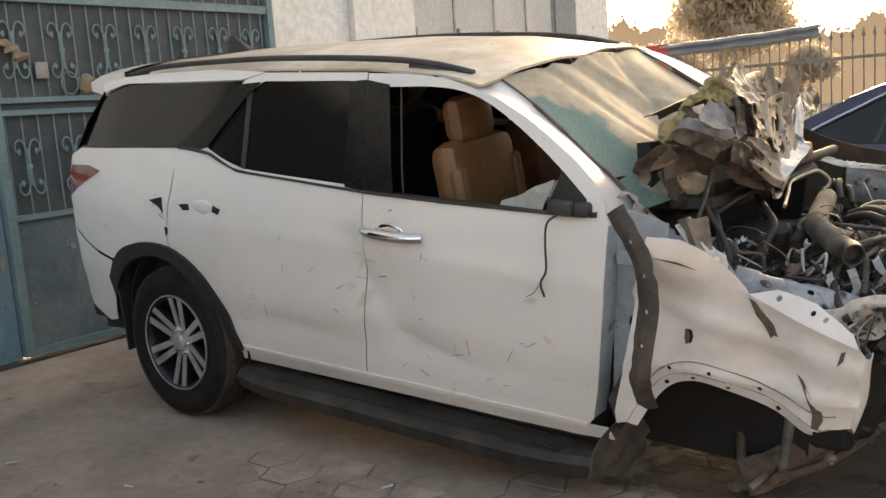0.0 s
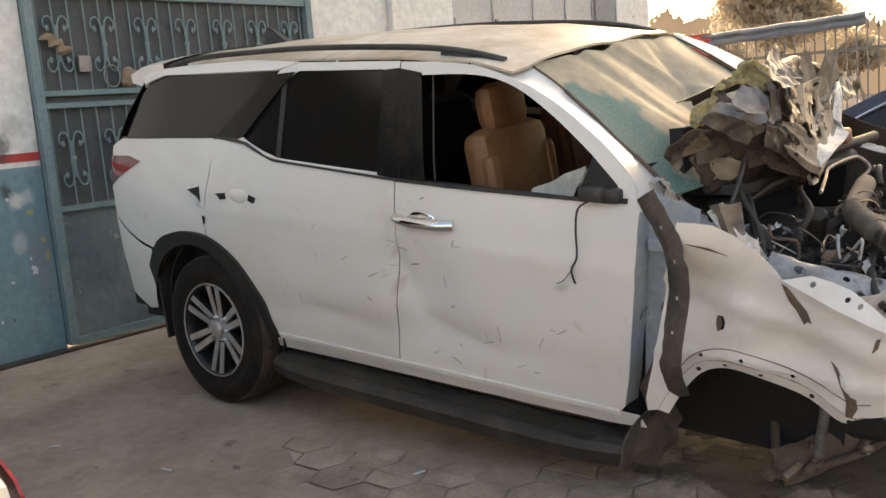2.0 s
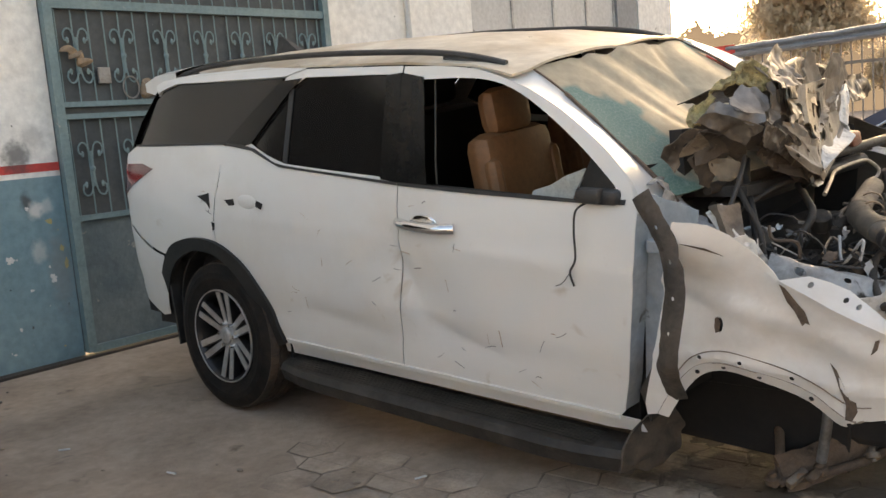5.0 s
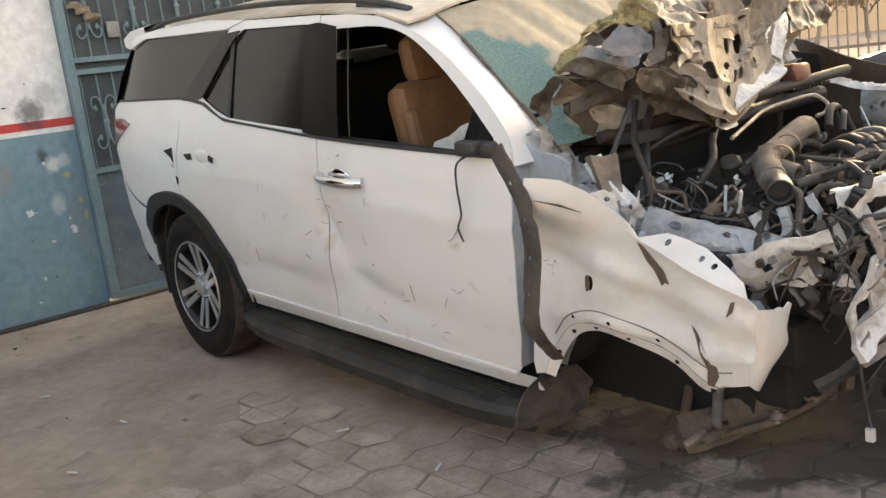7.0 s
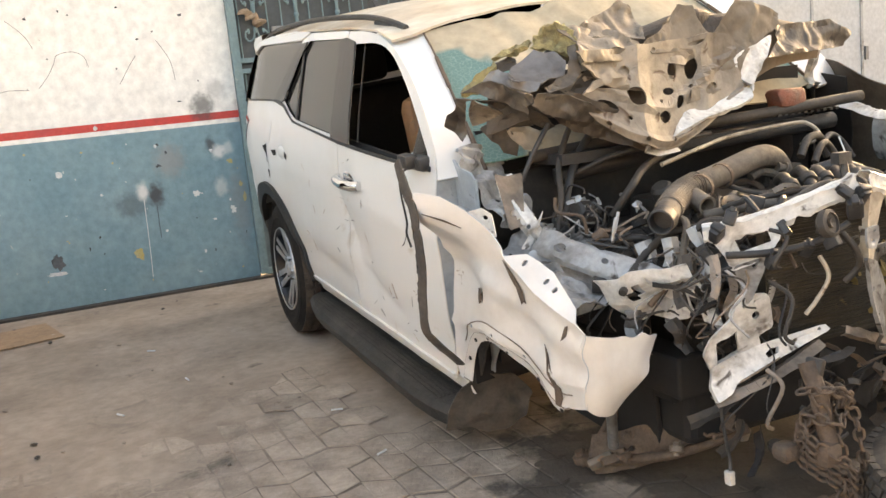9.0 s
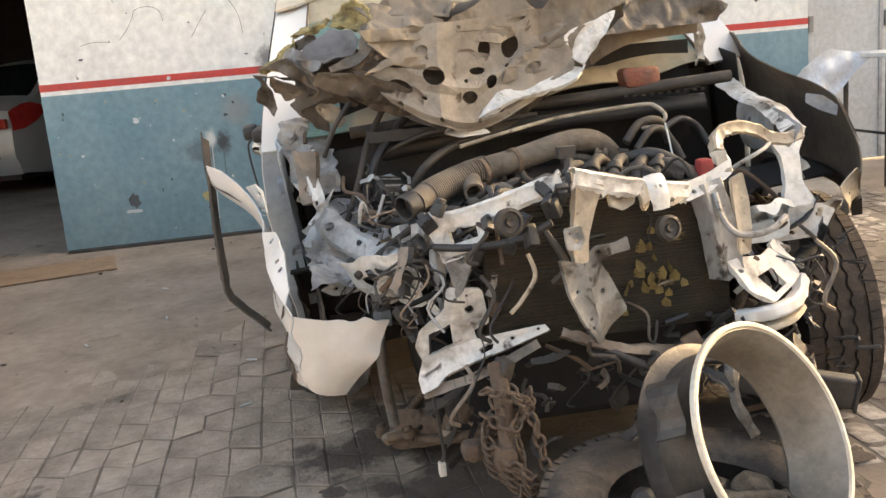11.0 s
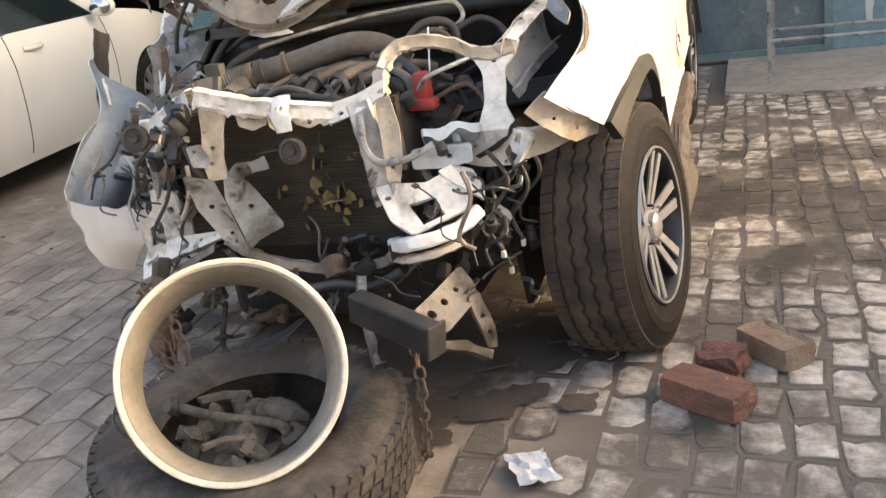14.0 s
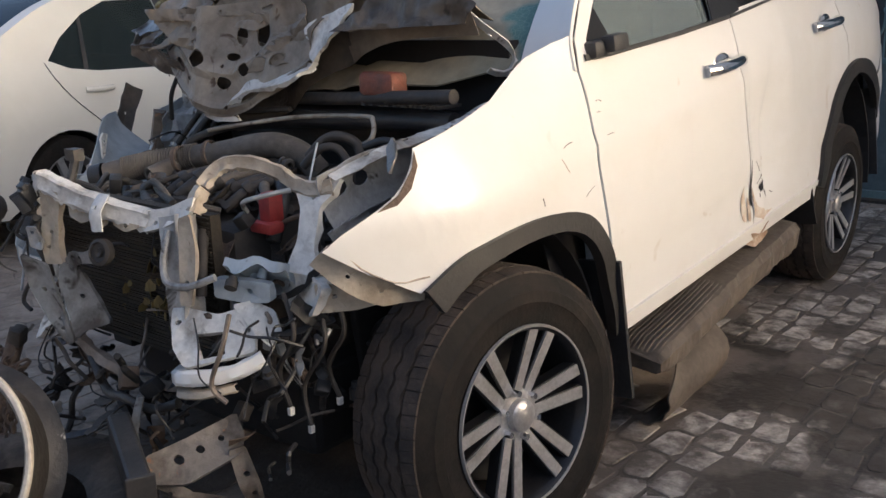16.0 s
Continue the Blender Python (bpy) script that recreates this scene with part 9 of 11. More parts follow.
# the darkest brown folds also stand for shaded gaps between torn sheets
for k, (mt, amp, text, c) in enumerate((
        (M_MIDPLATE, 0.012, "curled brown lip of the bonnet", [(2.636, -0.896, 1.285), (2.628, -0.837, 1.308), (2.636, -0.783, 1.323), (2.69, -0.762, 1.305), (2.747, -0.73, 1.28), (2.776, -0.709, 1.266), (2.77, -0.713, 1.242), (2.732, -0.713, 1.232), (2.705, -0.688, 1.211), (2.685, -0.703, 1.223), (2.661, -0.729, 1.243), (2.638, -0.792, 1.265)]),
        (M_MIDPLATE, 0.01, "", [(2.513, -0.901, 1.192), (2.527, -0.889, 1.221), (2.556, -0.869, 1.253), (2.62, -0.892, 1.281), (2.634, -0.815, 1.272), (2.632, -0.871, 1.26), (2.577, -0.85, 1.227), (2.552, -0.84, 1.196), (2.544, -0.83, 1.162), (2.528, -0.839, 1.145)]),
        (M_TANPLATE, 0.012, "", [(2.54, -0.817, 1.205), (2.589, -0.842, 1.242), (2.619, -0.843, 1.263), (2.609, -0.759, 1.235), (2.599, -0.723, 1.207), (2.579, -0.757, 1.192), (2.553, -0.787, 1.179), (2.532, -0.806, 1.176)]),
        (M_TANPLATE, 0.014, "torn tan flap of the bonnet", [(2.584, -0.709, 1.156), (2.598, -0.691, 1.172), (2.625, -0.649, 1.17), (2.646, -0.622, 1.152), (2.652, -0.622, 1.107), (2.627, -0.639, 1.091), (2.592, -0.658, 1.097), (2.58, -0.687, 1.127)]),
        (M_BROWNPLATE, 0.012, "", [(2.55, -0.788, 1.174), (2.58, -0.759, 1.194), (2.581, -0.693, 1.155), (2.578, -0.665, 1.112), (2.564, -0.673, 1.071), (2.556, -0.711, 1.09), (2.558, -0.753, 1.13)]),
        (M_MIDPLATE, 0.01, "", [(2.583, -0.734, 1.197), (2.606, -0.701, 1.219), (2.621, -0.651, 1.195), (2.618, -0.628, 1.166), (2.586, -0.668, 1.161), (2.576, -0.695, 1.162)]),
        (M_BROWNPLATE, 0.012, "", [(2.609, -0.825, 1.262), (2.633, -0.676, 1.245), (2.674, -0.629, 1.204), (2.656, -0.576, 1.154), (2.636, -0.589, 1.141), (2.613, -0.633, 1.181), (2.593, -0.714, 1.215)]),
        (M_GREYPLATE, 0.006, "bare grey bonnet plate", [(2.662, -0.706, 1.356), (2.66, -0.663, 1.38), (2.678, -0.641, 1.407), (2.695, -0.582, 1.394), (2.718, -0.553, 1.36), (2.741, -0.576, 1.318), (2.756, -0.672, 1.299), (2.733, -0.754, 1.318), (2.669, -0.734, 1.335)]),
        (M_GREYPLATE, 0.008, "", [(2.623, -0.818, 1.309), (2.634, -0.777, 1.351), (2.653, -0.759, 1.356), (2.675, -0.732, 1.338), (2.737, -0.752, 1.316), (2.759, -0.672, 1.299), (2.771, -0.695, 1.28), (2.745, -0.726, 1.272), (2.686, -0.754, 1.299), (2.631, -0.775, 1.317)]),
        (M_BROWNPLATE, 0.008, "", [(2.608, -0.763, 1.328), (2.616, -0.751, 1.368), (2.619, -0.702, 1.396), (2.635, -0.682, 1.382), (2.663, -0.693, 1.347), (2.642, -0.74, 1.349), (2.616, -0.758, 1.317)]),
        (M_MIDPLATE, 0.014, "upright fold of torn sheet", [(2.719, -0.545, 1.4), (2.725, -0.518, 1.408), (2.751, -0.529, 1.383), (2.746, -0.51, 1.329), (2.761, -0.57, 1.278), (2.778, -0.652, 1.269), (2.769, -0.659, 1.289), (2.738, -0.561, 1.323)]),
        (M_BROWNPLATE, 0.01, "", [(2.733, -0.503, 1.387), (2.754, -0.499, 1.392), (2.761, -0.477, 1.336), (2.749, -0.47, 1.288), (2.757, -0.53, 1.249), (2.758, -0.571, 1.269), (2.737, -0.492, 1.329)]),
        (M_MIDPLATE, 0.008, "long beak of folded bonnet sheet", [(2.763, -0.716, 1.239), (2.783, -0.694, 1.261), (2.77, -0.59, 1.257), (2.773, -0.498, 1.211), (2.761, -0.346, 1.145), (2.756, -0.26, 1.096), (2.76, -0.185, 1.044), (2.786, -0.296, 1.045), (2.743, -0.308, 1.074), (2.724, -0.373, 1.116), (2.731, -0.492, 1.167), (2.738, -0.631, 1.195)]),
        (M_BROWNPLATE, 0.006, "", [(2.769, -0.595, 1.265), (2.789, -0.552, 1.251), (2.77, -0.394, 1.187), (2.751, -0.265, 1.125), (2.767, -0.221, 1.067), (2.757, -0.18, 1.043), (2.755, -0.251, 1.095), (2.76, -0.344, 1.147), (2.777, -0.506, 1.217)]),
        (M_BROWNPLATE, 0.012, "", [(2.715, -0.633, 1.203), (2.713, -0.452, 1.16), (2.72, -0.277, 1.077), (2.772, -0.272, 1.045), (2.731, -0.281, 1.042), (2.692, -0.389, 1.099), (2.687, -0.535, 1.142)]),
        (M_TANPLATE, 0.008, "tan torn bracket with a hole", [(2.765, -0.516, 1.394), (2.799, -0.547, 1.353), (2.742, -0.336, 1.342), (2.734, -0.244, 1.309), (2.694, -0.109, 1.266), (2.737, -0.236, 1.239), (2.764, -0.369, 1.256), (2.779, -0.463, 1.275), (2.804, -0.556, 1.252), (2.759, -0.476, 1.291), (2.786, -0.539, 1.345)]),
        (M_TANPLATE, 0.012, "tan torn sheet", [(2.686, -0.558, 1.46), (2.698, -0.497, 1.472), (2.708, -0.385, 1.445), (2.738, -0.288, 1.4), (2.739, -0.298, 1.378), (2.776, -0.536, 1.386), (2.724, -0.515, 1.417)]),
        (M_SKIN, 0.01, "tall tan shard of sheet", [(2.739, -0.293, 1.385), (2.693, -0.138, 1.452), (2.689, -0.101, 1.51), (2.693, -0.049, 1.502), (2.702, -0.009, 1.434), (2.691, 0.047, 1.383), (2.694, 0.008, 1.35), (2.75, -0.252, 1.357)]),
        (M_TANPLATE, 0.01, "", [(2.791, -0.565, 1.38), (2.746, -0.303, 1.381), (2.695, 0.015, 1.351), (2.725, -0.11, 1.312), (2.743, -0.336, 1.34), (2.798, -0.541, 1.351)]),
        (M_TANPLATE, 0.01, "tall tan shard of sheet", [(2.696, -0.541, 1.444), (2.678, -0.413, 1.492), (2.657, -0.309, 1.532), (2.662, -0.259, 1.513), (2.679, -0.245, 1.469), (2.731, -0.268, 1.4), (2.718, -0.407, 1.423)]),
        (M_SKIN, 0.012, "folded beige sheet of the bonnet", [(2.696, 0.003, 1.35), (2.694, 0.081, 1.454), (2.696, 0.133, 1.511), (2.697, 0.202, 1.502), (2.678, 0.341, 1.458), (2.689, 0.315, 1.405), (2.719, 0.152, 1.327), (2.706, 0.105, 1.226), (2.754, -0.127, 1.185), (2.721, -0.083, 1.255)]),
        (M_PAINT_BARE, 0.004, "white folded bonnet edge", [(2.693, 0.289, 1.386), (2.719, 0.25, 1.323), (2.746, 0.159, 1.229), (2.764, 0.144, 1.202), (2.731, 0.161, 1.219), (2.707, 0.104, 1.255), (2.719, 0.103, 1.324)]),
        (M_PAINT_BARE, 0.004, "white folded bonnet edge", [(2.712, 0.091, 1.218), (2.729, 0.155, 1.209), (2.781, 0.124, 1.188), (2.78, 0.079, 1.166), (2.789, -0.099, 1.134), (2.774, -0.213, 1.082), (2.755, -0.181, 1.114), (2.743, -0.135, 1.164)]),
        (M_MIDPLATE, 0.008, "brown flap of bent bonnet skin", [(2.686, 0.319, 1.418), (2.657, 0.588, 1.419), (2.666, 0.689, 1.371), (2.668, 0.65, 1.323), (2.717, 0.36, 1.313), (2.733, 0.225, 1.302), (2.691, 0.31, 1.362)]),
        (M_PAINT_BARE, 0.002, "", [(2.76, -0.297, 1.074), (2.784, -0.299, 1.055), (2.766, -0.195, 1.057), (2.759, -0.17, 1.034), (2.78, -0.272, 1.029), (2.779, -0.323, 1.05)]))):
    small = mt is M_PAINT_BARE
    pressed("bonnet_fold", c, [((2.754, -0.367, 1.277), 0.010)] if "hole" in text else [], mt, text or "torn fold of the bonnet", 0.016 if small else 0.005, 0.0, amp, 1.7 * k + 0.4, 0.012, (0.7, -0.7, 0.2), 1 if small else 0, None, 0.0025, 0.002 if small else 0.003, 0.003 if small else 0.004 if mt is M_GREYPLATE else 0.008 if mt is M_SKIN else 0.013)
# frayed insulation along the bonnet's upper edge
M_FOAM = mat("yellow glass wool", (0.54, 0.45, 0.22), 0.95, 0, (0.20, 0.16, 0.095), 26, 0.4, 0.7, bump=0.9, bscale=130, fine=0.6)
for k, c in enumerate((
        [(2.602, -0.863, 1.316), (2.588, -0.799, 1.348), (2.614, -0.776, 1.359), (2.624, -0.751, 1.385), (2.638, -0.759, 1.37), (2.619, -0.78, 1.328), (2.623, -0.833, 1.306), (2.625, -0.877, 1.298)],
        [(2.622, -0.757, 1.382), (2.617, -0.682, 1.425), (2.653, -0.638, 1.432), (2.663, -0.645, 1.417), (2.637, -0.685, 1.399), (2.633, -0.734, 1.387)],
        [(2.652, -0.625, 1.442), (2.658, -0.571, 1.473), (2.692, -0.533, 1.469), (2.721, -0.514, 1.433), (2.73, -0.508, 1.402), (2.717, -0.542, 1.382), (2.693, -0.577, 1.405), (2.673, -0.642, 1.413)])):
    ob = pressed("insulation_wool", c, [], M_FOAM, "torn yellow insulation wool", 0.0, 0.004, 0.030, 5.1 * k, 0.012, (0.7, -0.7, 0.2), 1, None, 0.016)
    for v in ob.data.vertices:
        v.co += Vector((noise.noise(v.co * 60), noise.noise(v.co * 60 + Vector((9, 0, 0))), noise.noise(v.co * 60 + Vector((0, 9, 0))))) * 0.012
bent_plate("bonnet_hinge", [(2.60, 0.56, 1.375), (2.55, 0.63, 1.30), (2.50, 0.66, 1.255), (2.47, 0.67, 1.225), (2.49, 0.66, 1.19), (2.54, 0.64, 1.20)], (0.6, 0.3, 0.3), 0.04, [(0.4, 0, 0.007)], 0.01, M_PAINT_BARE, "bent white bonnet hinge", crumple=0.006)

pressed("airbag_cloth", [(1.918, -0.793, 1.050), (1.931, -0.791, 1.088), (2.005, -0.788, 1.107), (2.065, -0.784, 1.134), (2.159, -0.780, 1.164), (2.135, -0.785, 1.115), (2.099, -0.792, 1.040)], [], M_CURTAIN, "limp white airbag cloth at the window", 0.0, 0.002, 0.02, 3.3, 0.014, (0, -1, 0))

# ---- loose things round the car ----
def old_tyre(m, label):
    b = bmesh.new()
    R = 0.385
    lathe(b, [(0.225, -0.10), (0.24, -0.118), (0.30, -0.135), (0.345, -0.13), (0.372, -0.112), (R, -0.09), (R, 0.09), (0.372, 0.112), (0.345, 0.13), (0.30, 0.135), (0.262, 0.128), (0.24, 0.118), (0.225, 0.10), (0.235, 0.09), (0.30, 0.10), (0.35, 0.07), (0.35, -0.07), (0.30, -0.10), (0.235, -0.09), (0.225, -0.10)], 64, "z", m)
    t = tagged(part("tyre", b, M_OLDRUBBER, smooth=True), label, "tyre")
    for j, z in enumerate((-0.10, -0.068, -0.024, 0.024, 0.068, 0.10)):
        b = bmesh.new()
        for k in range(56):
            a0 = 2 * math.pi * (k + 0.5 * (j % 2)) / 56
            a1 = a0 + 2 * math.pi * 0.8 / 56
            r = R + (0.008 if abs(z) < 0.09 else 0.0)
            q = []
            for a, zz in ((a0, z - 0.017), (a1, z - 0.017), (a1 + 0.03, z + 0.017), (a0 + 0.03, z + 0.017)):
                q.append((b.verts.new(m @ Vector((r * math.cos(a), r * math.sin(a), zz))), b.verts.new(m @ Vector(((R - 0.02) * math.cos(a), (R - 0.02) * math.sin(a), zz)))))
            b.faces.new([x[0] for x in q])
            for i in range(4):
                b.faces.new((q[i][0], q[i][1], q[(i + 1) % 4][1], q[(i + 1) % 4][0]))
        bmesh.ops.recalc_face_normals(b, faces=b.faces[:])
        part("tread", b, M_OLDRUBBER, t)["kind"] = "stuff"
    return t


old_tyre(Matrix.Translation((3.784, 0.046, 0.138)) @ Matrix.Rotation(radians(5), 4, Vector((-0.53, 0.84, 0))) @ Matrix.Diagonal((1, 1, 0.8, 1)), "muddy worn tyre lying flat in front of the wreck")
M_RIMIN = mat("dirty cast alloy", (0.27, 0.245, 0.21), 0.5, 0.2, (0.14, 0.123, 0.10), 7, 0.4, 0.75, bump=0.15, bscale=40)
M_SOOTRIM = mat("grimy black barrel", (0.035, 0.032, 0.03), 0.45, 0.3, (0.09, 0.08, 0.07), 7, 0.45, 0.65, bump=0.2, bscale=40, spots=(0.34, 0.32, 0.29), spot_scale=15, spot_at=0.70, spot_w=0.03)
M_RIMLIP = mat("tan-stained alloy lip", (0.62, 0.57, 0.48), 0.4, 0.1, (0.46, 0.39, 0.30), 8, 0.4, 0.7)
AX = Vector((0.743, 0.478, 0.469)).normalized()
RM = Matrix.Translation((3.942, 0.142, 0.444)) @ AX.to_track_quat("Z", "Y").to_matrix().to_4x4() @ Matrix.Diagonal((1.025, 1.025, 0.80, 1))
b = bmesh.new()
lathe(b, [(0.236, 0.0), (0.229, 0.002), (0.222, -0.014), (0.214, -0.05), (0.205, -0.10), (0.205, -0.17), (0.225, -0.195), (0.240, -0.20), (0.243, -0.192), (0.230, -0.185), (0.212, -0.165), (0.212, -0.10), (0.222, -0.05), (0.232, -0.012), (0.243, -0.006), (0.243, 0.002), (0.236, 0.004), (0.236, 0.0)], 72, "z", RM)
RI = RM.inverted()
b.normal_update()
for f in b.faces:
    q = RI @ f.calc_center_median()
    nl = RI.to_3x3() @ f.normal
    f.material_index = 1 if nl.x * q.x + nl.y * q.y < -0.05 else 0
rim = tagged(part("wheel_rim", b, [M_RIMIN, M_SOOTRIM], smooth=True), "broken alloy wheel barrel without spokes leaning on the tyre", "wheel rim")
b = bmesh.new()
lathe(b, [(0.2455, -0.008), (0.2455, 0.006), (0.242, 0.009), (0.235, 0.008), (0.229, -0.004), (0.2305, -0.010)], 72, "z", RM)
part("lip", b, M_RIMLIP, rim, "tan-stained outer lip", smooth=True)
for a0 in (2.3, 3.2):
    b = bmesh.new()
    prof = []
    for k in range(7):
        a = a0 + 0.08 * k
        prof.append(((0.250 + 0.012 * math.sin(k)) , a))
    A = [RM @ Vector((r * math.cos(a), r * math.sin(a), -0.03)) for r, a in prof]
    B = [RM @ Vector(((r + 0.012) * math.cos(a), (r + 0.012) * math.sin(a), -0.12 - 0.02 * math.sin(a * 9))) for r, a in prof]
    strip(b, A, B, 2)
    part("torn_shard", thicken(b, 0.004), M_SOOTRIM, rim, "torn dark shard on the barrel")
# knuckle and joints inside the tyre
kn = empty("steering_knuckle", pose(3.86, 0.06, 0.20), "dirty cast steering knuckle with broken arms inside the tyre", "car part")
M_CAST = mat("dusty cast metal", (0.15, 0.13, 0.105), 0.75, 0.3, (0.045, 0.038, 0.032), 20, 0.4, 0.7, bump=0.4, bscale=70)
b = bmesh.new()
lathe(b, [(0.0, 0.03), (0.055, 0.03), (0.065, 0.02), (0.07, -0.03), (0.0, -0.03)], 24, "z", pose(0.0, 0.0, 0.02, 30, 25, 0))
part("hub", b, M_CAST, kn, smooth=True)
def cast_piece(b):
    """Roughens one casting and hangs it on the knuckle."""
    for v in b.verts:
        v.co += Vector((noise.noise(v.co * 32), noise.noise(v.co * 32 + Vector((5, 0, 0))), noise.noise(v.co * 32 + Vector((0, 5, 0))))) * 0.014
    part("casting", b, M_CAST, kn)


RK = random.Random(21)
for x, y, z, r in ((-0.05, 0.10, 0.06, 0.05), (-0.08, 0.03, 0.05, 0.045), (0.02, -0.12, 0.02, 0.05), (0.06, -0.14, -0.02, 0.04), (-0.02, -0.08, 0.05, 0.04), (0.05, 0.06, 0.03, 0.04), (0.0, 0.15, 0.03, 0.035), (-0.1, -0.05, 0.05, 0.035), (0.09, 0.02, 0.0, 0.04)):
    b = bmesh.new()
    mm = Matrix.Translation((x, y, z)) @ pose(0, 0, 0, RK.uniform(-50, 50), RK.uniform(-50, 50), RK.uniform(0, 180))
    if RK.random() < 0.4:
        lathe(b, [(0.0, r * 0.5), (r * 0.3, r * 0.5), (r * 0.35, r * 0.7), (r * 0.7, r * 0.6), (r * 0.75, r * 0.1), (r * 0.45, 0.0), (r * 0.4, -r), (0.0, -r)], 16, "z", mm)
    else:
        bmesh.ops.create_icosphere(b, subdivisions=3, radius=r, matrix=mm @ Matrix.Diagonal((1.3, 0.6, 0.7, 1)))
    cast_piece(b)
for k in range(2):
    p = Vector((RK.uniform(-0.1, 0.1), RK.uniform(-0.15, 0.15), RK.uniform(0.03, 0.08)))
    d = Vector((RK.uniform(-1, 1), RK.uniform(-1, 1), RK.uniform(-0.3, 0.4))).normalized() * RK.uniform(0.06, 0.13)
    b = bmesh.new()
    tube(b, [p, p + d * 0.5 + Vector((0, 0, 0.01)), p + d], RK.uniform(0.008, 0.014), 8)
    cast_piece(b)
for P, r, nm in (([(-0.02, -0.17, 0.085), (0.0, -0.05, 0.075), (0.0, 0.10, 0.065), (0.02, 0.14, 0.06)], 0.012, "tie_rod"), ([(0.12, -0.20, 0.02), (0.14, -0.08, 0.0), (0.15, 0.0, -0.01)], 0.012, "link_rod"), ([(0.10, -0.08, 0.0), (0.17, -0.06, -0.06), (0.20, -0.05, -0.08)], 0.022, "stub")):
    b = bmesh.new()
    tube(b, curve(P, 4), r, 10)
    part(nm, b, M_CAST, kn, smooth=True)
for p in ((-0.02, -0.18, 0.09), (0.12, -0.21, 0.02), (0.21, -0.02, -0.08)):
    b = bmesh.new()
    lathe(b, [(0.0, 0.02), (0.018, 0.02), (0.026, 0.008), (0.022, 0.0), (0.028, -0.012), (0.0, -0.02)], 16, "z", pose(*p, 20, 60, 0))
    part("ball_joint", b, M_BLACK, kn, "black rubber ball joint", smooth=True)


# chains
def link_mesh(L=0.022, W=0.013, r=0.0042):
    b = bmesh.new()
    P = []
    for k in range(16):
        a = 2 * math.pi * k / 16
        P.append(Vector((W * math.cos(a), 0, (L - W) * (1 if math.sin(a) > 0 else -1) * min(1, abs(math.sin(a)) * 3) * 0.5 + W * math.sin(a))))
    n = 6
    rings = []
    for i, p in enumerate(P):
        d = (P[(i + 1) % 16] - P[i - 1]).normalized()
        a = Vector((0, 1, 0))
        c = d.cross(a)
        rings.append([b.verts.new(p + (a * math.cos(2 * math.pi * q / n) + c * math.sin(2 * math.pi * q / n)) * r) for q in range(n)])
    for i in range(16):
        u, v = rings[i], rings[(i + 1) % 16]
        for q in range(n):
            b.faces.new((u[q], u[(q + 1) % n], v[(q + 1) % n], v[q]))
    me = bpy.data.meshes.new("link")
    b.to_mesh(me)
    b.free()
    me.materials.append(M_RUSTY)
    return me


LINK = link_mesh()


def chain(path, label):
    c = empty("chain", pose(*path[-1]), label, "chain")
    P = curve(path, 40)
    d, i, last = 0.0, 0, P[0]
    for p, q in zip(P, P[1:]):
        d += (q - p).length
        if d > 0.030:
            d = 0.0
            ob = new("link", LINK)
            ob.parent = c
            m = Matrix.Translation(p) @ (q - p).normalized().to_track_quat("Z", "Y").to_matrix().to_4x4() @ pose(0, 0, 0, 0, 0, 90 * (i % 2) + 20)
            ob.matrix_parent_inverse = c.matrix_world.inverted()
            ob.matrix_basis = m
            i += 1
    return c


chain([(3.50, -0.38, 0.46), (3.53, -0.36, 0.40), (3.54, -0.32, 0.30), (3.55, -0.34, 0.18), (3.56, -0.38, 0.06), (3.58, -0.45, 0.012)], "rusty chain hanging from the broken front")
chain([(3.48, -0.34, 0.47), (3.545, -0.30, 0.42), (3.555, -0.27, 0.30), (3.56, -0.26, 0.15), (3.58, -0.28, 0.03), (3.62, -0.34, 0.012)], "rusty chain hanging from the broken front")
chain([(3.46, -0.40, 0.45), (3.56, -0.36, 0.47), (3.55, -0.30, 0.43), (3.48, -0.28, 0.44), (3.56, -0.34, 0.38), (3.50, -0.40, 0.40)], "rusty chain wound round a bracket")
chain([(3.60, 0.43, 0.36), (3.615, 0.44, 0.26), (3.61, 0.43, 0.14), (3.60, 0.42, 0.03), (3.56, 0.40, 0.012)], "rusty chain hanging below the beam")
for k in range(5):
    a = 0.9 * k
    chain([(3.52 + 0.05 * math.cos(a + q), -0.35 + 0.055 * math.sin(a + q * 1.3), 0.48 - 0.055 * q - 0.02 * k) for q in range(7)], "rusty chain wound round a bracket")
bm = bmesh.new()
tube(bm, [(3.46, -0.35, 0.52), (3.50, -0.35, 0.43), (3.53, -0.35, 0.30)], 0.024, 10)
box(bm, 3.47, 3.56, -0.39, -0.33, 0.26, 0.33, bevel=0.02)
box(bm, 3.43, 3.49, -0.46, -0.40, 0.27, 0.32, bevel=0.018)
wp("tow_hook", bm, M_RUSTY, "black bracket wound with chain", smooth=True)

# dark spatter under the broken front: oily dirt with painted shade
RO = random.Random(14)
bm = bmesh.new()
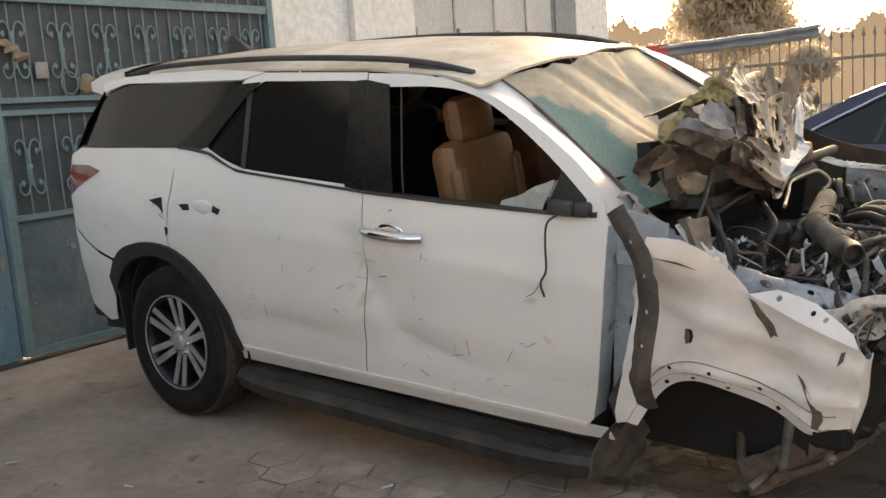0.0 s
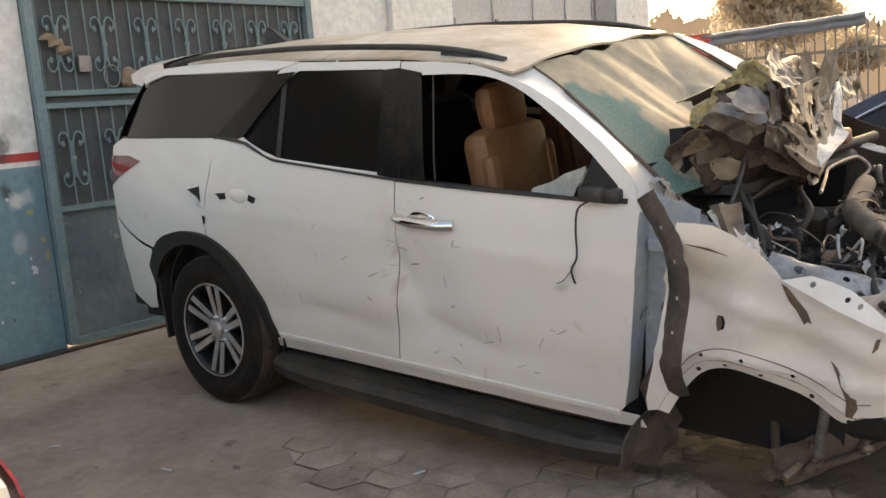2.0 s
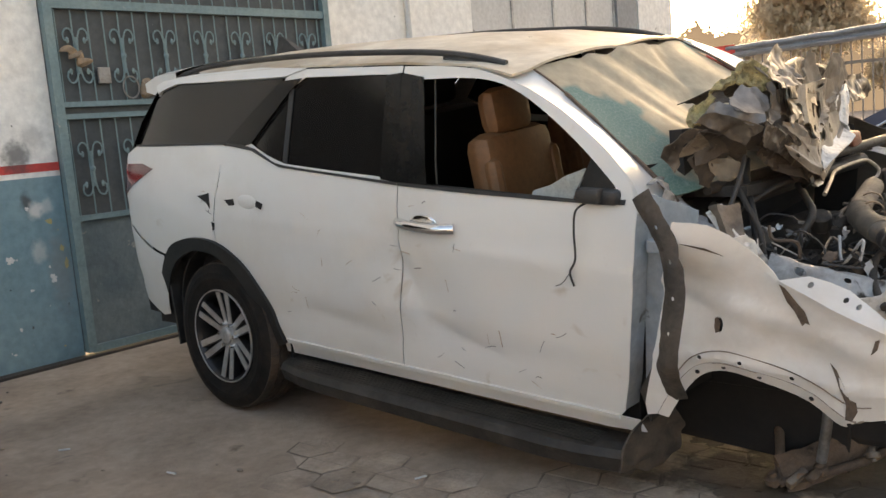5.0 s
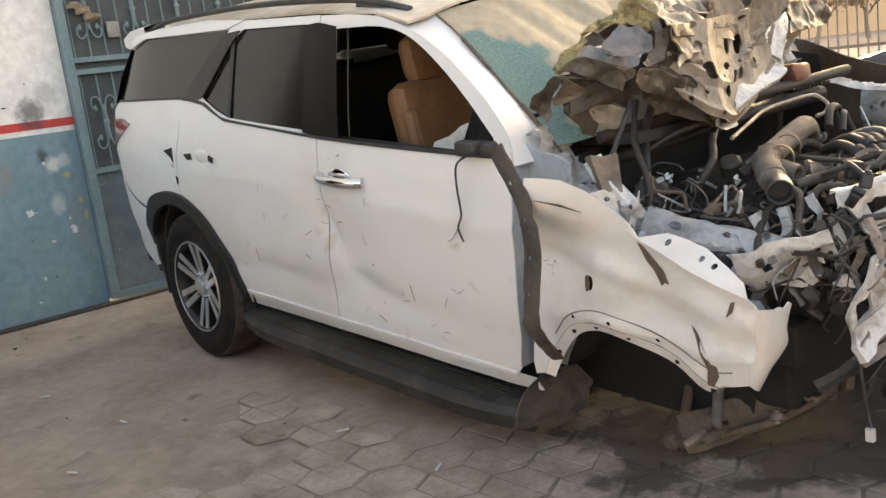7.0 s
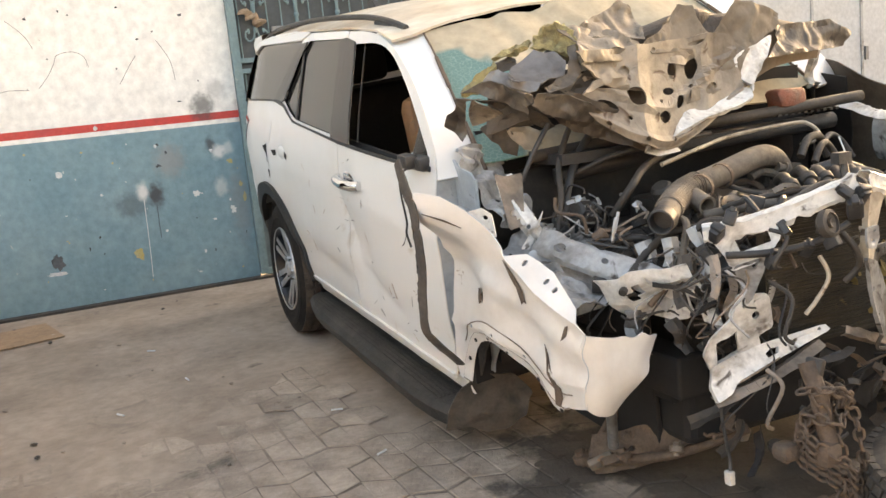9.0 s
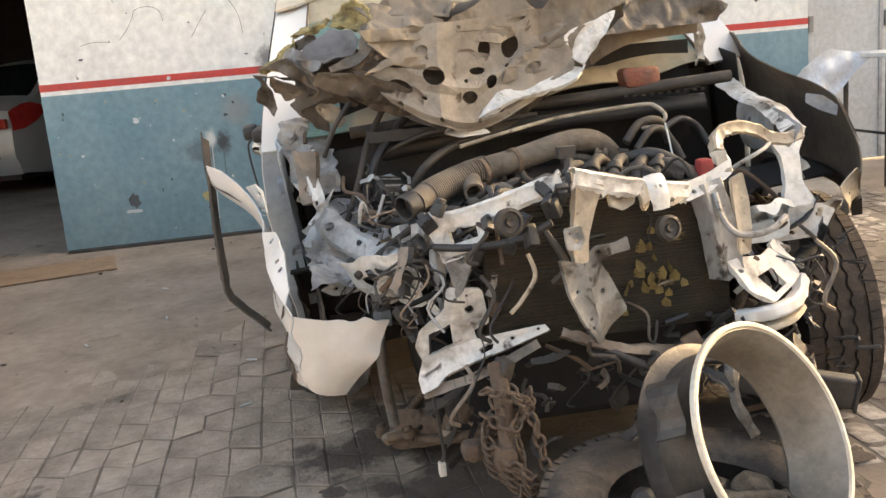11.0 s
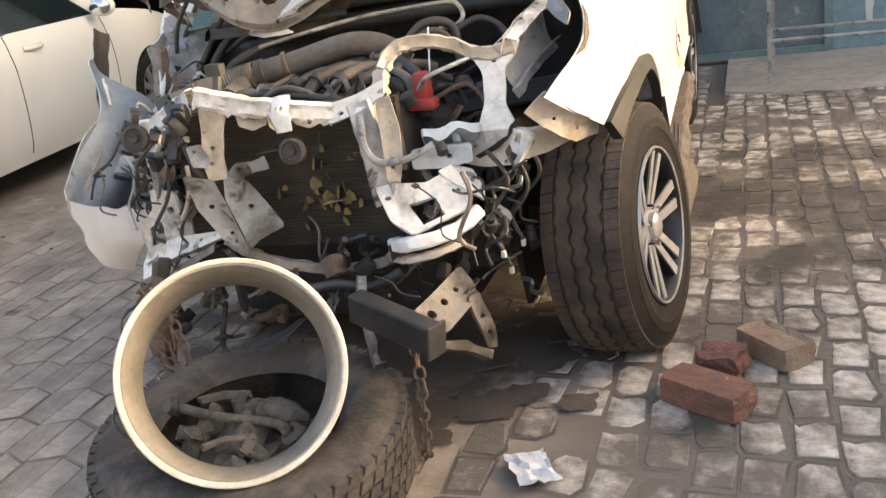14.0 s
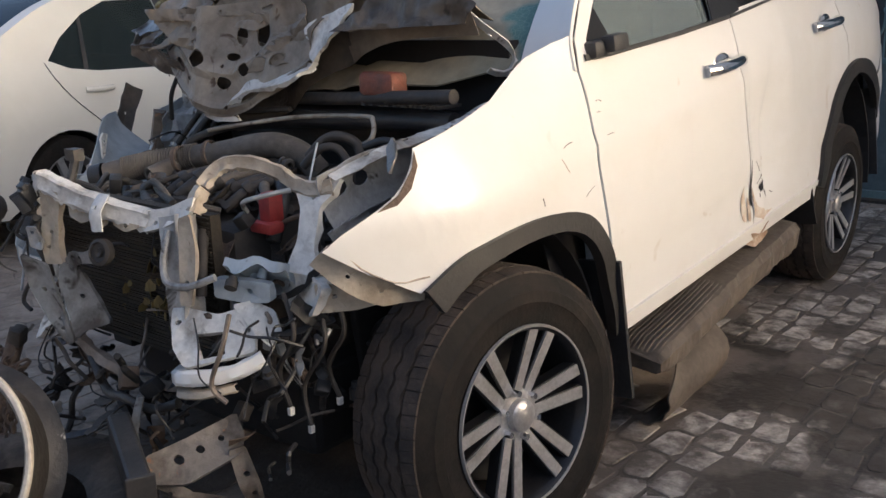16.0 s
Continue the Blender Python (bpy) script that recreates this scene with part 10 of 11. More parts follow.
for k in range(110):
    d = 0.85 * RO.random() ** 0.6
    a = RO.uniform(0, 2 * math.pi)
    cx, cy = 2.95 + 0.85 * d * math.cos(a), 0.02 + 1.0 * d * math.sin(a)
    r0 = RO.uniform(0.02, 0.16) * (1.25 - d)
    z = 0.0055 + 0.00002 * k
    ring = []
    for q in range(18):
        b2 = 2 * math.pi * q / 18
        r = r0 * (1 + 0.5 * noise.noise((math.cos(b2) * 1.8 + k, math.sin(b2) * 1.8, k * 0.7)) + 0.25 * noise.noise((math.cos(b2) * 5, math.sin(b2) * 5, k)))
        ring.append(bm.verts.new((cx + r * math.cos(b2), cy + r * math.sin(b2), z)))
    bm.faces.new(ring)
tagged(part("oil_stain", bm, mat("dark dirt, oil with painted shade", (0.075, 0.06, 0.048), 0.75, 0, (0.12, 0.098, 0.08), 6, 0.42, 0.7, bump=0.4, bscale=50)), "dark oily dirt under the wreck, its shade painted in", "stain", kind="stuff")

# bricks
M_BRICK = mat("worn red brick", (0.20, 0.095, 0.068), 0.9, 0, (0.115, 0.068, 0.053), 14, 0.4, 0.7, bump=0.6, bscale=45, spots=(0.34, 0.27, 0.22), spot_scale=11, spot_at=0.66, spot_w=0.08)
M_BRICK2 = mat("dusty tan brick", (0.27, 0.205, 0.15), 0.9, 0, (0.21, 0.13, 0.09), 14, 0.4, 0.7, bump=0.6, bscale=45)
M_BRICK3 = mat("dark broken brick", (0.17, 0.075, 0.055), 0.9, 0, (0.11, 0.06, 0.05), 14, 0.4, 0.7, bump=0.7, bscale=45)


def brick(m, sx, sy, sz, material, label, frog=False, rough=0.006):
    b = bmesh.new()
    box(b, -sx / 2, sx / 2, -sy / 2, sy / 2, 0, sz)
    if frog:
        f = max(b.faces, key=lambda f: f.calc_center_median().z)
        r = bmesh.ops.inset_region(b, faces=[f], thickness=0.022)
        for v in f.verts:
            v.co.z -= 0.012
    bmesh.ops.subdivide_edges(b, edges=b.edges[:], cuts=4, use_grid_fill=True)
    for v in b.verts:
        v.co += Vector((noise.noise(v.co * 30), noise.noise(v.co * 30 + Vector((7, 0, 0))), min(0, noise.noise(v.co * 30 + Vector((0, 9, 0)))) if v.co.z > 0.01 else 0)) * rough
        c = max(0, abs(v.co.x) / (sx / 2) + abs(v.co.y) / (sy / 2) + abs(v.co.z - sz / 2) / (sz / 2) - 2.6)
        v.co -= Vector((v.co.x, v.co.y, v.co.z - sz / 2)) * 0.10 * c
    bmesh.ops.transform(b, matrix=m, verts=b.verts[:])
    return tagged(part("brick", b, material), label, "brick", "loose bricks beside the front wheel")


brick(pose(3.255, 1.10, 0.0, 0, 0, 60), 0.225, 0.11, 0.075, M_BRICK, "whole worn red brick lying on the ground")
brick(pose(2.965, 1.275, 0.0, 0, 0, 42), 0.20, 0.11, 0.07, M_BRICK2, "dusty tan brick with a hollow top", True)
brick(pose(3.075, 1.135, 0.0, 4, -6, 75), 0.12, 0.10, 0.075, M_BRICK3, "dark broken half brick", rough=0.02)
# crumpled paper
M_PAPER = mat("dirty white paper", (0.62, 0.61, 0.59), 0.85, 0, (0.48, 0.50, 0.54), 18, 0.4, 0.7, bump=0.2)


def paper(x, y, s, rz, label, mt=None):
    b = bmesh.new()
    bmesh.ops.create_grid(b, x_segments=9, y_segments=7, size=1.0)
    m = pose(x, y, 0.012, 0, 0, rz)
    for v in b.verts:
        q = v.co * 1.9 + Vector((x * 7, y * 5, 0))
        v.co = Vector((v.co.x * s * (1 + 0.2 * noise.noise(q)), v.co.y * s * 0.7 * (1 + 0.3 * noise.noise(q + Vector((4, 0, 0)))), s * 0.45 * abs(noise.noise(q * 1.3)) + 0.003))
    bmesh.ops.transform(b, matrix=m, verts=b.verts[:])
    return tagged(part("paper_scrap", thicken(b, 0.001), mt or M_PAPER), label, "paper")


paper(3.62, 0.70, 0.07, 30, "crumpled dirty white paper on the pavers")
paper(2.30, 1.85, 0.06, 10, "flattened pale paper scrap on the wet ground")
paper(2.22, 1.72, 0.03, 50, "small pale paper scrap on the ground")
# butts and scraps on the dusty side
RL = random.Random(9)
for x, y, rz in ((0.92, -1.95, 30), (1.52, -1.10, 70), (0.55, -1.6, 10), (2.1, -1.1, 120), (-0.2, -1.7, 50)):
    b = bmesh.new()
    tube(b, [pose(x, y, 0.006, 0, 0, rz) @ Vector((-0.025, 0, 0)), pose(x, y, 0.006, 0, 0, rz) @ Vector((0.025, 0, 0))], 0.0045, 7)
    tagged(part("cigarette_butt", b, M_CHALK), "flattened white cigarette butt on the ground", "litter", "butts on the ground")
for k in range(26):
    x, y = RL.uniform(-1.6, 1.6), RL.uniform(-2.6, -1.0)
    if k > 15:
        x, y = RL.uniform(1.0, 2.2), RL.uniform(-3.0, -1.2)
    b = bmesh.new()
    r = RL.uniform(0.006, 0.018)
    bmesh.ops.create_icosphere(b, subdivisions=1, radius=r, matrix=pose(x, y, 0.004, 0, 0, RL.uniform(0, 180)) @ Matrix.Diagonal((1.5, 0.9, 0.45, 1)))
    tagged(part("pebble", b, RL.choice([M_DUSTY, M_DUSTBLACK, M_PAVER])), "small dusty stone chip on the ground", "pebble", "chips on the ground")
b = bmesh.new()
bmesh.ops.create_grid(b, x_segments=8, y_segments=8, size=1.0)
for v in b.verts:
    v.co = pose(-1.25, -2.62, 0.006, 0, 0, 12) @ Vector((v.co.x * 0.28, v.co.y * 0.42, 0.006 * noise.noise(v.co * 3)))
tagged(part("cardboard", thicken(b, 0.004), mat("flattened cardboard", (0.33, 0.22, 0.14), 0.9, 0, (0.25, 0.17, 0.11), 5, 0.4, 0.7)), "flattened brown cardboard by the wall", "cardboard")

# pale concrete apron along the foot of the wall
M_APRON = mat("pale dusty concrete", (0.36, 0.325, 0.285), 0.85, 0.0, (0.24, 0.21, 0.18), 2.4, 0.42, 0.72, bump=0.25, bscale=35, spots=(0.15, 0.125, 0.105), spot_scale=5, spot_at=0.66, spot_w=0.08)
b = bmesh.new()
rows = []
for i in range(25):
    y = 1.05 + 0.10 * i
    e = -0.69 + 0.035 * noise.noise((y * 4, 0, 2)) - 0.10 * sstep((1.35 - y) / 0.3)
    rows.append([b.verts.new((x, y, z)) for x, z in ((-2.03, 0.022), (-1.4, 0.020), (e - 0.03, 0.019), (e, 0.012), (e + 0.015, -0.008))])
for p, q in zip(rows, rows[1:]):
    for k in range(4):
        b.faces.new((p[k], q[k], q[k + 1], p[k + 1]))
outward(b, (0, 0, 1))
tagged(part("pavement_apron", b, M_APRON, smooth=True), "pale dusty concrete strip along the foot of the wall", "pavement", kind="structure")

# welded stand by the wall
stand = empty("metal_stand", pose(-1.0, 1.7, 0), "thin grey welded metal stand with plastic sheet", "stand")
cs = [(-0.905, 1.335), (-0.855, 2.29), (-1.33, 2.32), (-1.38, 1.365)]
for x, y in cs:
    part("leg", boxes((x - 0.013, x + 0.013, y - 0.013, y + 0.013, 0, 0.96)), M_GREY, stand).matrix_parent_inverse = stand.matrix_world.inverted()
for (x0, y0), (x1, y1) in zip(cs, cs[1:] + cs[:1]):
    for z in (0.955, 0.30):
        b = bmesh.new()
        tube(b, [(x0, y0, z), (x1, y1, z)], 0.013, 6)
        part("rail", b, M_GREY, stand).matrix_parent_inverse = stand.matrix_world.inverted()
# white work table further along the wall, with a plastic sheet hung from it
tab = empty("work_table", pose(-1.0, 4.0, 0), "thin-legged work table with a white top", "table")
TI = tab.matrix_world.inverted()
ob = part("tabletop", boxes((-1.32, -0.70, 3.62, 4.40, 0.985, 1.02), bevel=0.006), M_CHALK, tab)
ob.matrix_parent_inverse = TI
for x, y in ((-1.28, 3.66), (-0.74, 3.66), (-1.28, 4.36), (-0.74, 4.36)):
    part("leg", boxes((x - 0.014, x + 0.014, y - 0.014, y + 0.014, 0, 0.985)), M_DUSTBLACK, tab).matrix_parent_inverse = TI
for y in (3.66, 4.36):
    part("rail", boxes((-1.266, -0.754, y - 0.01, y + 0.01, 0.40, 0.42)), M_DUSTBLACK, tab).matrix_parent_inverse = TI
M_SHEET = mat("grey plastic sheeting", (0.34, 0.38, 0.42), 0.35, 0, (0.44, 0.48, 0.52), 3, 0.4, 0.7, bump=0.2, bscale=12)
b = bmesh.new()
strip(b, [Vector((-0.905, 1.335, 0.955)).lerp(Vector((-0.855, 2.29, 0.955)), k / 12) for k in range(13)], [Vector((-1.38, 1.365, 0.955)).lerp(Vector((-1.33, 2.32, 0.955)), k / 12) for k in range(13)], 6)
for v in b.verts:
    v.co.z += 0.01 + 0.02 * noise.noise(v.co * 7)
tagged(part("plastic_sheet", thicken(b, 0.002), M_SHEET, smooth=True), "grey plastic sheeting over the metal stand", "plastic sheet")

b = bmesh.new()
f = b.faces.new([b.verts.new(p) for p in ((-1.0, 3.72, 1.0225), (-0.99, 3.60, 1.03), (-0.98, 3.32, 1.08), (-0.99, 3.10, 0.95), (-1.0, 3.02, 0.80), (-0.97, 3.14, 0.62), (-0.98, 3.26, 0.50), (-1.0, 3.40, 0.72), (-1.0, 3.64, 0.95))])
bmesh.ops.poke(b, faces=[f])
for _ in range(3):
    bmesh.ops.subdivide_edges(b, edges=b.edges[:], cuts=1, use_grid_fill=True)
for v in b.verts:
    v.co.x += 0.05 * noise.noise(v.co * 6) + 0.05 * creases(v.co * 0.7, 5.0)
tagged(part("plastic_sheet", thicken(b, 0.002), mat("bluish white plastic", (0.50, 0.56, 0.64), 0.25, 0, (0.62, 0.67, 0.72), 4, 0.4, 0.7), smooth=True), "bluish-white plastic sheet hanging from the work table", "plastic sheet")


# ---- other cars ----
M_CARLAMP = mat("bright red lamp lens", (0.42, 0.030, 0.025), 0.2, 0.0, (0.32, 0.02, 0.018), 9, 0.45, 0.6, coat=0.6)


def saloon(m, paint, label, glassm, name="saloon_car", interior=None, swept=False):
    """A four-door saloon: x ahead from the rear axle, y to its left, z up."""
    car = empty(name, m, label, "car")

    def hw(x, z):
        v = float(np.interp(z, [0.15, 0.30, 0.50, 0.75, 0.93, 1.0, 1.30, 1.46], [0.80, 0.855, 0.878, 0.885, 0.855, 0.82, 0.66, 0.56]))
        if x < -0.35:
            v -= 0.138 * ((-0.35 - x) / 0.65) ** 2.2
        if x > 2.7:
            v -= 0.22 * ((x - 2.7) / 0.92) ** 2
        return v

    def panel(nm, outl, side, mt, holes=None, out=0.0, parent=None, step=0.08, lab="", thick=0.004):
        bm = fillpoly(outl, step, holes)
        shape(bm, lambda c: (c.x, side * (hw(c.x, c.y) + out), c.y))
        outward(bm, (0, side, 0))
        return part(nm, thicken(bm, thick), mt, parent or car, lab, smooth=True)
    arch = lambda cx: [(cx + 0.345 * math.cos(a), 0.315 + 0.345 * math.sin(a)) for a in [math.radians(188 - 196 * k / 16) for k in range(17)]]
    top = pts((-0.97, 0.93), (-0.80, 1.005), (-0.52, 1.06), (-0.25, 1.19), (0.10, 1.35), (0.45, 1.435), (0.90, 1.462), (1.35, 1.44), (1.65, 1.36), (2.0, 1.18), (2.36, 0.985)) + pts((2.36, 0.985), (2.80, 0.93), (3.20, 0.85), (3.48, 0.74), (3.60, 0.60))[1:]
    glass_f = [(1.02, 0.965), (1.02, 1.385), (1.30, 1.375), (1.55, 1.31), (1.85, 1.15), (2.08, 0.975)]
    glass_r = [(0.94, 0.965), (0.94, 1.39), (0.55, 1.375), (0.34, 1.30), (0.12, 1.17), (-0.02, 1.05), (0.10, 1.0), (0.30, 0.975)]
    if swept:
        glass_r = [(0.94, 0.965), (0.94, 1.40), (0.55, 1.388), (0.30, 1.330), (0.05, 1.215), (-0.18, 1.105), (-0.36, 1.005), (-0.10, 0.985), (0.30, 0.970)]
    for side in (-1, 1):
        outl = [(-0.99, 0.45), (-0.99, 0.80)] + top + [(3.63, 0.45), (3.58, 0.22), (3.10, 0.19)] + arch(2.70)[::-1] + [(2.30, 0.18), (0.40, 0.18)] + arch(0.0)[::-1] + [(-0.42, 0.21), (-0.90, 0.26)]
        bp = panel("body_side", outl, side, paint, [glass_f, glass_r])
        panel("window", [(x, z) for x, z in glass_f], side, glassm, out=-0.010, parent=bp, step=0.3)
        panel("window", [(x, z) for x, z in glass_r], side, glassm, out=-0.010, parent=bp, step=0.3)
        panel("window_bar", [(0.20, 0.99), (0.23, 0.985), (0.33, 1.29), (0.30, 1.28)], side, M_BLACK, out=-0.004, parent=bp, step=0.3)
        panel("pillar_trim", [(0.945, 0.96), (1.015, 0.96), (1.015, 1.40), (0.945, 1.40)], side, M_BLACK, out=0.003, parent=bp)
        if swept:
            bm = bmesh.new()
            tube(bm, [(p.x, side * (hw(p.x, p.y) + 0.006), p.y) for p in curve([(x, z + 0.012, 0) for x, z in glass_r[1:7]], 5)] , 0.011, 6)
            tube(bm, [(p.x, side * (hw(p.x, p.y) + 0.006), p.y) for p in curve([(x, z + 0.012, 0) for x, z in glass_f[1:]], 5)], 0.011, 6)
            part("window_strip", bm, M_CHROME, bp, "chrome window strip", smooth=True)
        for seam2 in ([(0.98, 0.24), (0.985, 0.60), (0.98, 0.955)], [(0.42, 0.30), (0.37, 0.52), (0.26, 0.66), (0.10, 0.80), (-0.01, 0.93), (-0.05, 1.04)], [(2.12, 0.25), (2.16, 0.60), (2.12, 0.95)]):
            bm = bmesh.new()
            tube(bm, [(p.x, side * (hw(p.x, p.y) + 0.0005), p.y) for p in curve([(a, b2, 0) for a, b2 in seam2], 5)], 0.0035, 5)
            part("door_gap", bm, M_BLACK, bp)
        for x0, z0 in ((0.16, 0.875), (1.12, 0.86)):
            bm = bmesh.new()
            tube(bm, [(x0 + 0.2 * k / 6, side * (hw(x0, z0) + 0.004 + 0.028 * math.sin(math.pi * k / 6)), z0) for k in range(7)], 0.016, 8)
            part("door_handle", bm, paint, bp, smooth=True)
        bm = bmesh.new()
        bmesh.ops.create_uvsphere(bm, u_segments=14, v_segments=8, radius=0.1, matrix=Matrix.Translation((2.02, side * 0.96, 1.02)) @ Matrix.Diagonal((0.7, 1.0, 0.7, 1)))
        part("mirror", bm, paint, car, smooth=True)
        bm = bmesh.new()
        bmesh.ops.create_uvsphere(bm, u_segments=14, v_segments=8, radius=0.085, matrix=Matrix.Translation((1.985, side * 0.96, 1.02)) @ Matrix.Diagonal((0.6, 1.0, 0.7, 1)))
        part("mirror_glass", bm, M_CHROME, car, smooth=True)
        panel("tail_lamp", [(-0.985, 0.72), (-0.985, 0.918), (-0.92, 0.950), (-0.80, 0.992), (-0.66, 1.005), (-0.50, 0.96), (-0.46, 0.91), (-0.66, 0.80), (-0.85, 0.73)], side, M_CARLAMP, out=0.016, lab="red tail lamp")
        panel("head_lamp", [(3.20, 0.68), (3.30, 0.76), (3.50, 0.70), (3.58, 0.60), (3.40, 0.60)], side, M_CLEAR, out=0.006)
        # wheels
        for cx in (0.0, 2.70):
            w = new("wheel")
            w.parent = car
            w.matrix_local = pose(cx, side * 0.77, 0.315, 0, 20, 0 if side > 0 else 180)
            b3 = bmesh.new()
            lathe(b3, [(0.20, -0.09), (0.26, -0.10), (0.30, -0.095), (0.315, -0.07), (0.315, 0.07), (0.30, 0.095), (0.26, 0.10), (0.20, 0.09)], 40)
            part("tyre", b3, M_RUBBER, w, smooth=True)
            b3 = bmesh.new()
            lathe(b3, [(0.205, 0.085), (0.207, 0.095), (0.198, 0.092), (0.185, 0.06), (0.18, -0.05)], 40)
            part("rim", b3, M_ALLOY, w, smooth=True)
            b3 = bmesh.new()
            lathe(b3, [(0.18, 0.02), (0.0, 0.02)], 24)
            part("brake_disc", b3, M_DARK, w)
            b3 = bmesh.new()
            for q in range(8):
                box(b3, 0.03, 0.197, 0.055, 0.080, -0.022, 0.022, m=pose(0, 0, 0, 0, 45 * q, 0))
            lathe(b3, [(0.05, 0.06), (0.045, 0.088), (0.0, 0.09)], 20)
            part("spokes", b3, M_ALLOY, w)
            b3 = bmesh.new()
            prof = [(cx + 0.35 * math.cos(a), 0.315 + 0.35 * math.sin(a)) for a in [math.radians(-5 + 19 * k) for k in range(11)]]
            strip(b3, [(x, side * 0.50, z) for x, z in prof], [(x, side * 0.86, z) for x, z in prof])
            part("arch_liner", thicken(b3, 0.006), M_DARK, car)
    # upper skin from boot to bonnet
    bm = bmesh.new()
    T = [(-0.99, 0.80)] + top + [(3.63, 0.45)]
    rows = []
    for x, z in T:
        h = hw(x, z)
        rows.append([bm.verts.new((x + (0.10 if x > 2.9 else -0.03 if x < -0.6 else 0.0) * (1 - (k / 8) ** 2), h * k / 8, z + 0.035 * (1 - abs(k / 8) ** 2.5))) for k in range(-8, 9)])
    for i, (a, b2) in enumerate(zip(rows, rows[1:])):
        x = (T[i][0] + T[i + 1][0]) / 2
        mi = 1 if (-0.50 < x < 0.30 or 1.62 < x < 2.34) else 0
        for k in range(16):
            f = bm.faces.new((a[k], b2[k], b2[k + 1], a[k + 1]))
            f.material_index = mi if 0 < k < 15 else 0
    outward(bm, (0, 0, 1))
    part("upper_body", thicken(bm, 0.004), [paint, glassm], car, smooth=True)
    bm = bmesh.new()
    rows = []
    for x, z in ((-1.02, 0.83), (-1.04, 0.66), (-1.06, 0.50), (-1.02, 0.34), (-0.95, 0.24)):
        rows.append([bm.verts.new((x + 0.10 * abs(k / 8) ** 3, (hw(-0.99, z) + 0.0) * k / 8, z)) for k in range(-8, 9)])
    for a, b2 in zip(rows, rows[1:]):
        for k in range(16):
            bm.faces.new((a[k], a[k + 1], b2[k + 1], b2[k]))
    outward(bm, (-1, 0, 0))
    part("rear_bumper", thicken(bm, 0.006), paint, car, smooth=True)
    for s in (-1, 1):
        b3 = boxes((-1.045, -0.99, min(s * 0.42, s * 0.72), max(s * 0.42, s * 0.72), 0.745, 0.85), bevel=0.012)
        part("boot_lamp", b3, M_CARLAMP, car, "red tail lamp")
    part("boot_trim", boxes((-1.05, -1.0, -0.42, 0.42, 0.80, 0.83), bevel=0.004), M_CHROME, car)
    part("bumper_slot", boxes((-1.075, -1.0, -0.55, 0.55, 0.43, 0.445)), M_BLACK, car)
    bm = bmesh.new()
    rows = []
    for x, z in ((3.68, 0.60), (3.74, 0.45), (3.70, 0.28), (3.55, 0.20)):
        rows.append([bm.verts.new((x - 0.22 * abs(k / 8) ** 2.5, hw(3.60, z) * k / 8, z)) for k in range(-8, 9)])
    for a, b2 in zip(rows, rows[1:]):
        for k in range(16):
            bm.faces.new((a[k], a[k + 1], b2[k + 1], b2[k]))
    outward(bm, (1, 0, 0))
    part("front_bumper", thicken(bm, 0.006), paint, car, smooth=True)
    part("floor", boxes((-0.95, 3.5, -0.74, 0.74, 0.19, 0.24)), M_DARK, car)
    part("bulkhead", boxes((2.15, 2.25, -0.74, 0.74, 0.24, 0.93), (-0.60, -0.50, -0.74, 0.74, 0.24, 0.98)), M_DARK, car)
    sm = interior or M_DARK
    for x0 in (1.15, 0.15):
        for y0 in (-0.38, 0.38):
            bm = bmesh.new()
            box(bm, x0 - 0.05, x0 + 0.10, y0 - 0.24, y0 + 0.24, 0.45, 1.02, m=None, bevel=0.04)
            box(bm, x0 - 0.05, x0 + 0.05, y0 - 0.12, y0 + 0.12, 1.02, 1.20, bevel=0.03)
            box(bm, x0, x0 + 0.45, y0 - 0.24, y0 + 0.24, 0.35, 0.52, bevel=0.04)
            part("seat", bm, sm, car, smooth=True)
    part("dashboard", boxes((1.80, 2.15, -0.70, 0.70, 0.70, 0.95), bevel=0.04), M_DARK, car, smooth=True)
    return car


M_GREENGLASS = glass("greenish tinted glass", (0.018, 0.028, 0.029), 0.04, 0.60)
M_BEIGE = mat("beige seat cloth", (0.30, 0.25, 0.19), 0.9, 0, (0.24, 0.20, 0.15), 8, 0.4, 0.7)
saloon(Matrix.Translation((1.815, -3.985, 0.0)) @ pose(0, 0, 0, 0, 0, 187.6) @ Matrix.Diagonal((1.042, 1.0, 1.06, 1)), M_CREAM, "cream-white saloon parked beside the wreck", M_GREENGLASS, interior=M_BEIGE)
saloon(Matrix.Translation((-7.78, -4.543, 0.0)) @ pose(0, 0, 0, 0, 0, 157.3) @ Matrix.Diagonal((1.08, 1.05, 1.163, 1)), M_SILVER, "dusty silver saloon parked inside the dark garage", M_GREENGLASS)
saloon(Matrix.Translation((2.10, 4.35, 0.0)) @ pose(0, 0, 0, 0, 0, -2), M_NAVY, "dark blue saloon with chrome window strip", M_TINT, swept=True)

# ---- fence, barrier, trees ----
FY = 8.8
fence = empty("iron_fence", pose(2.0, FY, 0), "tall dark iron fence with spear points", "fence")
FI = fence.matrix_world.inverted()
M_IRON = mat("weathered grey iron", (0.27, 0.24, 0.215), 0.6, 0.4, (0.22, 0.18, 0.15), 6, 0.4, 0.7)
bar = bmesh.new()
tube(bar, [(0, 0, 0.3), (0, 0, 1.98)], 0.011, 6)
bmesh.ops.create_cone(bar, cap_ends=True, segments=6, radius1=0.026, radius2=0.0, depth=0.11, matrix=Matrix.Translation((0, 0, 2.045)))
bmesh.ops.create_cone(bar, cap_ends=True, segments=6, radius1=0.012, radius2=0.026, depth=0.03, matrix=Matrix.Translation((0, 0, 1.975)))
bar_me = None
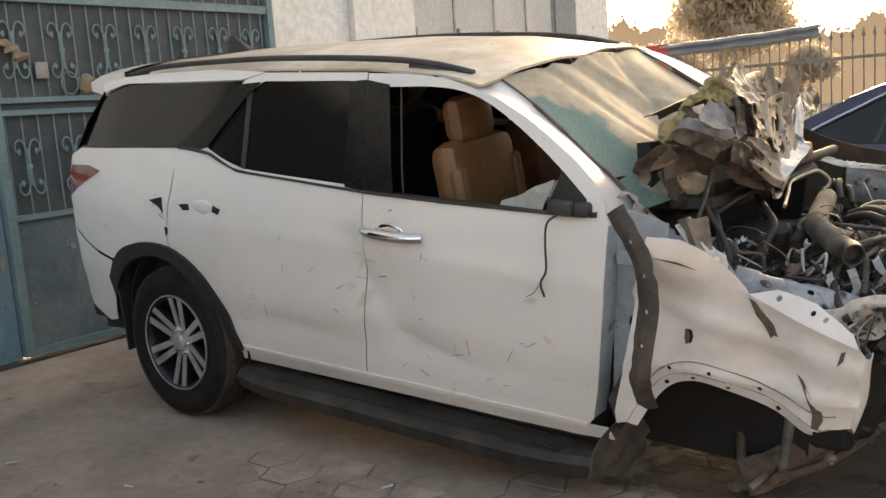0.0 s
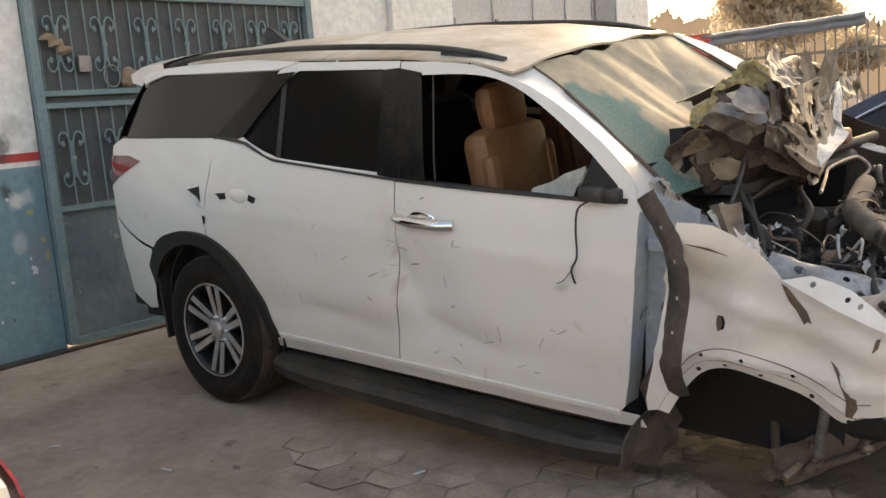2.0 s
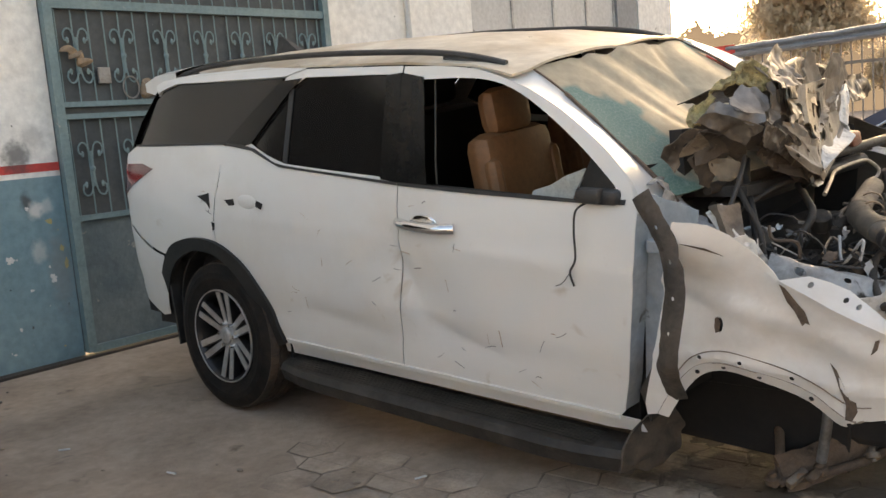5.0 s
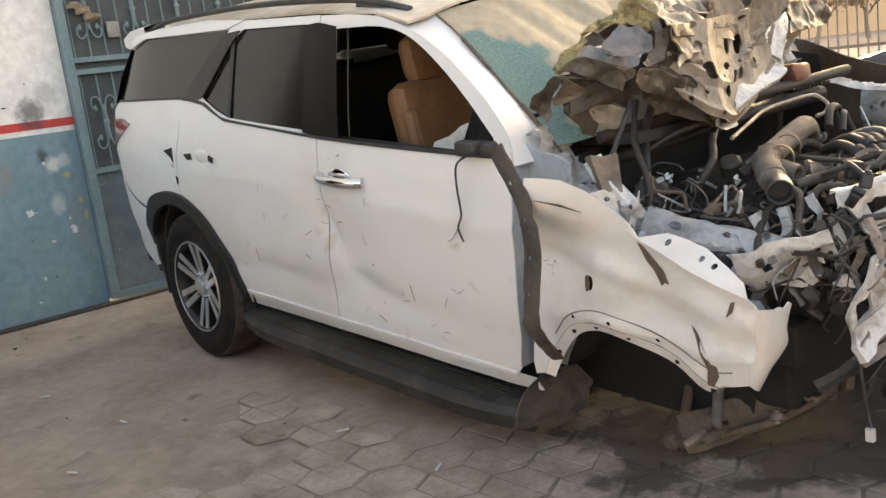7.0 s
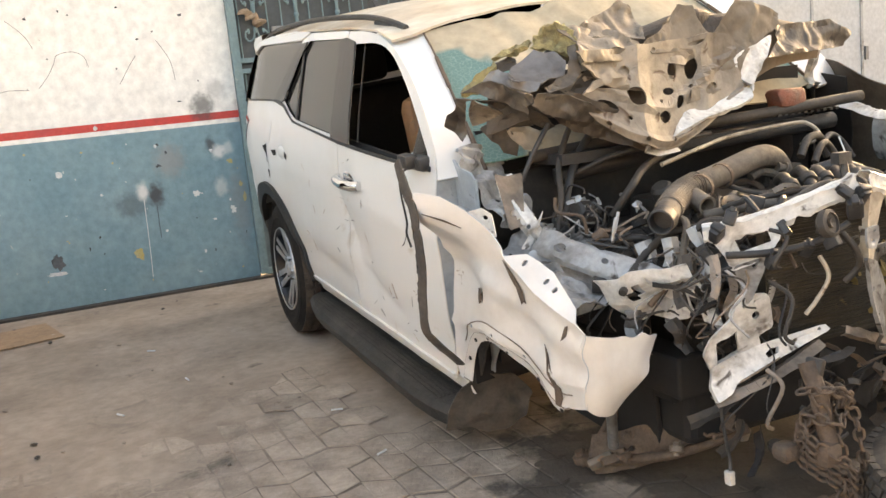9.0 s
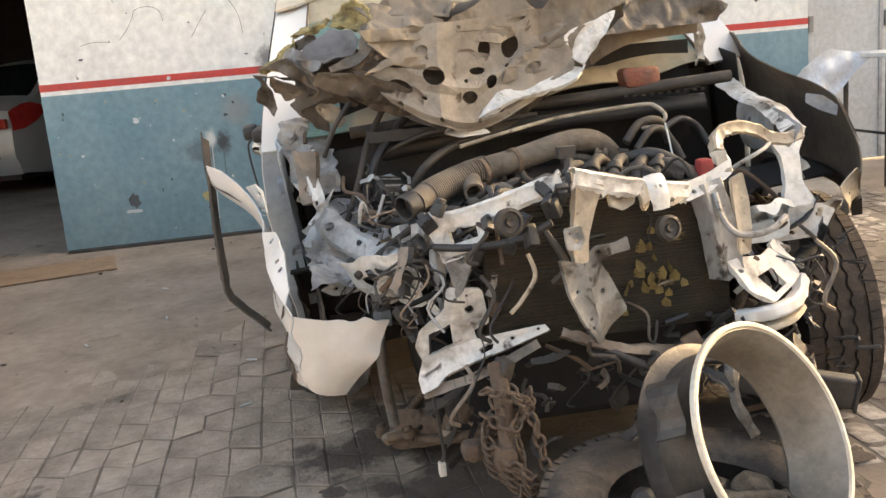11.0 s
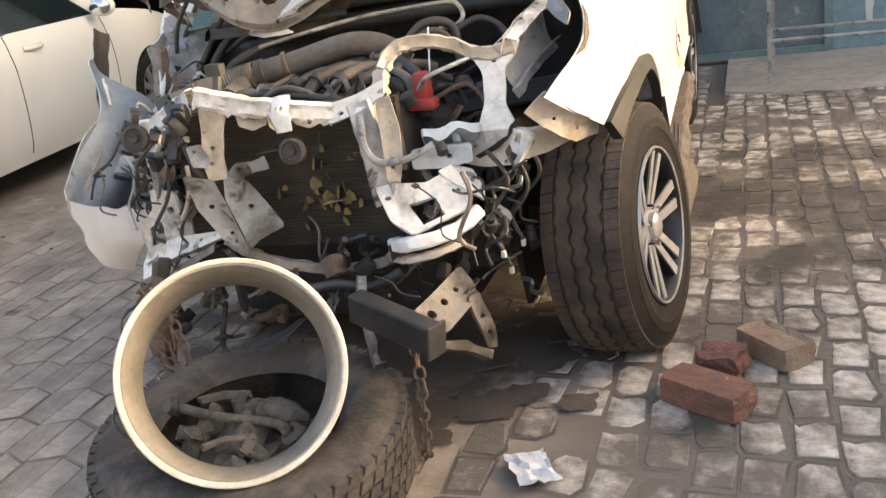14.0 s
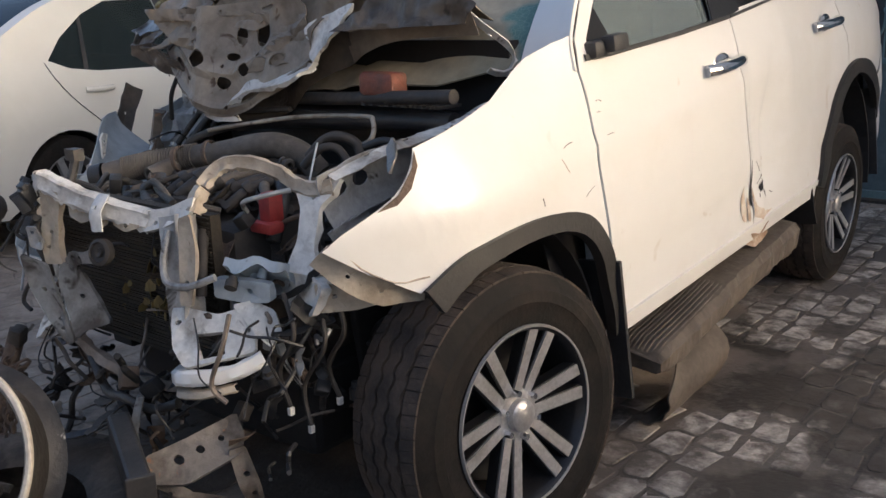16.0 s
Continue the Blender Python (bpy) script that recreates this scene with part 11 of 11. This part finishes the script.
for k in range(96):
    if bar_me is None:
        ob = part("picket", bar, M_IRON, fence)
        bar_me = ob.data
    else:
        ob = new("picket", bar_me)
        ob.parent = fence
    ob.matrix_parent_inverse = FI
    ob.location = (-3.2 + 0.128 * k, FY, 0)
for z in (1.72, 0.95, 0.45):
    ob = part("fence_rail", boxes((-3.3, 9.2, FY - 0.012, FY + 0.012, z - 0.02, z + 0.02)), M_IRON, fence)
    ob.matrix_parent_inverse = FI
tagged(part("wall_low", boxes((-12, 14, FY - 0.1, FY + 0.1, -0.02, 0.42)), M_BRICK), "low brick wall under the iron fence", "wall", kind="structure")
WB = [(0.0, -0.082), (-0.035, -0.070), (-0.045, -0.045), (-0.040, -0.030), (-0.004, -0.012), (-0.004, 0.012), (-0.040, 0.030), (-0.045, 0.045), (-0.035, 0.070), (0.0, 0.082)]
bm = bmesh.new()
ends = []
for i in range(13):
    x = -1.62 + 2.14 * i / 12
    sag = 0.012 * noise.noise((x * 3, 0, 0)) + (0.02 if i in (0, 12) else 0)
    ends.append([(x, FY - 0.06 + a, 2.05 + 0.026 * (x + 0.55) + b * (0.85 if i == 0 else 1) + sag) for a, b in WB])
for p, q in zip(ends, ends[1:]):
    strip(bm, p, q)
bmesh.ops.remove_doubles(bm, verts=bm.verts[:], dist=0.0005)
M_RAIL = mat("blue-grey galvanised steel", (0.27, 0.29, 0.32), 0.5, 0.4, (0.19, 0.20, 0.215), 4, 0.4, 0.7, bump=0.1)
beam = tagged(part("metal_channel", thicken(bm, 0.006), M_RAIL, smooth=True), "long blue-grey ribbed steel beam lying along the fence top", "metal channel")
# near-black plates stand for the dark of bolt slots
for k in range(5):
    x = -1.35 + 0.43 * k
    part("bolt_slot", boxes((x, x + 0.05, FY - 0.068, FY - 0.063, 2.038 + 0.026 * (x + 0.55), 2.062 + 0.026 * (x + 0.55))), M_DARK, beam)
bm = bmesh.new()
bmesh.ops.create_grid(bm, x_segments=8, y_segments=14, size=1.0)
for v in bm.verts:
    v.co = Vector((-1.72 + 0.14 * v.co.x * (1.2 + 0.5 * v.co.y) + 0.12 * (1 - v.co.y) * 0.5, FY - 0.10 + 0.05 * noise.noise(v.co * 3), 1.88 + 0.24 * v.co.y))
tagged(part("red_cloth", thicken(bm, 0.004), M_RED), "faded red cloth hung on the fence", "cloth")

# bark and leaf colours lightened towards tan: the haze is painted in
M_BARK = mat("pale bark with haze in the colour", (0.36, 0.30, 0.235), 0.95, 0, (0.28, 0.235, 0.185), 6, 0.4, 0.7, bump=0.6, bscale=20)
M_LEAF = mat("pale tan leaves with haze in the colour", (0.52, 0.45, 0.35), 0.8, 0, (0.58, 0.50, 0.39), 2, 0.4, 0.7)
_n, _l = M_LEAF.node_tree.nodes, M_LEAF.node_tree.links
_t = _n.new("ShaderNodeBsdfTranslucent")
_t.inputs[0].default_value = (0.72, 0.62, 0.48, 1)
_m = _n.new("ShaderNodeMixShader")
_m.inputs[0].default_value = 0.7
_l.new(_n["Principled BSDF"].outputs[0], _m.inputs[1])
_l.new(_t.outputs[0], _m.inputs[2])
_l.new(_m.outputs[0], _n["Material Output"].inputs[0])


def tree(x, y, h, spread, seed, label, leaves=2600, size=0.30, stem=0.35):
    R2 = random.Random(seed)
    t = empty("tree", pose(x, y, 0), label, "tree", "trees behind the fence")
    b = bmesh.new()
    tips = []

    def limb(p, d, L, r, depth):
        q = [p]
        for k in range(3):
            d = (d + Vector((R2.uniform(-0.25, 0.25), R2.uniform(-0.25, 0.25), R2.uniform(-0.05, 0.2)))).normalized()
            q.append(q[-1] + d * L / 3)
        tube(b, q, r, 6, r1=r * 0.55)
        if depth == 0:
            tips.append(q[-1])
            tips.append(q[-2])
            return
        for k in range(3):
            a = R2.uniform(0, 6.28)
            limb(q[-1] if k < 2 else q[-2], (d * 0.6 + Vector((math.cos(a), math.sin(a), R2.uniform(-0.1, 0.7))) * spread).normalized(), L * R2.uniform(0.55, 0.8), r * 0.5, depth - 1)
    limb(Vector((0, 0, 0)), Vector((0, 0, 1)), h * stem, h * 0.022, 4)
    part("trunk", b, M_BARK, t)
    vs, fs = [], []
    for k in range(leaves):
        c = R2.choice(tips) + Vector((R2.gauss(0, 1), R2.gauss(0, 1), R2.gauss(0, 0.8))) * h * 0.045
        for q in range(3):
            m = Matrix.Translation(c + Vector((R2.gauss(0, 1), R2.gauss(0, 1), R2.gauss(0, 1))) * size * 0.9) @ pose(0, 0, 0, R2.uniform(0, 360), R2.uniform(0, 360), R2.uniform(0, 360))
            s = size * R2.uniform(0.5, 1.1)
            i = len(vs)
            vs += [m @ Vector(p) for p in ((-s, 0, 0), (0, -s * 0.4, 0), (s, 0, 0.1 * s), (0, s * 0.4, 0))]
            fs.append((i, i + 1, i + 2, i + 3))
    me = bpy.data.meshes.new("crown")
    me.from_pydata(vs, [], fs)
    me.materials.append(M_LEAF)
    ob = new("crown", me)
    ob.parent = t
    ob["kind"] = "stuff"
    return t


tree(-13.4, 44, 13.5, 0.85, 1, "tall tree with evening haze in its colour", 15000, 0.20, 0.22)
tree(-20.2, 45, 6.2, 0.9, 2, "broad tree with evening haze in its colour", 4200, 0.18, 0.28)
tree(-18.3, 47, 6.4, 0.9, 3, "low tree with evening haze in its colour", 4200, 0.18, 0.28)
tree(-9.4, 45, 4.9, 1.0, 4, "low broad tree with evening haze in its colour", 4200, 0.18, 0.26)
tree(-27.0, 48, 7.0, 0.9, 7, "broad tree with evening haze in its colour", 4200, 0.18, 0.28)
# far belt of trees; emission stands in for the evening haze over it
M_HAZE = bpy.data.materials.new("far trees with haze put in as glow")
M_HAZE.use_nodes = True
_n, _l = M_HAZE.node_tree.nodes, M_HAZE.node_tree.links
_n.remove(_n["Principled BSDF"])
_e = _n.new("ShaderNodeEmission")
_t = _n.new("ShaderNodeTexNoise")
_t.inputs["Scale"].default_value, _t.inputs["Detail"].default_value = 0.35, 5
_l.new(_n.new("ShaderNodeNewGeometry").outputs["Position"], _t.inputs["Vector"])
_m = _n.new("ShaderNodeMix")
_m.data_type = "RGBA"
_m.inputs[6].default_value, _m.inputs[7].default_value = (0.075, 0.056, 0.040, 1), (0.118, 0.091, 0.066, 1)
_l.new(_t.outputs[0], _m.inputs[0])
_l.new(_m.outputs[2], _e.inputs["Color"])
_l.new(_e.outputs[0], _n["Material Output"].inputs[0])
bm = bmesh.new()
crest = []
for i in range(420):
    x = -70 + 0.25 * i
    h = 5.0 + 1.6 * noise.noise((x * 0.16, 2.0, 0)) + 0.8 * noise.noise((x * 0.6, 7.0, 0)) + 0.5 * noise.noise((x * 2.1, 3.0, 0)) + 1.5 * sstep((-20 - x) / 6) + 7.0 * math.exp(-((x + 20.0) / 3.4) ** 4) * (1 + 0.12 * noise.noise((x * 0.9, 5, 0)))
    crest.append((x, 64, h))
strip(bm, [(x, y, -0.1) for x, y, h in crest], crest, 2)
outward(bm, (0, -1, 0))
tagged(part("backdrop", bm, M_HAZE), "distant belt of trees, self-lit to stand for evening haze", "tree line", kind="structure")
vs, fs = [], []
R3 = random.Random(40)
for q in range(9000):
    x, y, h = R3.choice(crest)
    c = Vector((x + R3.uniform(-0.2, 0.2), 63.8 + R3.uniform(-0.15, 0.15), h + R3.gauss(-0.15, 0.32)))
    m = Matrix.Translation(c) @ pose(0, 0, 0, R3.uniform(0, 360), R3.uniform(0, 360), 0)
    d = R3.uniform(0.10, 0.26)
    i = len(vs)
    vs += [m @ Vector(p) for p in ((-d, 0, 0), (0, -d * 0.5, 0), (d, 0, 0.1 * d), (0, d * 0.5, 0))]
    fs.append((i, i + 1, i + 2, i + 3))
me = bpy.data.meshes.new("tree_fringe")
me.from_pydata(vs, [], fs)
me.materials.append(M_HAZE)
tagged(new("tree_fringe", me), "leafy outline of the far trees, self-lit like the belt", "tree line", kind="stuff")
# unseen walls added behind the camera to close the yard
M_PLASTER = mat("pale plaster", (0.55, 0.51, 0.45), 0.9, 0, (0.45, 0.41, 0.36), 1.0, 0.4, 0.7)
tagged(part("wall_east", boxes((16.0, 16.3, -16, 6, -0.02, 4.0)), M_PLASTER), "unseen pale plaster wall added on the east side", "wall", kind="structure")
tagged(part("wall_street", boxes((-2.0, 16.0, -16.3, -16.0, -0.02, 3.0)), M_PLASTER), "unseen pale plaster wall added on the street side", "wall", kind="structure")

# ---- pavers: hexagons on the drive side, oblong setts beyond the car ----
def cover(x, y):
    """How far the dirt hides the pavers, 0 to 1."""
    d = 0.5 + 0.9 * noise.noise((x * 0.9 + 3, y * 0.9, 1.5)) + 0.35 * noise.noise((x * 2.6, y * 2.6, 4))
    if y < 0.4:
        d += 1.1 * sstep((1.35 - x) / 0.9) + 0.75 * sstep((-1.0 - y) / 0.7) * sstep((2.4 - x) / 0.8) - 0.45
    else:
        d += 0.02 + 0.16 * math.exp(-((x - 1.1) / 0.8) ** 2 - ((y - 1.15) / 0.35) ** 2)
    return d


M_JOINT = mat("dark packed joint soil", (0.145, 0.117, 0.095), 0.95, 0.0, (0.32, 0.265, 0.215), 1.3, 0.42, 0.60, bump=0.4, bscale=60)


def oil_and_shade(m, wet=(0.050, 0.041, 0.033)):
    """Ragged dark patches round the wreck: spilled oil, and painted shade beneath the car."""
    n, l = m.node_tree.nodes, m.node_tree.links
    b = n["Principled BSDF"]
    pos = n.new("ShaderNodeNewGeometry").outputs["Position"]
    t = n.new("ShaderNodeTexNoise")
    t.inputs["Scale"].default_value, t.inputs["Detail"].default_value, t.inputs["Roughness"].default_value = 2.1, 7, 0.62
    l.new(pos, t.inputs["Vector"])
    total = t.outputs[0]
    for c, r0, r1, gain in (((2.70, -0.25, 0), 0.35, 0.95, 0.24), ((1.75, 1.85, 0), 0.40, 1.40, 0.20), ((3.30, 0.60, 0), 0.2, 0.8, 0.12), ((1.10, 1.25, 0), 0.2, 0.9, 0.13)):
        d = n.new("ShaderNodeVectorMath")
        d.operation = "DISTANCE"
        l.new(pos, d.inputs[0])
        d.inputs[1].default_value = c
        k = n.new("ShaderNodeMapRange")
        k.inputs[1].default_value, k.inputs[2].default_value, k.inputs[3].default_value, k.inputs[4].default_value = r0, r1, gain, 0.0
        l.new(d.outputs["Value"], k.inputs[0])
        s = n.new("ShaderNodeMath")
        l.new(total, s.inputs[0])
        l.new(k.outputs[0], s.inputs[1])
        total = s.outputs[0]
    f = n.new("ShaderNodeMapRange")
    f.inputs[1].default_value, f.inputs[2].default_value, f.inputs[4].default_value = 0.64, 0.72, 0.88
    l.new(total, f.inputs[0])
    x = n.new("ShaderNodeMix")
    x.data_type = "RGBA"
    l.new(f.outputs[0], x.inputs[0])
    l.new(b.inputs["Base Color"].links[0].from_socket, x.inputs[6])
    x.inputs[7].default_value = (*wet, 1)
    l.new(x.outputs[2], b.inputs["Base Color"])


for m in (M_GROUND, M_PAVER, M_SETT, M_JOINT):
    oil_and_shade(m)


M_SETTJOINT = mat("dark trodden mud", (0.105, 0.088, 0.073), 0.7, 0.0, (0.16, 0.135, 0.11), 2.2, 0.42, 0.66, bump=0.5, bscale=45)


def paver_mesh(poly, material, h=0.016, skirt=1.09, joint=M_JOINT):
    """A worn paver with chamfered edges and a rim of joint soil."""
    bm = bmesh.new()
    c = sum((Vector((x, y, 0)) for x, y in poly), Vector()) / len(poly)
    n = len(poly)
    far = [bm.verts.new((c.x + (x - c.x) * skirt, c.y + (y - c.y) * skirt, h - 0.0036)) for x, y in poly]
    lo = [bm.verts.new((x, y, h - 0.0042)) for x, y in poly]
    mi = [bm.verts.new((x, y, h - 0.0020)) for x, y in poly]
    hi = [bm.verts.new((c.x + (x - c.x) * 0.95, c.y + (y - c.y) * 0.95, h)) for x, y in poly]
    for a, b, m in ((far, lo, 1), (lo, mi, 0), (mi, hi, 0)):
        for k in range(n):
            bm.faces.new((a[k], a[(k + 1) % n], b[(k + 1) % n], b[k])).material_index = m
    bm.faces.new(hi)
    me = bpy.data.meshes.new("paver")
    bm.to_mesh(me)
    bm.free()
    me.materials.append(material)
    me.materials.append(joint)
    return me


pav = tagged(new("pavement"), "worn grey-brown pavers sunk in dust", "pavement", kind="structure")
RP = random.Random(12)
halves, whole, setts = {1: [], -1: []}, [], []
jit = lambda a: RP.uniform(-a, a)
for v in range(6):
    whole.append(paver_mesh([(x + jit(0.004), y + jit(0.003)) for x, y in ((0.114, 0), (0.069, 0.1045), (-0.069, 0.1045), (-0.114, 0), (-0.069, -0.1045), (0.069, -0.1045))], M_PAVER))
    for sg in (1, -1):
        q = [(0.114, 0.0026), (0.069, 0.1045), (-0.069, 0.1045), (-0.114, 0.0026)]
        halves[sg].append(paver_mesh([(x * sg + jit(0.004), y * sg + jit(0.003)) for x, y in q], M_PAVER, skirt=1.13))
    sx, sy, q = 0.074, 0.047, 0.016
    setts.append(paver_mesh([(x + jit(0.017), y + jit(0.012)) for x, y in ((-sx, -sy + q), (-sx + q, -sy), (sx - q, -sy), (sx, -sy + q), (sx, sy - q), (sx - q, sy), (-sx + q, sy), (-sx, sy - q))], M_SETT, skirt=1.22, joint=M_SETTJOINT))
spots = []
i = 0
for ix in range(-24, 16):
    for iy in range(-22, 8):
        x = ix * 0.196
        y = iy * 0.218 + (0.109 if ix % 2 else 0)
        ca, sa = math.cos(0.015), math.sin(0.015)
        xr, yr = x * ca - y * sa + 3.005, x * sa + y * ca - 0.695
        if -4.2 < yr < 0.40 and -1.9 < xr < 5.6 and not (-2.0 < xr < 2.0 and -0.95 < yr < 0.5):
            if RP.random() < 0.92:
                spots.append((xr, yr, 0, halves[1]))
                spots.append((xr, yr, 0, halves[-1]))
            else:
                spots.append((xr, yr, 0, whole))
for iy in range(0, 26):
    off = RP.uniform(0, 0.176)
    for ix in range(-13, 36):
        x = ix * 0.176 + off + jit(0.008)
        if -1.9 < x < 5.6:
            spots.append((x, 0.540 + iy * 0.116, 1, setts))
near = []
for x, y, kind, fam in spots:
    c = cover(x, y)
    if c > (0.86 if kind == 0 else 1.0) or (kind and (RP.random() < 0.10 or (x < -0.72 and y > 1.0))):
        continue
    z = (-0.013 if kind == 0 else -0.0175) - (0.012 if kind == 0 else 0.002) * max(0, c - 0.35) / 0.57 + jit(0.0015)
    m = pose(x + jit(0.005), y + jit(0.003), z, jit(0.9), jit(0.9), (0.9 + jit(1.5) if kind == 0 else RP.gauss(0, 3)))
    d = min((x - 3.3) ** 2 + (y - 1.2) ** 2, (x - 2.9) ** 2 + (y + 0.9) ** 2)
    near.append((d, m, RP.choice(fam)))
near.sort(key=lambda q: q[0])
for d, m, me in near[:300]:
    ob = new("paver", me)
    ob.parent = pav
    ob.matrix_local = m
for base, nm in ((M_PAVER, "paver_field"), (M_SETT, "sett_field")):
    vs, fs, mi = [], [], []
    for d, m, me in near[300:]:
        if me.materials[0] != base:
            continue
        i = len(vs)
        vs += [m @ v.co for v in me.vertices]
        fs += [tuple(i + k for k in p.vertices) for p in me.polygons]
        mi += [p.material_index for p in me.polygons]
    me2 = bpy.data.meshes.new(nm)
    me2.from_pydata(vs, [], fs)
    me2.polygons.foreach_set("material_index", mi)
    mt = base.copy()
    _n, _l = mt.node_tree.nodes, mt.node_tree.links
    _oi = [x for x in _n if x.bl_idname == "ShaderNodeObjectInfo"][0]
    _ge = _n.new("ShaderNodeNewGeometry")
    for lk in list(_oi.outputs["Random"].links):
        _l.new(_ge.outputs["Random Per Island"], lk.to_socket)
    me2.materials.append(mt)
    me2.materials.append(M_JOINT if base is M_PAVER else M_SETTJOINT)
    ob = new(nm, me2)
    ob.parent = pav
    ob["kind"] = "stuff"
